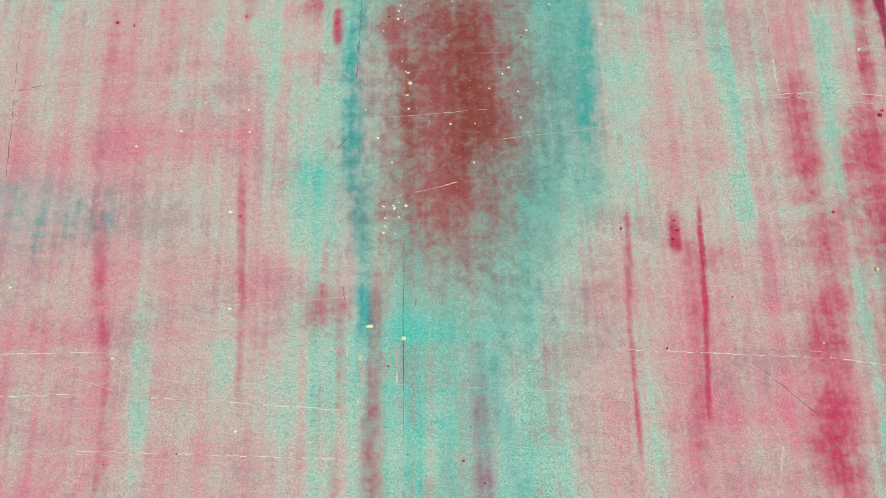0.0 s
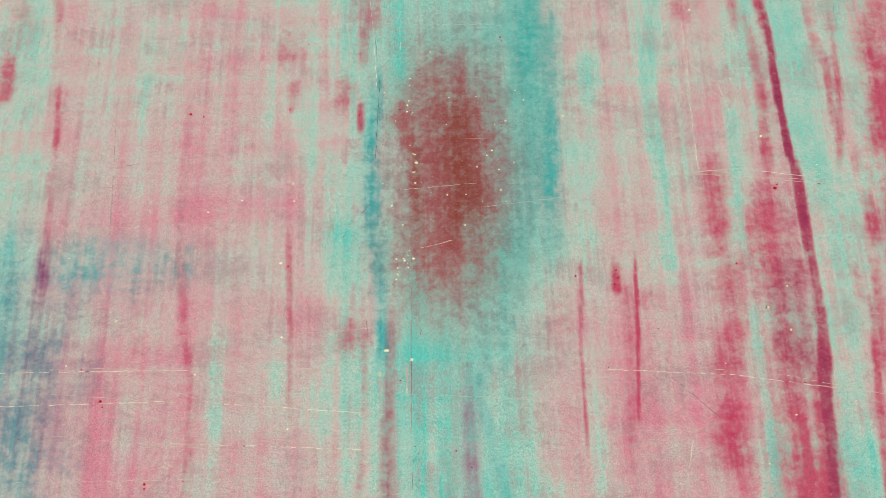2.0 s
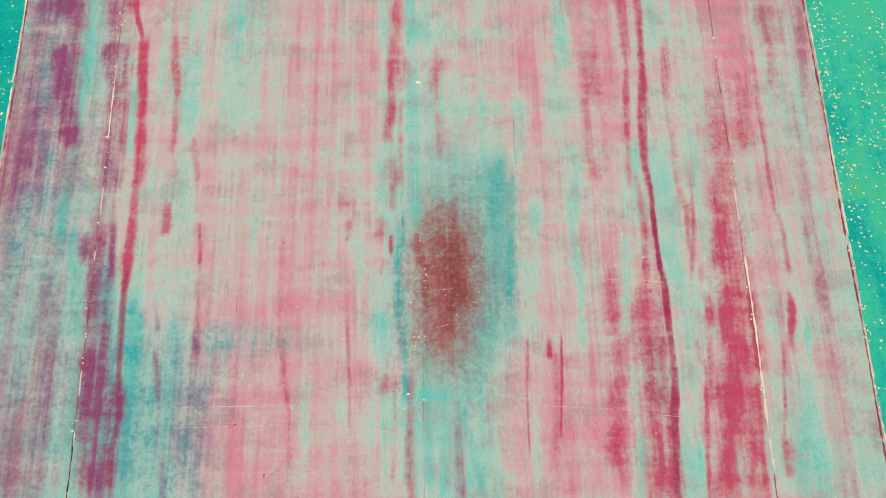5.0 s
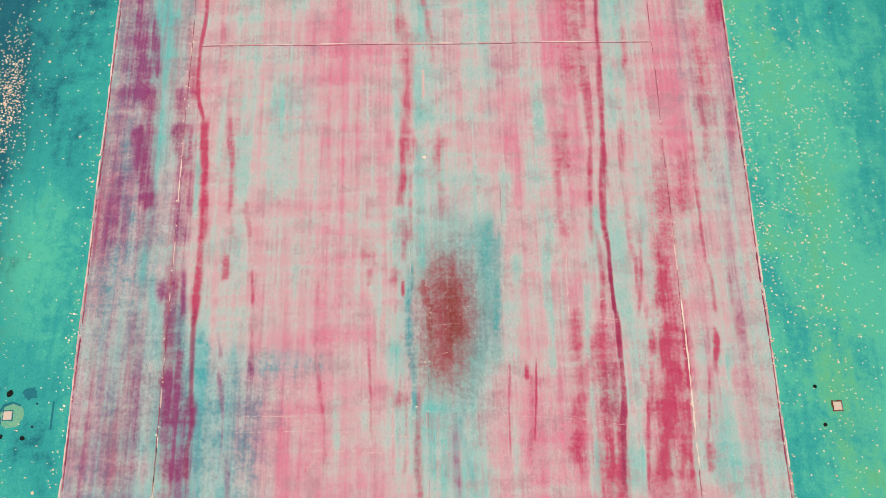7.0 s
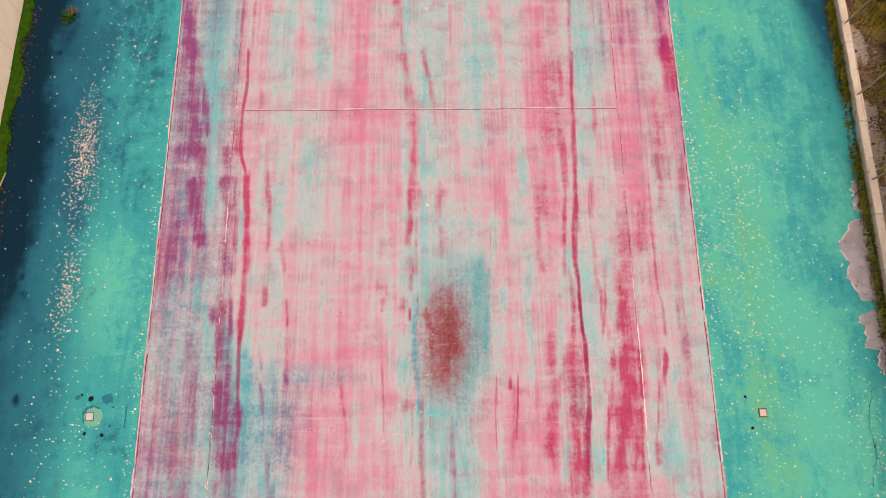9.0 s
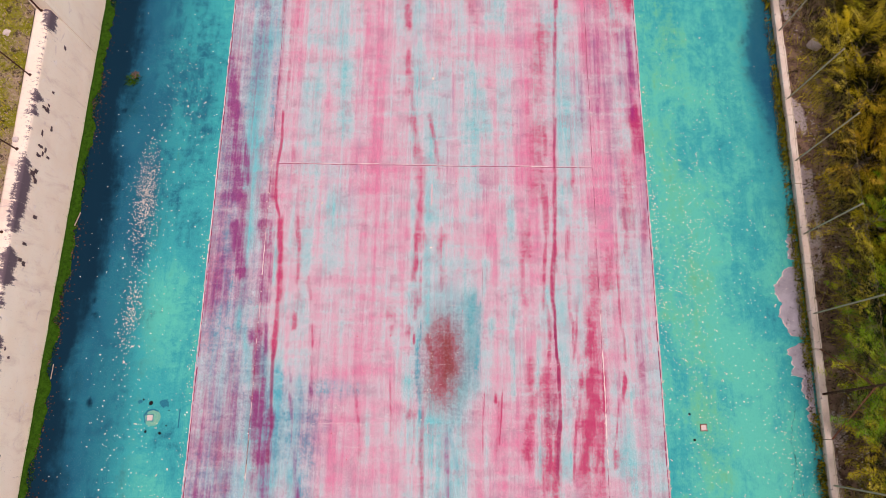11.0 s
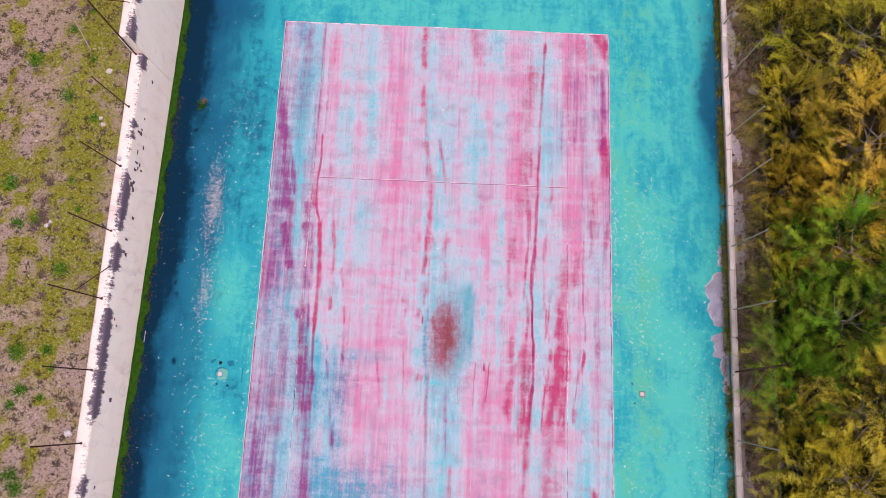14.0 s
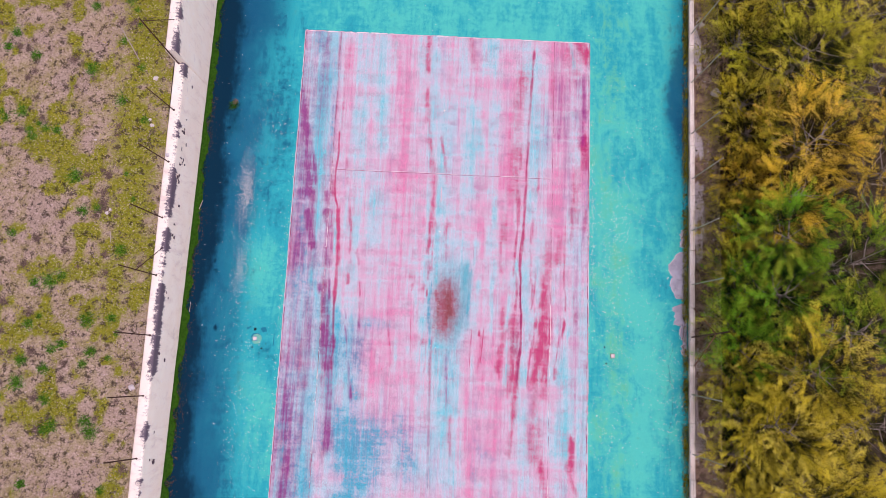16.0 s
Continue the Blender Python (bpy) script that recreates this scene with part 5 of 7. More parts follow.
# ---------- bare patches where the paint has peeled ----------
def bare_patch(blobs, seed, label):
    """Concrete laid bare along the kerb, with a crumbling rim of paint."""
    y0, y1 = min(b[1] - b[3] for b in blobs) - 0.1, max(b[1] + b[3] for b in blobs) + 0.1
    ys = np.arange(y0, y1, 0.02)
    edge = np.full_like(ys, 9.3)
    for bx, by, rx, ry in blobs:
        h = np.clip(1 - ((ys - by) / ry) ** 2, 0, 1)
        edge = np.minimum(edge, np.where(h > 0, bx + rx - 2 * rx * h ** 0.35, 9.3))
    edge = edge + 0.34 * (fbm(ys * 5, ys * 0 + seed, seed, 5) - 0.5) + 0.12 * (fbm(ys * 19, ys * 0, seed + 3, 3) - 0.5)
    verts, faces, rim, rim_faces = [], [], [], []
    out = kerb_edge(ys) + 0.02
    for k, y in enumerate(ys):
        e = min(edge[k], out[k])
        for j in range(9):
            verts.append((e + (out[k] - e) * j / 8, y, 0.0045))
        w = 0.004 + 0.018 * (noise.noise((y * 9, seed, 0)) * 0.5 + 0.5)
        rim += [(e - w, y, 0.006), (e + 0.012, y, 0.008)]
    for k in range(len(ys) - 1):
        for j in range(8):
            i = k * 9 + j
            faces.append((i, i + 1, i + 10, i + 9))
        if edge[k] < out[k] - 0.03 and noise.noise((ys[k] * 6, seed, 3)) > -0.05:
            rim_faces.append((2 * k, 2 * k + 1, 2 * k + 3, 2 * k + 2))
    ob = mesh_object("bare_patch", verts, faces, M_BARE)
    tagged(ob, label, "bare concrete", kind="structure")
    mesh_object("flaked_rim", rim, rim_faces, M_RIM, ob, "cream flaking paint rim")


bare_patch([(8.98, 4.35, 0.14, 0.35), (8.75, 3.3, 0.24, 0.55), (8.72, 2.55, 0.26, 0.45)], 4, "grey-mauve concrete laid bare where paint has flaked off")
bare_patch([(8.76, 1.55, 0.24, 0.42), (9.0, 0.9, 0.14, 0.5), (8.98, 0.4, 0.12, 0.35)], 7, "grey-mauve concrete laid bare where paint has flaked off")

# ---------- left wall ----------
BATTER = 0.16


def wall_along(name, y0, y1, top, width, label):
    """A limewashed concrete wall with a slightly battered face, rounded coping and mould under it."""
    ys = np.arange(y0, y1 + 0.001, 0.07)
    rows = []
    for k in range(22):
        rows.append(("face", k / 21))
    for k in range(1, 9):
        rows.append(("top", k / 8))
    rows.append(("back", 1.0))
    pts, stain = [], []
    for y in ys:
        h, x0 = top(y), left_face(y)
        rag = noise.noise((y * 0.9, 3.1, 0)) * 0.05
        blot = smooth(-0.25, 0.15, noise.noise((y * 0.9, 7.7, 0)) + 0.5 * noise.noise((y * 3.1, 2.2, 0)))
        reach = 0.10 + 0.42 * blot + 0.12 * noise.noise((y * 7, 1, 0))
        for kind, u in rows:
            bump = 0.010 * noise.noise((y * 1.7, u * 5, 9))
            if kind == "face":
                p = (x0 - BATTER * u + bump, y, h * u - 0.02 * smooth(0.97, 1.0, u))
                below = h * (1 - u)
                m = smooth(reach, reach * 0.3, below) * (0.55 + 0.75 * blot) if reach > 0.02 else 0.0
                g = smooth(0.16, 0.02, h * u) * 0.7
            elif kind == "top":
                p = (x0 - BATTER - width * u, y, h + 0.012 - 0.02 * abs(u - 0.5) + bump + 0.4 * rag * u)
                m = (0.28 + 0.50 * blot) * smooth(0.62, 0.20, u + 0.25 * noise.noise((y * 2.6, 5, 0))) + 0.10
                g = 0.0
            else:
                p, m, g = (x0 - BATTER - width - 0.02, y, -0.4), 0.0, 0.0
            pts.append(p)
            stain.append((m, 0, g, 1))
    n = len(rows)
    i = (np.arange(len(ys) - 1)[:, None] * n + np.arange(n - 1)[None]).ravel()
    quads = np.stack([i, i + n, i + n + 1, i + 1], -1)
    end = []
    ob = quads_object(name, np.array(pts), quads, M_WALL, flat=False)
    paint(ob, "stain", np.array(stain))
    for a in (0, (len(ys) - 1) * n):
        ring = [Vector(p) for p in pts[a:a + n]]
        ring.append(Vector((ring[0].x, ring[0].y, -0.4)))
        end.append(mesh_object("wall_end", ring, [tuple(range(len(ring)))], M_WALL, ob))
    return tagged(ob, label, "wall", kind="structure")


STEP_Y = 9.45
wall_along("wall_west", -18.0, STEP_Y, coping, 0.34, "cream limewashed retaining wall with black mould below its coping")
wall_along("wall_west_tall", STEP_Y + 0.005, 18.4, lambda y: 2.92 + 0.02 * (y - STEP_Y), 0.34, "taller stretch of cream limewashed wall with mould stains")


# old marks scraped on the face of the wall
def wall_mark(y, z, w, h, seed):
    rng = random.Random(seed)
    bm = bmesh.new()
    x = left_face(y) - BATTER * z / coping(y) + 0.012
    ring = []
    for k in range(14):
        a = k / 14 * math.tau
        r = rng.uniform(0.55, 1.1)
        ring.append(bm.verts.new((x, y + w * r * max(-0.8, min(0.8, math.cos(a))), z + h * r * max(-0.8, min(0.8, math.sin(a))))))
    bm.faces.new(ring)
    me = bpy.data.meshes.new("wall_mark")
    bm.to_mesh(me)
    bm.free()
    me.materials.append(M_MARK)
    return tagged(new("wall_mark", me), "dark flaked mark on the limewashed wall", "stain", group="marks on the wall", kind="structure")


M_MARK = varied("mark_on_wall", (0.05, 0.035, 0.045), (0.22, 0.15, 0.14), 0.9, 0, 40, False)
mark_rng = random.Random(12)
for k in range(26):
    y = mark_rng.uniform(5.9, 7.6) if k < 10 else mark_rng.uniform(3.2, 9.0) if k < 19 else mark_rng.uniform(-4.5, 3.2)
    wall_mark(y, coping(y) - mark_rng.uniform(0.34, 0.58) - (0.22 if k % 4 == 0 else 0), mark_rng.uniform(0.04, 0.12), mark_rng.uniform(0.05, 0.15), k)


# ---------- bank on the left, earth on the right ----------
def bank_z(X, Y):
    h = np.clip(1.76 + 0.035 * (Y - 2), 1.2, 2.4)
    z = h - 0.05 + 0.14 * smooth(-9.8, -12, X) + 0.22 * (fbm(X * 0.5, Y * 0.5, 61, 4) - 0.5) * smooth(-9.7, -10.6, X)
    return z + 0.05 * (fbm(X * 2.5, Y * 2.5, 62, 3) - 0.5)


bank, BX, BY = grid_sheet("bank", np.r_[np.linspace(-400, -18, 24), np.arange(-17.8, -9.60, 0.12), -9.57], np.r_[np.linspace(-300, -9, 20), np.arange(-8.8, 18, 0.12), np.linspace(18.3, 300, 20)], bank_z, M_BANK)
tagged(bank, "rough bank of dry grass and olive moss behind the wall", "ground", kind="structure")


def mossy(x, y):
    """Where the bank is green: scattered clumps, and a broad olive stretch along the wall."""
    clumps = smooth(0.46, 0.61, 0.50 * fbm(x * 0.55, y * 0.5, 81, 3) + 0.50 * fbm(x * 2.4, y * 2.1, 82, 5))
    stretch = np.exp(-((x + 10.6) / 0.95) ** 2) * smooth(0.16, 0.42, 0.6 * fbm(x * 0.9, y * 0.5, 83, 3) + 0.4 * fbm(x * 4, y * 4, 89, 3)) * smooth(-3, 5, y)
    return np.maximum(clumps, 0.95 * stretch)


def bare_soil(x, y):
    return smooth(0.46, 0.70, 0.5 * fbm(x * 0.6 + 7, y * 0.6, 84, 3) + 0.5 * fbm(x * 2.4, y * 2.4, 86, 4))


paint(bank, "stain", np.stack([mossy(BX, BY), bare_soil(BX, BY), 0 * BX, 0 * BX + 1], -1))


def earth_z(X, Y):
    return -0.03 - 0.18 * smooth(9.6, 11, X) + 0.16 * (fbm(X * 0.8, Y * 0.8, 71, 4) - 0.5) + 0.06 * (fbm(X * 4, Y * 4, 72, 3) - 0.5)


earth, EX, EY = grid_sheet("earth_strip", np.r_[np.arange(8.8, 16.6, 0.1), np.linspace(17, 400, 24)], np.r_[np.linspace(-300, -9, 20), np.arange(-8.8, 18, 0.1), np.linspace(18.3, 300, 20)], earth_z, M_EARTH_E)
edge_co = np.stack([np.maximum(EX, kerb_edge(EY) + 0.12), EY, earth_z(EX, EY)], -1)
earth.data.vertices.foreach_set("co", edge_co.astype(np.float32).ravel())
tagged(earth, "dark earth strewn with litter and pale lime outside the kerb", "ground", kind="structure")
pale = smooth(0.45, 0.56, fbm(EX * 2.4, EY * 1.0, 75, 4)) * smooth(10.0, 9.7, EX) * (0.6 + 0.4 * smooth(3, 7, EY))
# where tree shade is painted on: patches near the fence, solid under crowns
tree_shade = np.maximum(smooth(0.42, 0.62, fbm(EX * 1.1, EY * 0.7, 76, 4)) * smooth(10.2, 10.6, EX), smooth(10.6, 11.2, EX))
paint(earth, "stain", np.stack([pale, tree_shade, 0 * EX, 0 * EX + 1], -1))

# ---------- kerb on the right ----------
kerb = empty("kerb", (9.3, 0, 0))
tagged(kerb, "low weathered concrete kerb with lichen and open joints", "kerb", kind="structure")
kerb_rng = random.Random(5)
ky = -18.0
while ky < 18:
    length = kerb_rng.uniform(1.85, 2.1)
    bm = bmesh.new()
    box(bm, 0, 0.185, 0.006, length - 0.006, -0.35, 0.17 + kerb_rng.uniform(-0.015, 0.015), 0.018)
    bmesh.ops.subdivide_edges(bm, edges=[e for e in bm.edges if e.calc_length() > 0.6], cuts=7)
    for v in bm.verts:
        v.co.x += 0.012 * noise.noise((v.co.x * 5, (v.co.y + ky) * 3, 4))
        v.co.z += 0.012 * noise.noise((v.co.x * 7, (v.co.y + ky) * 4, 8))
    ob = part("kerb_stone", bm, M_KERB, kerb)
    ob.location = (kerb_edge(ky) - 9.22 + kerb_rng.uniform(-0.008, 0.008), ky, 0)
    ob.rotation_euler = (0, 0, -math.atan(0.016))
    ky += length

# ---------- fence posts on the left wall ----------
def rusted_post(y, height, brace=None, thick=0.017, tip=True):
    """A rusted angle-iron post on the coping, with a pale tip and sometimes a brace."""
    z = coping(y) if y < STEP_Y else 2.92
    x = left_face(y) - BATTER - 0.19
    post = empty("fence_post", (x, y, z))
    tagged(post, "rusty angle-iron fence post on the wall's coping" if not brace else "rusty angle-iron fence post with a brace, on the wall's coping", "fence post", group="fence posts on the wall")
    rng = random.Random(int(y * 100) + 900)
    lean = Vector((rng.uniform(-0.28, -0.12), rng.uniform(0.0, 0.14), 0))
    bm = bmesh.new()
    w, t = thick * 2, 0.008
    box(bm, -w / 2, w / 2, -w / 2, -w / 2 + t, -0.05, height)
    box(bm, -w / 2, -w / 2 + t, -w / 2 + t, w / 2, -0.05, height)
    for v in bm.verts:
        v.co += lean * max(0.0, v.co.z / height)
    part("shaft", bm, M_RUST, post)
    if tip:
        bm = bmesh.new()
        bmesh.ops.create_icosphere(bm, subdivisions=2, radius=0.02, matrix=Matrix.Translation(Vector((-0.005, -0.01, height + 0.005)) + lean) @ Matrix.Diagonal((1, 1, 0.7, 1)))
        part("cap", bm, M_STICK, post, "pale cap")
    bm = bmesh.new()
    bmesh.ops.create_cone(bm, cap_ends=True, segments=10, radius1=0.04, radius2=0.028, depth=0.03, matrix=Matrix.Translation((0, 0, 0.02)))
    part("footing", bm, M_RUST, post, "rust-stained mortar footing")
    if brace:
        bm = bmesh.new()
        rod(bm, lean * brace[0] + Vector((0, 0, height * brace[0])), brace[1], 0.013, 0.013, 6)
        part("brace", bm, M_RUST, post)
    return post


for y, h, b in ((7.72, 1.95, None), (5.88, 1.95, None), (3.93, 2.0, None), (1.97, 2.45, (0.55, (0.12, 0.95, 0.02))), (-0.03, 2.0, None), (-2.0, 2.0, None), (-4.0, 2.0, None), (-6.0, 2.0, None)):
    rusted_post(y, h, b)
rusted_post(9.40, 3.0, (0.93, (0.10, 1.1, 1.05)), 0.026)
rusted_post(12.3, 1.9)

# ---------- chain-link fence on the right ----------
FENCE_TOP = 2.72


def fence_x(y):
    return kerb_edge(y) + 0.155


fence = empty("chain_link_fence", (fence_x(3), 3, 0.15))
tagged(fence, "grey steel chain-link fence standing on the kerb", "fence")
POST_YS = (-7.4, -5.4, -3.3, -1.26, 2.65, 4.65, 6.6, 8.37, 10.41, 12.4, 14.4)
fence_rng = random.Random(21)
for y in POST_YS:
    bm = bmesh.new()
    lean = (fence_rng.uniform(-0.05, 0.06), fence_rng.uniform(-0.10, 0.05))
    h = FENCE_TOP + fence_rng.uniform(-0.12, 0.12)
    rod(bm, (0, 0, -0.1), (lean[0], lean[1], h - 0.15), 0.019, 0.019, 10)
    ob = part("post", bm, M_GALV, fence)
    ob.location = (fence_x(y) - fence.location.x, y - fence.location.y, 0)
    bm = bmesh.new()
    bmesh.ops.create_icosphere(bm, subdivisions=2, radius=0.024, matrix=Matrix.Translation((lean[0], lean[1], h - 0.15)))
    part("post_cap", bm, M_GALV, ob)
for zz, name in ((FENCE_TOP - 0.1, "top_wire"), (1.55, "middle_wire"), (0.30, "bottom_wire")):
    verts, faces = [], []
    run_ys = np.arange(-8.0, 15.0, 0.4)
    for k, y in enumerate(run_ys):
        for a in range(5):
            verts.append((fence_x(y) - fence.location.x + 0.003 * math.cos(a * math.tau / 5), y - fence.location.y, zz - 0.15 + 0.03 * math.sin(y * 1.7 + zz) + 0.003 * math.sin(a * math.tau / 5)))
            if k:
                i, j = 5 * k, 5 * (k - 1)
                faces.append((j + a, j + (a + 1) % 5, i + (a + 1) % 5, i + a))
    mesh_object(name, verts, faces, M_WIRE, fence)


def mesh_panel(y0, y1, z0, z1, seed):
    """Diamond wire netting between two posts: every wire is a thin bar."""
    pitch, r = 0.085, 0.0010
    verts, faces = [], []
    rng = random.Random(seed)

    def bar(ya, za, yb, zb, off):
        d = Vector((0, yb - ya, zb - za))
        if d.length < 0.03:
            return
        d.normalize()
        n1, n2 = Vector((1, 0, 0)) * r, Vector((0, -d.z, d.y)) * r
        base = len(verts)
        for yy, z_ in ((ya, za), (yb, zb)):
            sag = 0.05 * math.sin((yy - y0) / (y1 - y0) * math.pi) * math.sin((z_ - z0) / (z1 - z0) * math.pi)
            c = Vector((fence_x(yy) - fence.location.x + off + sag, yy - fence.location.y, z_ - 0.15))
            verts.extend([tuple(c + n1), tuple(c - n1 + n2), tuple(c - n1 - n2)])
        for k in range(3):
            faces.append((base + k, base + (k + 1) % 3, base + 3 + (k + 1) % 3, base + 3 + k))

    for sign in (1, -1):
        c = (y0 - (z1 - z0)) if sign > 0 else y0
        stop = y1 if sign > 0 else y1 + (z1 - z0)
        while c < stop:
            # the wire y = c + sign * (z - z0), cut to the panel
            za, zb = z0, z1
            if sign > 0:
                za, zb = max(za, z0 + (y0 - c)), min(zb, z0 + (y1 - c))
            else:
                za, zb = max(za, z0 + (c - y1)), min(zb, z0 + (c - y0))
            if zb > za:
                steps = 4
                for k in range(steps):
                    a, b = za + (zb - za) * k / steps, za + (zb - za) * (k + 1) / steps
                    bar(c + sign * (a - z0), a, c + sign * (b - z0), b, 0.004 * sign)
            c += pitch * 1.41
    return mesh_object("netting", verts, faces, M_WIRE, fence)


for a, b in zip(POST_YS, POST_YS[1:]):
    if b - a < 3:
        mesh_panel(a, b, 0.30, FENCE_TOP - 0.1, int(a * 10))
    else:
        mesh_panel(a, (a + b) / 2 - 0.2, 0.30, FENCE_TOP - 0.1, 3)
        mesh_panel((a + b) / 2 - 0.2, b, 0.30, FENCE_TOP - 0.1, 4)

# a fallen-in rusty post with two braces between the steel ones
broken = empty("broken_fence_post", (fence_x(0.75), 0.75, 0.15))
tagged(broken, "rust-red broken fence post with two crossed braces", "fence post")
bm = bmesh.new()
rod(bm, (0, 0, 0), (0.18, 0.08, 2.7), 0.028, 0.026, 8)
part("shaft", bm, M_RUST, broken)
for dy in (1.05, -1.0):
    bm = bmesh.new()
    rod(bm, (0.08, dy, 0.0), (0.16, 0.05, 1.75), 0.020, 0.018, 6)
    part("brace", bm, M_RUST2, broken)

# ---------- net post sockets ----------
def net_socket(x, y, holes, label, crescent, rust):
    """A square mortar-filled socket in a ragged rusty rim, with empty bolt holes round it."""
    ob = empty("net_post_socket", (x, y, 0.006))
    tagged(ob, label, "post socket")
    rag = random.Random(int(x * 10))

    def ragged_disc(name, r, z0, z1, material, text, square=False, centre=(0.0, 0.0)):
        bm = bmesh.new()
        rings = []
        for z, k in ((z0, 1.0), (z1, 0.92)):
            ring = []
            for i in range(24):
                t = i / 24 * math.tau
                q = r / max(abs(math.cos(t)), abs(math.sin(t))) if square else r
                q *= k * (1 + 0.16 * noise.noise((math.cos(t) * 2.1, math.sin(t) * 2.1, r * 40 + x)))
                ring.append(bm.verts.new((centre[0] + q * math.cos(t), centre[1] + q * math.sin(t), z)))
            rings.append(ring)
        for i in range(24):
            j = (i + 1) % 24
            bm.faces.new((rings[0][i], rings[0][j], rings[1][j], rings[1][i]))
        bm.faces.new(rings[1])
        return part(name, bm, material, ob, text)

    if crescent:
        ragged_disc("bare_ring", 0.185, -0.003, 0.000, M_DAMP, "dark ring of bared filler", centre=(0.03, 0.02))
        ragged_disc("bare_apron", 0.180, -0.002, 0.002, M_APRON, "pale green bared concrete round the socket", centre=(0.055, -0.005))
    ragged_disc("rim", 0.082, -0.001, 0.008, rust, "ragged stained rim", True)
    ragged_disc("fill", 0.066, 0.002, 0.013, M_RIM, "white mortar fill", True)
    for hx, hy, r in holes:
        bm = bmesh.new()
        bmesh.ops.create_cone(bm, cap_ends=True, segments=14, radius1=r * 1.15, radius2=r, depth=0.010, matrix=Matrix.Translation((hx, hy, 0.002)))
        for v in bm.verts:
            v.co.x += 0.4 * r * noise.noise((v.co.x * 30 + hx * 9, v.co.y * 30, 2))
            v.co.y += 0.4 * r * noise.noise((v.co.x * 30 + hx * 9, v.co.y * 30, 7))
        part("bolt_hole", bm, M_BLACK, ob, "black empty bolt hole")
    return ob


net_socket(6.38, -0.03, ((-0.30, 0.30, 0.024), (-0.23, -0.28, 0.026)), "square white socket of a removed net post with two bolt holes", False, M_RUST2)
net_socket(-6.42, 0.05, ((-0.02, 0.33, 0.046), (-0.20, 0.41, 0.022), (-0.07, -0.31, 0.028), (0.26, -0.34, 0.032), (0.39, -0.17, 0.014), (0.42, 0.17, 0.012)), "square white socket of a removed net post among bolt holes", True, M_DAMP)
groove = empty("anchor_groove", (-5.75, 0.05, 0.004))
tagged(groove, "dark narrow groove cut in the floor beside the socket", "groove")
bm = bmesh.new()
box(bm, -0.014, 0.014, -0.22, 0.20, -0.003, 0.005, 0.002)
part("slot", bm, M_DAMP, groove)
damp = random.Random(4)
for dx, dy, r in ((0.30, 0.33, 0.12), (-0.27, 0.36, 0.06)):
    bm = bmesh.new()
    ring = [bm.verts.new((r * damp.uniform(0.6, 1.15) * math.cos(k / 18 * math.tau), r * damp.uniform(0.6, 1.1) * math.sin(k / 18 * math.tau), 0)) for k in range(18)]
    bm.faces.new(ring)
    me = bpy.data.meshes.new("damp_stain")
    bm.to_mesh(me)
    bm.free()
    me.materials.append(M_DAMP)
    ob = tagged(new("damp_stain", me), "dark blue damp stain beside the rusted socket", "stain", kind="structure")
    ob.location = (-6.42 + dx, 0.05 + dy, 0.0045)


# ---------- scattered small stuff ----------
def flakes(name, centres, sizes, material, label, category, seed, lift=0.006):
    """Small uneven chips lying on the floor, six corners and a raised middle each."""
    rng = np.random.default_rng(seed)
    n = len(centres)
    a = np.linspace(0, math.tau, 7)[:-1][None] + rng.uniform(0, 6.3, (n, 1))
    r = sizes[:, None] * rng.uniform(0.55, 1.15, (n, 6))
    stretch = rng.uniform(0.6, 1.0, (n, 1))
    ring = np.stack([centres[:, :1] + r * np.cos(a), centres[:, 1:2] + r * np.sin(a) * stretch, lift + rng.uniform(0.0, 0.35, (n, 6)) * sizes[:, None]], -1)
    mid = np.stack([centres[:, 0], centres[:, 1], np.ravel(lift) + sizes * 0.55], -1)[:, None]
    pts = np.concatenate([ring, mid], 1).reshape(-1, 3)
    base = (np.arange(n) * 7)[:, None]
    k = np.arange(6)
    tri = np.stack([base + k[None], base + ((k + 1) % 6)[None], np.broadcast_to(base + 6, (n, 6))], -1).reshape(-1, 3)
    ob = quads_object(name, pts, tri, material)
    return tagged(ob, label, category, kind="stuff")


rng = np.random.default_rng(8)
spots = []
for cx, cy, sx, sy, n in ((-7.20, 5.5, 0.15, 0.7, 720), (-7.18, 2.5, 0.11, 0.55, 300), (-7.1, 3.4, 0.35, 1.6, 160), (-6.4, 8.2, 0.4, 1.0, 90), (-6.9, 6.5, 0.6, 2.5, 170), (-6.8, -1.5, 0.5, 1.6, 240), (-6.4, -3.6, 0.4, 1.0, 160), (-8.1, 1.5, 0.5, 4.0, 60),
                           (6.2, 3.6, 0.35, 2.2, 520), (6.9, 4.2, 0.5, 2.2, 360), (7.9, 3.0, 0.5, 3.0, 150), (5.62, 5.2, 0.06, 2.4, 240), (8.5, -1.6, 0.4, 1.4, 320), (6.2, -2.4, 0.4, 1.6, 170), (7.5, -1.5, 0.9, 2.2, 160), (7.1, 8.0, 0.8, 1.6, 90),
                           (-5.60, 1.0, 0.07, 3.6, 170), (5.50, 0.0, 0.03, 3.0, 110), (0.0, 14.0, 4.5, 1.2, 60)):
    spots.append(np.stack([rng.normal(cx, sx, n), rng.normal(cy, sy, n)], -1))
spots = np.concatenate(spots)
spots = spots[(spots[:, 0] > -8.9) & (spots[:, 0] < 9.0) & ((np.abs(spots[:, 0]) > 5.46) | (spots[:, 1] > 11.95))]
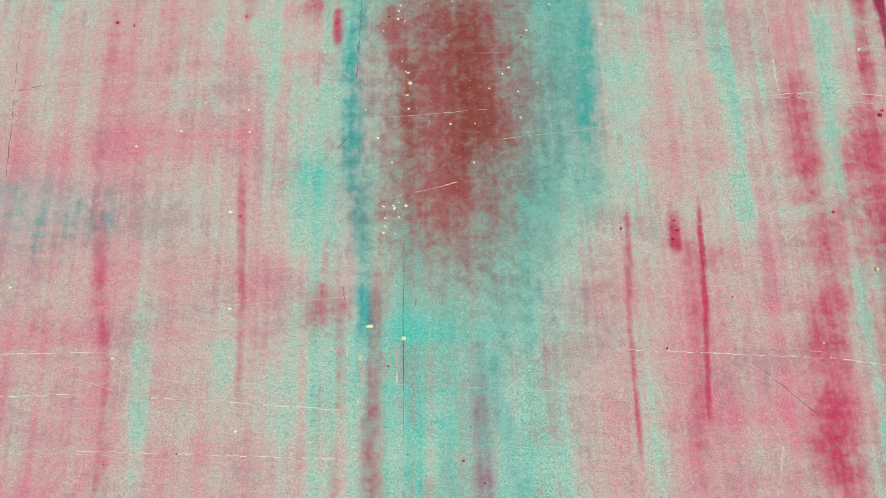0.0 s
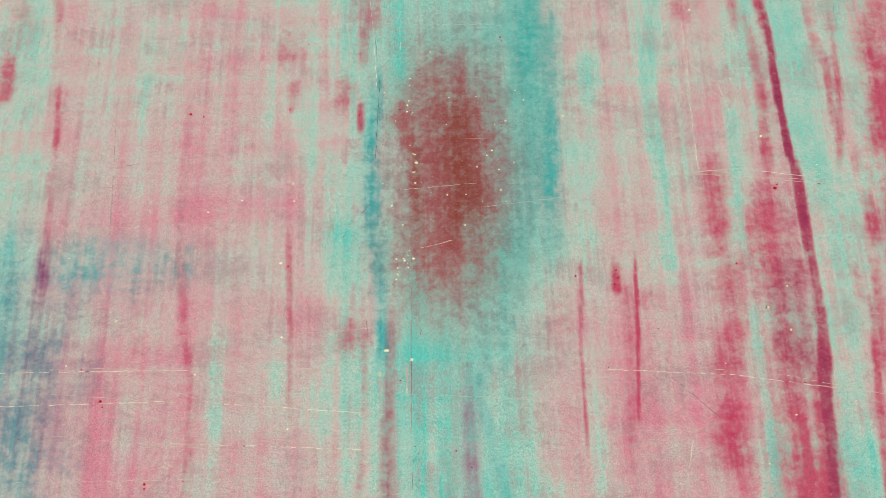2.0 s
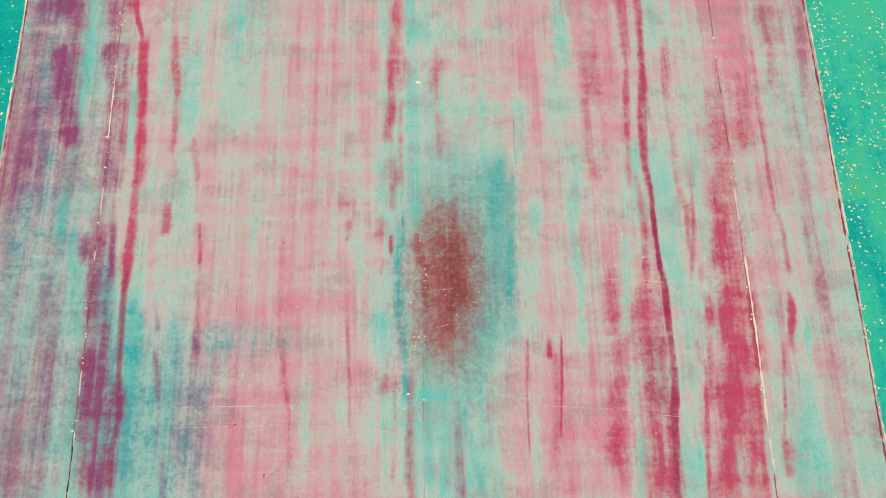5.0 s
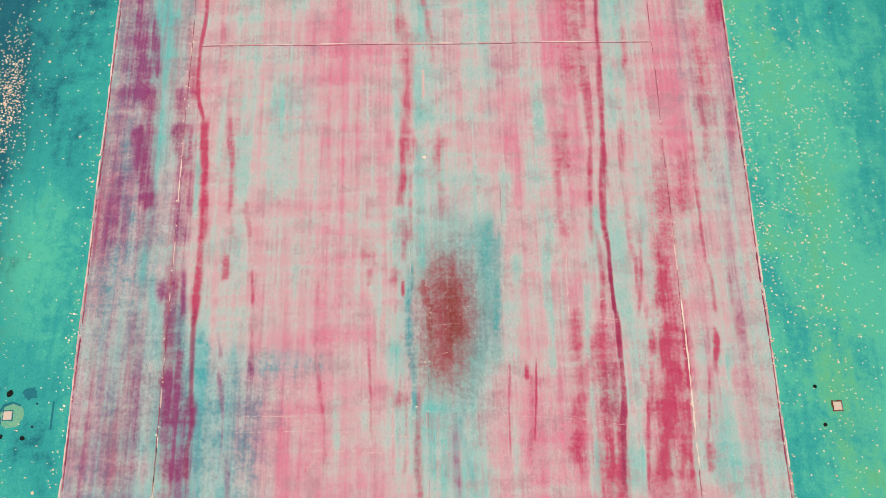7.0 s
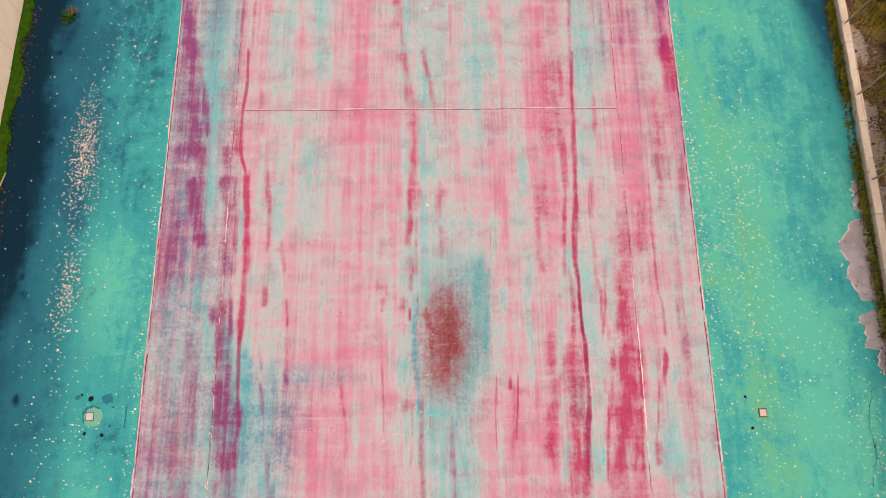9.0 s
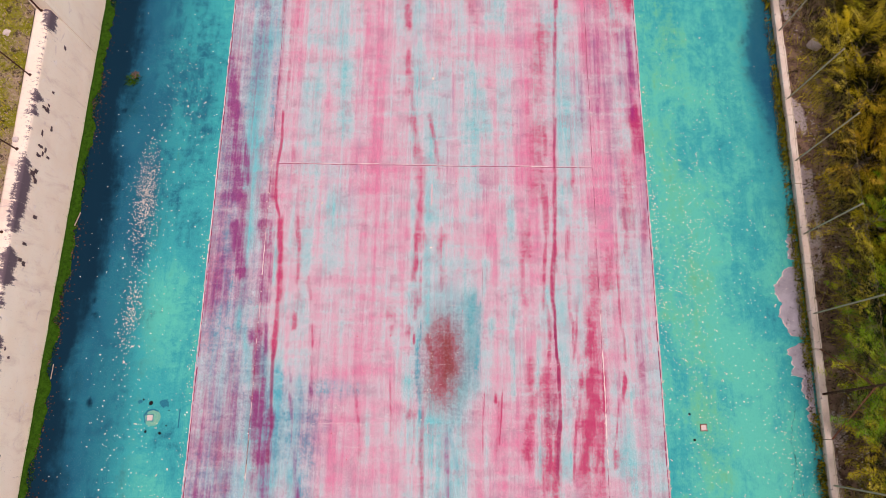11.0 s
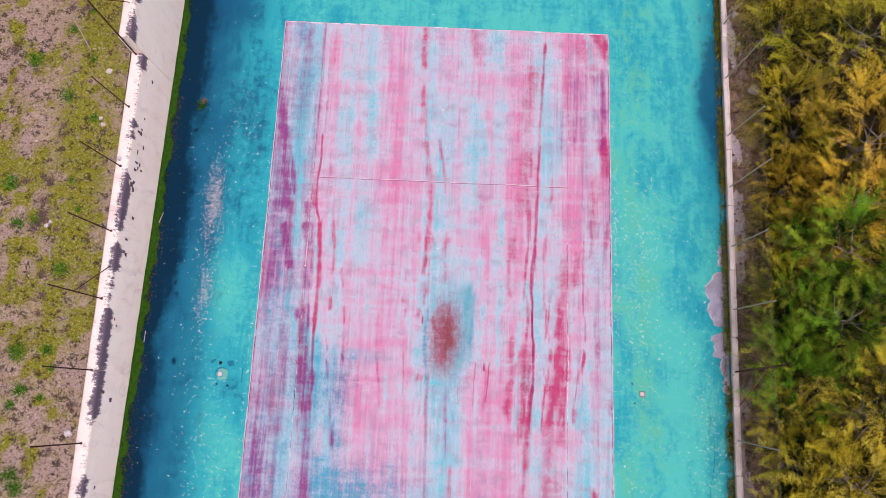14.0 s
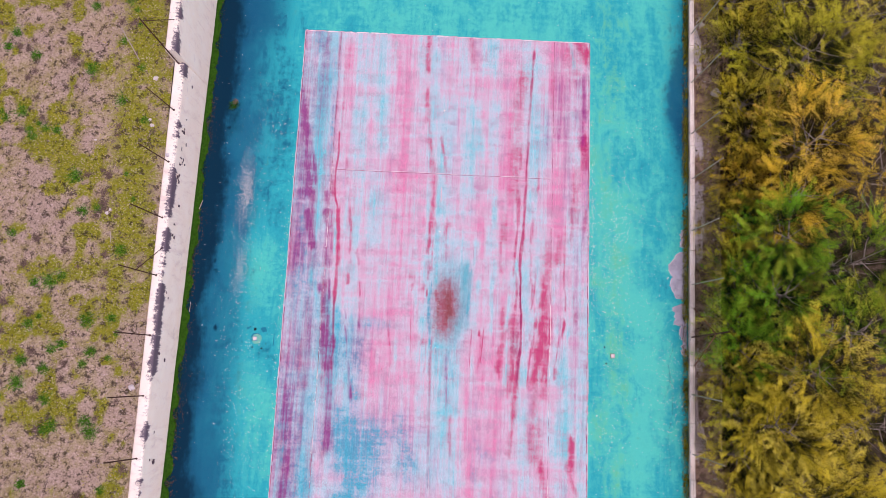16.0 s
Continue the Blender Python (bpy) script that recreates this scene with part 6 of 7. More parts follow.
flakes("blossom_litter", spots, rng.uniform(0.008, 0.020, len(spots)) * np.where(rng.random(len(spots)) < 0.08, 1.5, 1.0), M_FLECK, "pale fallen blossom and chips strewn on the surround", "litter", 8)
on_court = [np.stack([rng.normal(x, 0.025, n), rng.uniform(-5.5, 8.5, n)], -1) for x, n in ((-4.115, 90), (4.115, 90), (5.47, 60), (-5.47, 60))]
on_court.append(np.stack([rng.uniform(-5.4, 5.4, 150), rng.uniform(-5.5, 11.5, 150)], -1))
on_court.append(np.stack([rng.normal(0.0, 0.02, 8), rng.normal(0.72, 0.08, 8)], -1))
on_court.append(np.stack([rng.normal(0.03, 0.015, 10), rng.normal(1.9, 0.2, 10)], -1))
on_court.append(np.stack([rng.uniform(-0.2, 1.0, 22), rng.uniform(0.9, 2.2, 22)], -1))
on_court = np.concatenate(on_court)
flakes("court_chips", on_court, np.where(np.arange(len(on_court)) < 180, 1.5, 1.0) * rng.uniform(0.004, 0.013, len(on_court)), M_FLECK, "pale chips and blossom lying on the court", "litter", 9, 0.010)
big = np.array([(-0.02, 8.88), (0.0, 4.22), (-2.76, 5.34), (0.06, 1.61), (0.07, 1.54), (0.05, 1.46), (0.06, 1.37), (0.67, 1.63), (0.63, 1.59), (0.72, 1.47), (0.44, 1.02), (-0.09, 0.76), (-0.08, 0.69), (-0.08, 0.64), (-0.09, 0.60), (-0.17, 0.07), (0.02, 0.00), (-0.22, -0.10), (2.82, 1.71), (1.25, 1.92), (2.77, -0.45), (-1.21, -0.48), (-0.87, -0.47), (-2.16, 0.33), (-1.33, 0.96), (-0.88, 1.24), (2.53, -0.78), (2.64, 2.22), (-0.09, 1.90), (-0.04, 1.03), (3.23, 1.46)])
flakes("bird_droppings", big, np.array([0.05, 0.045, 0.03, 0.012, 0.016, 0.014, 0.012, 0.012, 0.010, 0.011, 0.010, 0.012, 0.010, 0.014, 0.010, 0.022, 0.016, 0.014, 0.013, 0.013, 0.014, 0.008, 0.010, 0.012, 0.010, 0.010, 0.010, 0.009, 0.007, 0.009, 0.010]), M_FLECK, "white splashes of bird droppings on the court", "droppings", 10, 0.010)
red_bits = np.stack([rng.uniform(-5.0, 5.0, 120), rng.uniform(-5.0, 8.0, 120)], -1)
red_bits = np.concatenate([red_bits, np.array([(-1.73, 1.99), (-1.63, 1.97), (2.87, 1.27), (2.89, 1.30), (-2.22, -0.25), (-2.20, -0.29), (-1.85, -0.82), (-1.85, -0.85), (0.78, 2.64), (0.79, 2.61), (1.57, 0.64), (1.58, 0.58), (1.55, 0.53), (1.58, 0.49), (-0.38, 1.96), (-0.94, 2.02), (-2.38, -0.02), (1.26, 0.60)])])
flakes("red_paint_chips", red_bits, np.r_[rng.uniform(0.003, 0.010, 120), 0.016, 0.012, 0.020, 0.012, 0.016, 0.010, 0.014, 0.010, 0.012, 0.008, 0.010, 0.014, 0.012, 0.008, 0.010, 0.008, 0.010, 0.010], M_REDCHIP, "small bright red chips of paint on the court", "paint chips", 12, 0.008)
dark_bits = np.stack([rng.uniform(-5.4, 5.4, 240), rng.uniform(-5.5, 11.5, 240)], -1)
flakes("dark_grit", dark_bits, rng.uniform(0.003, 0.008, 240), M_BLACK, "dark specks of grit on the court", "grit", 11, 0.008)


def blades(name, roots, lengths, widths, leans, material, label, category, seed, kind="stuff"):
    """Many single grass blades: tapering bent strips, two faces each."""
    rng = np.random.default_rng(seed)
    n = len(roots)
    a = rng.uniform(0, math.tau, n)
    d = np.stack([np.cos(a), np.sin(a)], -1)
    side = np.stack([-d[:, 1], d[:, 0], 0 * a], -1) * widths[:, None] / 2
    out = np.concatenate([d * (leans * lengths)[:, None], (lengths * np.sqrt(np.clip(1 - leans ** 2, 0.02, 1)))[:, None]], -1)
    mid = roots + out * np.array([0.45, 0.45, 0.62])
    tip = roots + out
    pts = np.stack([roots - side, roots + side, mid + side * 0.7, mid - side * 0.7, tip + side * 0.12, tip - side * 0.12], 1).reshape(-1, 3)
    base = np.arange(n)[:, None] * 6
    quads = np.stack([base + np.array([[0, 1, 2, 3]]), base + np.array([[3, 2, 4, 5]])], 1).reshape(-1, 4)
    ob = quads_object(name, pts, quads, material)
    return tagged(ob, label, category, kind=kind)


def spread(n, x0, x1, y0, y1, seed, zfun, keep=None):
    rng = np.random.default_rng(seed)
    x, y = rng.uniform(x0, x1, n), rng.uniform(y0, y1, n)
    if keep is not None:
        ok = rng.random(n) < keep(x, y)
        x, y = x[ok], y[ok]
    return np.stack([x, y, zfun(x, y) - 0.01], -1)


rng = np.random.default_rng(17)
roots = spread(120000, -17, -9.6, -8, 17.5, 17, bank_z, lambda x, y: (0.08 + 0.92 * smooth(0.42, 0.58, fbm(x * 3.1, y * 2.9, 94, 3))) * (0.45 + 0.55 * smooth(0.4, 0.6, fbm(x * 1.4, y * 1.4, 81, 4))) * (1 - 0.75 * mossy(x, y)) * (1 - 0.6 * bare_soil(x, y)))
n = len(roots)
blades("dry_grass", roots, rng.uniform(0.04, 0.10, n), rng.uniform(0.010, 0.020, n), rng.uniform(0.4, 0.9, n), M_STRAW, "matted dry grass on the bank", "grass", 18)
roots = spread(110000, -17, -9.6, -8, 17.5, 19, bank_z, lambda x, y: mossy(x, y) * (0.15 + 0.85 * smooth(0.40, 0.56, fbm(x * 3.7, y * 3.3, 95, 3))))
n = len(roots)
blades("olive_grass", roots, rng.uniform(0.04, 0.11, n), rng.uniform(0.010, 0.022, n), rng.uniform(0.3, 0.9, n), M_OLIVEGRASS, "olive-green mossy grass in patches on the bank", "grass", 20)
roots = spread(90000, 9.5, 14, -8, 17, 23, earth_z, lambda x, y: 0.10 + 0.85 * smooth(9.6, 10.3, x) * smooth(0.42, 0.6, fbm(x * 1.1, y * 0.7, 76, 4)))
n = len(roots)
blades("verge_grass", roots, rng.uniform(0.08, 0.26, n), rng.uniform(0.010, 0.022, n), rng.uniform(0.4, 0.95, n), M_VERGE, "yellow-brown grass on the earth behind the kerb", "grass", 24)
roots = spread(26000, -0.20, 0.22, -9, 17, 26, lambda x, y: 0 * x)
ok = rng.random(len(roots)) < (0.16 + 0.9 * smooth(0.38, 0.56, fbm(roots[:, 1] * 1.6, roots[:, 1] * 0, 85, 4))) * np.where(np.abs(roots[:, 0]) < 0.12, 1, 0.3)
roots = roots[ok]
roots[:, 0] = roots[:, 0] * 0.85 + kerb_edge(roots[:, 1]) + 0.02
n = len(roots)
blades("kerb_weeds", roots, rng.uniform(0.04, 0.15, n), rng.uniform(0.012, 0.028, n), rng.uniform(0.3, 0.95, n), M_KERBWEED, "green and yellow weeds along the foot of the kerb", "weeds", 27)
roots = spread(26000, 0.0, 0.30, -9, 17.5, 28, lambda x, y: 0 * x)
roots[:, 0] = roots[:, 0] ** 1.3 * 1.3 * (0.75 + 0.5 * fbm(roots[:, 1] * 2, 0 * roots[:, 1], 87, 3)) + left_face(roots[:, 1]) - 0.02
n = len(roots)
blades("moss_strip", roots, rng.uniform(0.02, 0.07, n), rng.uniform(0.012, 0.026, n), rng.uniform(0.3, 0.95, n), M_MOSS, "dark green moss strip along the foot of the wall", "moss", 29)
moss_bed, _, _ = grid_sheet("moss_bed", np.linspace(0, 1, 7), np.arange(-9, 17.6, 0.08), lambda X, Y: 0.05 * np.sin(np.clip(X, 0, 1) * math.pi) + 0.006 + 0.02 * value_noise(X * 9, Y * 7, 5) * (X < 0.9), M_MOSS)
co = np.empty(len(moss_bed.data.vertices) * 3)
moss_bed.data.vertices.foreach_get("co", co)
co = co.reshape(-1, 3)
co[:, 0] = left_face(co[:, 1]) - 0.02 + co[:, 0] * (0.05 + 0.36 * fbm(co[:, 1] * 2.6, 0 * co[:, 1], 88, 5))
moss_bed.data.vertices.foreach_set("co", co.ravel())
tagged(moss_bed, "dark green cushion of moss along the foot of the wall", "moss", kind="stuff")


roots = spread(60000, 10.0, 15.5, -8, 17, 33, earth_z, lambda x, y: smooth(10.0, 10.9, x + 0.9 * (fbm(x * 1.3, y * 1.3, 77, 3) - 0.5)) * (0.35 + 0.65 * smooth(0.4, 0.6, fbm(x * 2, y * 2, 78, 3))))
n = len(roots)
blades("ground_cover", roots, rng.uniform(0.08, 0.30, n), rng.uniform(0.010, 0.024, n), rng.uniform(0.3, 0.9, n), M_COVER, "green undergrowth, its dark colour holding the shade of the trees", "undergrowth", 34)
spots = spread(9000, 9.42, 10.9, -8, 17, 35, earth_z, lambda x, y: 0.15 + 0.85 * smooth(0.42, 0.62, fbm(x * 3, y * 2, 79, 3)))
flakes("earth_litter", spots[:, :2], rng.uniform(0.008, 0.03, len(spots)) * np.where(rng.random(len(spots)) < 0.1, 1.8, 1.0), M_DEBRIS, "brown dead leaves and clods on the earth strip", "litter", 36, spots[:, 2:] + 0.02)
spots = spread(1300, 9.42, 10.25, -8, 17, 37, earth_z, lambda x, y: smooth(0.42, 0.56, fbm(x * 2.4, y * 1.0, 75, 4)) + 0.06)
flakes("lime_chips", spots[:, :2], rng.uniform(0.010, 0.034, len(spots)), M_STONE, "pale chips of lime and concrete beside the kerb", "rubble", 38, spots[:, 2:] + 0.02)
side = np.stack([np.abs(rng.normal(0.16, 0.14, 3600)), rng.uniform(-9, 17, 3600)], -1)
side = side[rng.random(len(side)) < 0.25 + 0.9 * smooth(0.42, 0.6, fbm(side[:, 1] * 0.8, 0 * side[:, 1], 92, 4))]
side[:, 0] += left_face(side[:, 1]) + 0.04
flakes("wall_foot_debris", side, rng.uniform(0.008, 0.028, len(side)), M_DEBRIS, "brown dead leaves gathered along the moss strip", "litter", 39, 0.02)
gut = np.stack([rng.normal(-0.07, 0.05, 1300), rng.uniform(-9, 17, 1300)], -1)
gut[:, 0] += kerb_edge(gut[:, 1])
flakes("kerb_debris", gut, rng.uniform(0.008, 0.026, len(gut)), M_DEBRIS, "brown dirt and dead leaves along the kerb", "litter", 40, 0.012)


# ---------- weeds that stand by themselves ----------
def weed(seed, r, material):
    rng = random.Random(seed)
    bm = bmesh.new()
    for k in range(110):
        a = rng.uniform(0, math.tau)
        l, up = r * rng.uniform(0.25, 0.75), rng.uniform(0.2, 0.9)
        d = Vector((math.cos(a), math.sin(a), 0))
        s = Vector((-d.y, d.x, 0)) * rng.uniform(0.005, 0.012)
        b = Vector((rng.gauss(0, 0.35), rng.gauss(0, 0.35), 0)) * r
        m = b + d * l * 0.55 + Vector((0, 0, l * up * 0.6))
        t = b + d * l + Vector((0, 0, l * up * 0.5))
        v = [bm.verts.new(p) for p in (b - s * 0.4, b + s * 0.4, m + s, m - s, t)]
        bm.faces.new(v[:4])
        bm.faces.new((v[3], v[2], v[4]))
    me = bpy.data.meshes.new("weed")
    bm.to_mesh(me)
    bm.free()
    me.materials.append(material)
    return new("weed", me)


weeds = [tagged(weed(s, 0.20 + 0.06 * (s % 3), M_WEED), "bright green weed growing in the dry bank", "weed", group="weeds on the bank") for s in range(4)]
TUFTS = [(-15.0, 10.19), (-14.26, 9.42), (-12.27, 8.99), (-13.3, 6.77), (-12.36, 11.29), (-12.11, 4.04), (-12.46, 5.21), (-15.22, 9.69), (-14.08, 6.53), (-13.56, -1.01), (-11.54, 0.36), (-10.81, 0.46), (-13.45, 0.18), (-12.79, -1.25), (-13.6, -1.73), (-12.27, -0.41), (-12.61, -0.6), (-11.3, -2.88), (-11.07, -3.22), (-13.07, -4.94), (-12.52, -3.19), (-11.32, -0.64), (-12.91, 1.61), (-13.38, 1.59), (-12.57, 1.81)]
for k, (x, y) in enumerate(TUFTS):
    m = pose(x, y, float(bank_z(np.array(x), np.array(y))), 0, 0, k * 47 % 360)
    if k < 4:
        weeds[k].matrix_basis = m
    else:
        copy_thing(weeds[k % 4], m)
extra = np.random.default_rng(91)
for k in range(400):
    x, y = float(extra.uniform(-16, -9.9)), float(extra.uniform(-6.5, 14))
    if extra.random() < 0.55 * float(mossy(np.array(x), np.array(y))) and k % 2 == 0:
        ob = copy_thing(weeds[k % 4], pose(x, y, float(bank_z(np.array(x), np.array(y))), 0, 0, k * 31 % 360))
        ob.scale = (0.6, 0.6, 0.6) if k % 3 else (0.85, 0.85, 0.85)
withered = tagged(weed(33, 0.15, M_DEADWEED), "withered grey-brown weed on the dry bank", "weed", group="withered weeds on the bank")
withered.matrix_basis = pose(-11.2, 2.6, float(bank_z(np.array(-11.2), np.array(2.6))))
for k in range(70):
    x, y = float(extra.uniform(-16, -9.9)), float(extra.uniform(-6.5, 14))
    copy_thing(withered, pose(x, y, float(bank_z(np.array(x), np.array(y))), 0, 0, k * 53 % 360)).scale = (0.7 + 0.5 * (k % 3) / 2,) * 3
court_weed = tagged(weed(31, 0.22, M_MOSS), "small green weed rooted in a crack of the surround", "weed")
court_weed.location = (-7.95, 8.70, 0.0)
dead_weed = tagged(weed(32, 0.13, M_DEADWEED), "withered grey-brown weed on the dirty surround", "weed")
dead_weed.location = (-7.92, 8.86, 0.0)


def stick(points, r, label):
    bm = bmesh.new()
    for k, (a, b) in enumerate(zip(points, points[1:])):
        rod(bm, a, b, r * (1 - 0.15 * k), r * (0.85 - 0.15 * k), 6)
    me = bpy.data.meshes.new("dead_branch")
    bm.to_mesh(me)
    bm.free()
    me.materials.append(M_STICK)
    return tagged(new("dead_branch", me), label, "branch")


def on_bank(x, y, up=0.03):
    return (x, y, float(bank_z(np.array(x), np.array(y))) + up)


stick([on_bank(-11.45, 10.55), on_bank(-11.05, 9.95), on_bank(-10.72, 9.42)], 0.022, "long bleached stick lying on the bank")
stick([on_bank(-11.1, 3.35), on_bank(-11.06, 3.0)], 0.018, "short bleached stick lying on the bank")
stick([(-8.86, 4.65, 0.03), (-8.75, 5.0, 0.05)], 0.014, "pale twig lying by the moss strip")
stick([(-8.83, 0.9, 0.03), (-8.82, 1.25, 0.03)], 0.012, "pale twig lying by the moss strip")


def stone(x, y, z, r, seed, label):
    bm = bmesh.new()
    bmesh.ops.create_icosphere(bm, subdivisions=3, radius=r)
    for v in bm.verts:
        v.co *= 1 + 0.45 * noise.noise(v.co / r * 1.4 + Vector((seed, 0, 0)))
        v.co.z *= 0.6
    me = bpy.data.meshes.new("stone")
    bm.to_mesh(me)
    bm.free()
    me.materials.append(M_STONE)
    ob = tagged(new("stone", me), label, "stone")
    ob.location = (x, y, z)
    return ob


stone(10.35, 10.1, -0.02, 0.17, 2, "pale round stone on the dark earth")
for k, (x, y, r) in enumerate(((-10.15, 8.85, 0.09), (-10.2, 7.35, 0.06), (-10.1, 7.15, 0.07), (-11.3, 4.0, 0.06), (-11.2, 4.12, 0.05), (-11.9, 6.5, 0.04))):
    stone(*on_bank(x, y, 0.0), r, 5 + k, "small pale stone on the grassy bank")
stone(-9.45, 6.1, coping(5.95) + 0.04, 0.075, 14, "loose white block on the coping")
stone(-9.90, -1.75, float(bank_z(np.array(-9.9), np.array(-1.75))) + 0.05, 0.10, 15, "loose white block at the back of the wall")
for k, (x, y, r) in enumerate(((10.4, 2.1, 0.05), (10.2, -0.2, 0.06), (9.95, 11.8, 0.07), (9.85, 12.9, 0.1))):
    stone(x, y, float(earth_z(np.array(x), np.array(y))) + 0.02, r, 25 + k, "small pale stone on the dark earth")


# ---------- trees on the right ----------
def tree(x, y, height, radius, material, label, seed, plumes=430, hang=0.0, kind="tree"):
    """A feathery evergreen: tapered trunk, rising limbs, and a crown of many small plumes of narrow leaves."""
    rng = np.random.default_rng(seed)
    z0 = float(earth_z(np.array(x), np.array(y)))
    root = empty(kind, (x, y, z0))
    tagged(root, label, kind, group=kind + "s behind the fence")
    bm = bmesh.new()
    spine = [Vector((0.25 * noise.noise((seed, k * 0.7, 0)), 0.25 * noise.noise((seed, 5, k * 0.7)), height * 0.88 * k / 6)) for k in range(7)]
    for k in range(6):
        rod(bm, spine[k], spine[k + 1], 0.11 * (1 - k / 7), 0.11 * (1 - (k + 1) / 7), 8)
    limbs = []
    count = 20
    for k in range(count):
        u = 0.22 + 0.78 * (k + rng.random()) / count
        start = spine[min(5, int(u * 6))].lerp(spine[min(6, int(u * 6) + 1)], u * 6 % 1)
        az = k * 2.4 + rng.uniform(-0.4, 0.4)
        reach = radius * (1.08 - 0.62 * u ** 1.6) * rng.uniform(0.65, 1.2)
        rise = reach * rng.uniform(0.25, 0.75) + 0.25 * u
        end = start + Vector((math.cos(az) * reach, math.sin(az) * reach, rise - hang))
        bend = start.lerp(end, 0.5) + Vector((rng.uniform(-0.08, 0.08), rng.uniform(-0.08, 0.08), -0.10 * reach))
        rod(bm, start, bend, 0.022, 0.013, 6)
        rod(bm, bend, end, 0.013, 0.004, 6)
        limbs.append((np.array(start), np.array(bend), np.array(end)))
    part("trunk", bm, M_BARK, root)

    # sprays gather in tufts along the outer half of each limb, with gaps between
    tufts = count * 3
    which = np.arange(tufts) % count
    s = np.repeat([1.0, 0.74, 0.48], count) + rng.normal(0, 0.05, tufts)
    S, B, E = (np.array([l[k] for l in limbs])[which] for k in range(3))
    spot = np.where(s[:, None] < 0.5, S + (B - S) * s[:, None] * 2, B + (E - B) * (s[:, None] - 0.5) * 2)
    spot = spot + rng.normal(0, 0.06, spot.shape) * radius
    aim = E - S
    aim /= np.linalg.norm(aim, axis=1, keepdims=True)
    # crown shading put into the colour: inner and lower tufts darker, outer ones lighter
    crown_light = np.clip(rng.normal(0.56, 0.24, tufts) + 1.30 * (s - 0.80) + 0.60 * (spot[:, 2] / height - 0.68), 0, 1)
    pick = rng.integers(0, tufts, plumes)
    s, on, d = s[pick], spot[pick] + rng.normal(0, 0.035, (plumes, 3)) * radius, aim[pick]
    d = d + rng.normal(0, 0.55, d.shape) * np.array([1, 1, 0.6]) + np.array([0, 0, 0.15])
    d /= np.linalg.norm(d, axis=1, keepdims=True)
    side = np.cross(d, np.array([0, 0, 1.0]) + rng.normal(0, 0.25, d.shape))
    side /= np.linalg.norm(side, axis=1, keepdims=True)
    up = np.cross(side, d)
    L = rng.uniform(0.55, 1.25, plumes) * (0.75 + 0.25 * radius / 1.7)
    T, K = 26, 3
    st = np.linspace(0.12, 1.0, T)[None, :, None]
    sgn = np.where(np.arange(T) % 2 == 0, 1.0, -1.0)[None, :, None]
    twig = L[:, None, None] * (0.15 - 0.10 * st) * rng.uniform(0.5, 1.5, (plumes, T, 1))
    stem = on[:, None] + d[:, None] * (L[:, None, None] * st) - up[:, None] * (0.22 * L[:, None, None] * st ** 2) * rng.uniform(0, 1.4, (plumes, 1, 1))
    tdir = d[:, None] * 0.85 + side[:, None] * sgn * 0.55 + up[:, None] * rng.uniform(-0.15, 0.35, (plumes, T, 1))
    tdir /= np.linalg.norm(tdir, axis=2, keepdims=True)
    kk = (np.arange(K) + 0.5)[None, None, :, None] / K
    root_pt = stem[:, :, None] + tdir[:, :, None] * twig[:, :, None] * kk
    bs = np.where(np.arange(K) % 2 == 0, 1.0, -1.0)[None, None, :, None]
    across = np.cross(tdir, np.broadcast_to(up[:, None], tdir.shape))
    across /= np.linalg.norm(across, axis=2, keepdims=True) + 1e-6
    bd = tdir[:, :, None] * 0.9 + across[:, :, None] * bs * 0.45 + rng.normal(0, 0.07, (plumes, T, K, 3))
    bd /= np.linalg.norm(bd, axis=3, keepdims=True)
    bl = rng.uniform(0.05, 0.10, (plumes, T, K, 1))
    bw = np.cross(bd, np.broadcast_to(up[:, None, None], bd.shape) + rng.normal(0, 0.35, bd.shape))
    bw /= np.linalg.norm(bw, axis=3, keepdims=True) + 1e-6
    bw = bw * rng.uniform(0.005, 0.009, (plumes, T, K, 1))
    pts = np.stack([root_pt, root_pt + bd * bl * 0.5 + bw, root_pt + bd * bl, root_pt + bd * bl * 0.5 - bw], 3).reshape(-1, 3)
    quads = np.arange(len(pts)).reshape(-1, 4)
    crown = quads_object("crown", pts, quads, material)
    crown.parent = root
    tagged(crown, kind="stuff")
    # each plume also brightens towards its tip, a painted highlight
    tone = np.clip(crown_light[pick] + rng.normal(0, 0.10, plumes), -0.2, 1)
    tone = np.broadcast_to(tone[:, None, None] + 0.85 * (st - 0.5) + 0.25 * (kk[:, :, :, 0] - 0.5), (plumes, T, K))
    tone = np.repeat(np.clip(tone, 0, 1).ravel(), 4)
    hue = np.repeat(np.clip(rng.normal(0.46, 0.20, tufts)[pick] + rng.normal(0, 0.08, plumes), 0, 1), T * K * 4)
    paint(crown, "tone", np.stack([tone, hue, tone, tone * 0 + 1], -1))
    # the stems of the plumes
    n = plumes
    a, b = on, on + d * L[:, None] * 0.95 - up * (0.15 * L[:, None])
    w = side * 0.004
    v = up * 0.004
    pts = np.stack([a - w, a + w, a + v, b - w * 0.4, b + w * 0.4, b + v * 0.4], 1).reshape(-1, 3)
    base = np.arange(n)[:, None] * 6
    quads = np.concatenate([base + np.array([[0, 1, 4, 3]]), base + np.array([[1, 2, 5, 4]]), base + np.array([[2, 0, 3, 5]])])
    twigs = quads_object("twigwork", pts, quads, M_TWIG)
    twigs.parent = root
    tagged(twigs, kind="stuff")
    return root


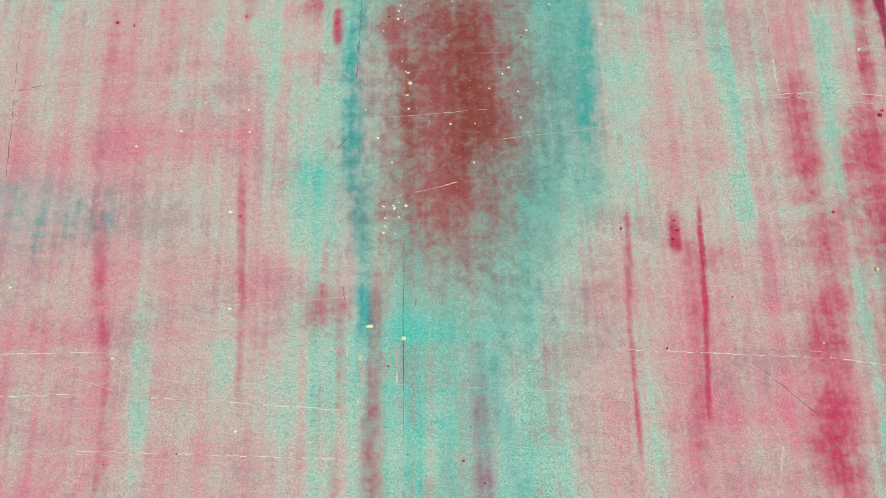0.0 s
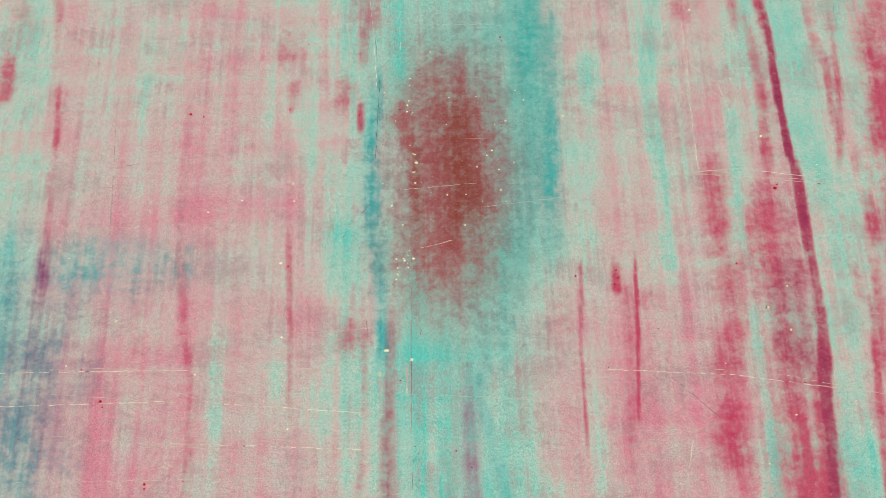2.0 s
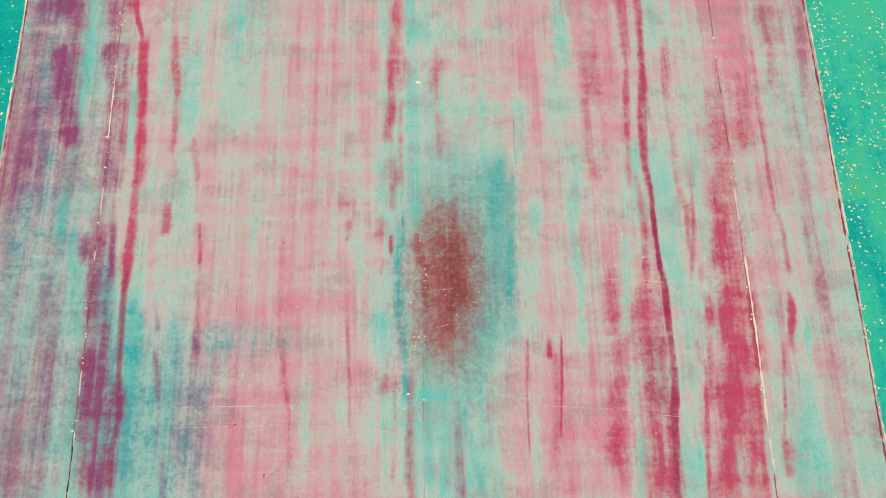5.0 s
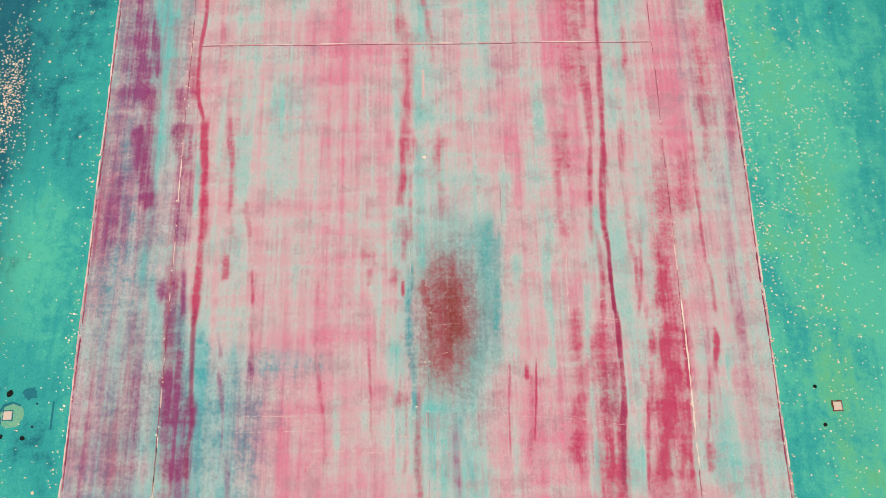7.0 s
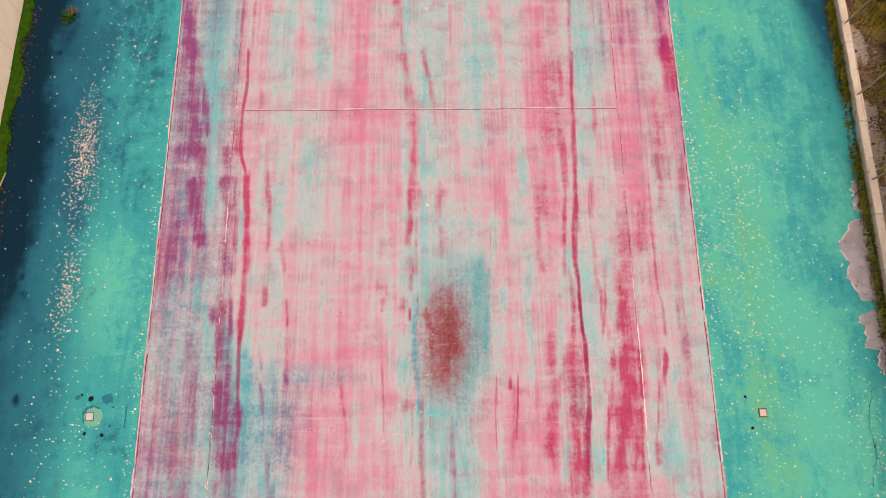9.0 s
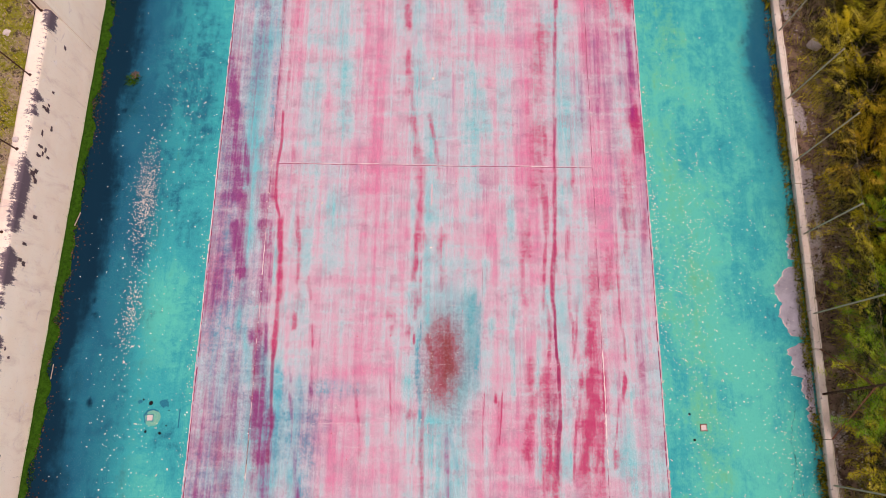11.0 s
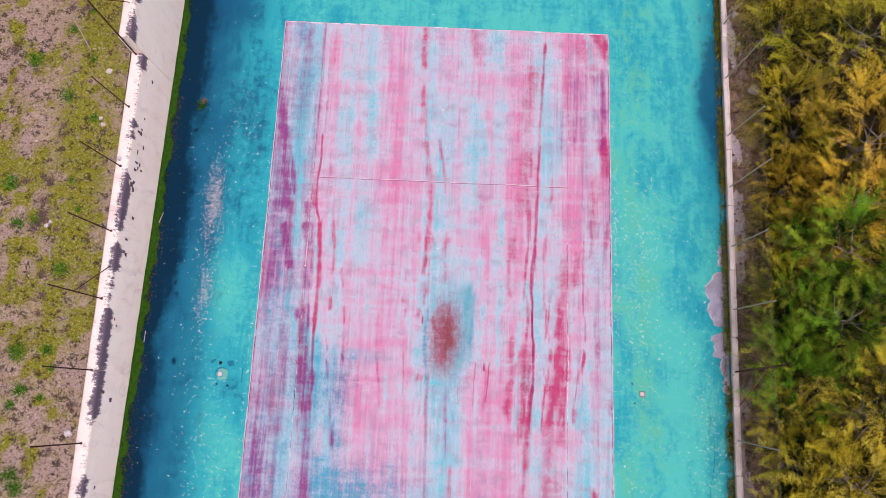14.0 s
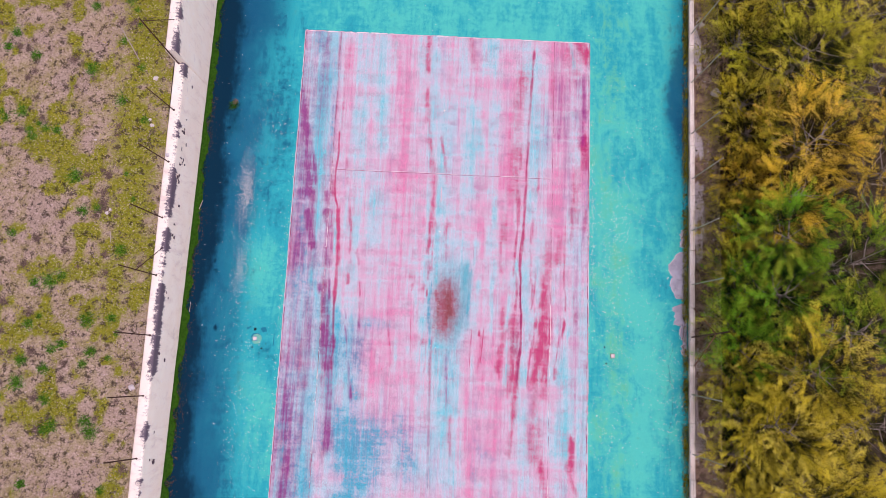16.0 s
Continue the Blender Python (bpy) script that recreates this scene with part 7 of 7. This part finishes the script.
GOLD = "feathery evergreen tree with golden-yellow foliage behind the fence"
LEAF = "feathery evergreen tree with deep green foliage behind the fence"
OLIVE = "feathery evergreen tree with olive-yellow foliage behind the fence"
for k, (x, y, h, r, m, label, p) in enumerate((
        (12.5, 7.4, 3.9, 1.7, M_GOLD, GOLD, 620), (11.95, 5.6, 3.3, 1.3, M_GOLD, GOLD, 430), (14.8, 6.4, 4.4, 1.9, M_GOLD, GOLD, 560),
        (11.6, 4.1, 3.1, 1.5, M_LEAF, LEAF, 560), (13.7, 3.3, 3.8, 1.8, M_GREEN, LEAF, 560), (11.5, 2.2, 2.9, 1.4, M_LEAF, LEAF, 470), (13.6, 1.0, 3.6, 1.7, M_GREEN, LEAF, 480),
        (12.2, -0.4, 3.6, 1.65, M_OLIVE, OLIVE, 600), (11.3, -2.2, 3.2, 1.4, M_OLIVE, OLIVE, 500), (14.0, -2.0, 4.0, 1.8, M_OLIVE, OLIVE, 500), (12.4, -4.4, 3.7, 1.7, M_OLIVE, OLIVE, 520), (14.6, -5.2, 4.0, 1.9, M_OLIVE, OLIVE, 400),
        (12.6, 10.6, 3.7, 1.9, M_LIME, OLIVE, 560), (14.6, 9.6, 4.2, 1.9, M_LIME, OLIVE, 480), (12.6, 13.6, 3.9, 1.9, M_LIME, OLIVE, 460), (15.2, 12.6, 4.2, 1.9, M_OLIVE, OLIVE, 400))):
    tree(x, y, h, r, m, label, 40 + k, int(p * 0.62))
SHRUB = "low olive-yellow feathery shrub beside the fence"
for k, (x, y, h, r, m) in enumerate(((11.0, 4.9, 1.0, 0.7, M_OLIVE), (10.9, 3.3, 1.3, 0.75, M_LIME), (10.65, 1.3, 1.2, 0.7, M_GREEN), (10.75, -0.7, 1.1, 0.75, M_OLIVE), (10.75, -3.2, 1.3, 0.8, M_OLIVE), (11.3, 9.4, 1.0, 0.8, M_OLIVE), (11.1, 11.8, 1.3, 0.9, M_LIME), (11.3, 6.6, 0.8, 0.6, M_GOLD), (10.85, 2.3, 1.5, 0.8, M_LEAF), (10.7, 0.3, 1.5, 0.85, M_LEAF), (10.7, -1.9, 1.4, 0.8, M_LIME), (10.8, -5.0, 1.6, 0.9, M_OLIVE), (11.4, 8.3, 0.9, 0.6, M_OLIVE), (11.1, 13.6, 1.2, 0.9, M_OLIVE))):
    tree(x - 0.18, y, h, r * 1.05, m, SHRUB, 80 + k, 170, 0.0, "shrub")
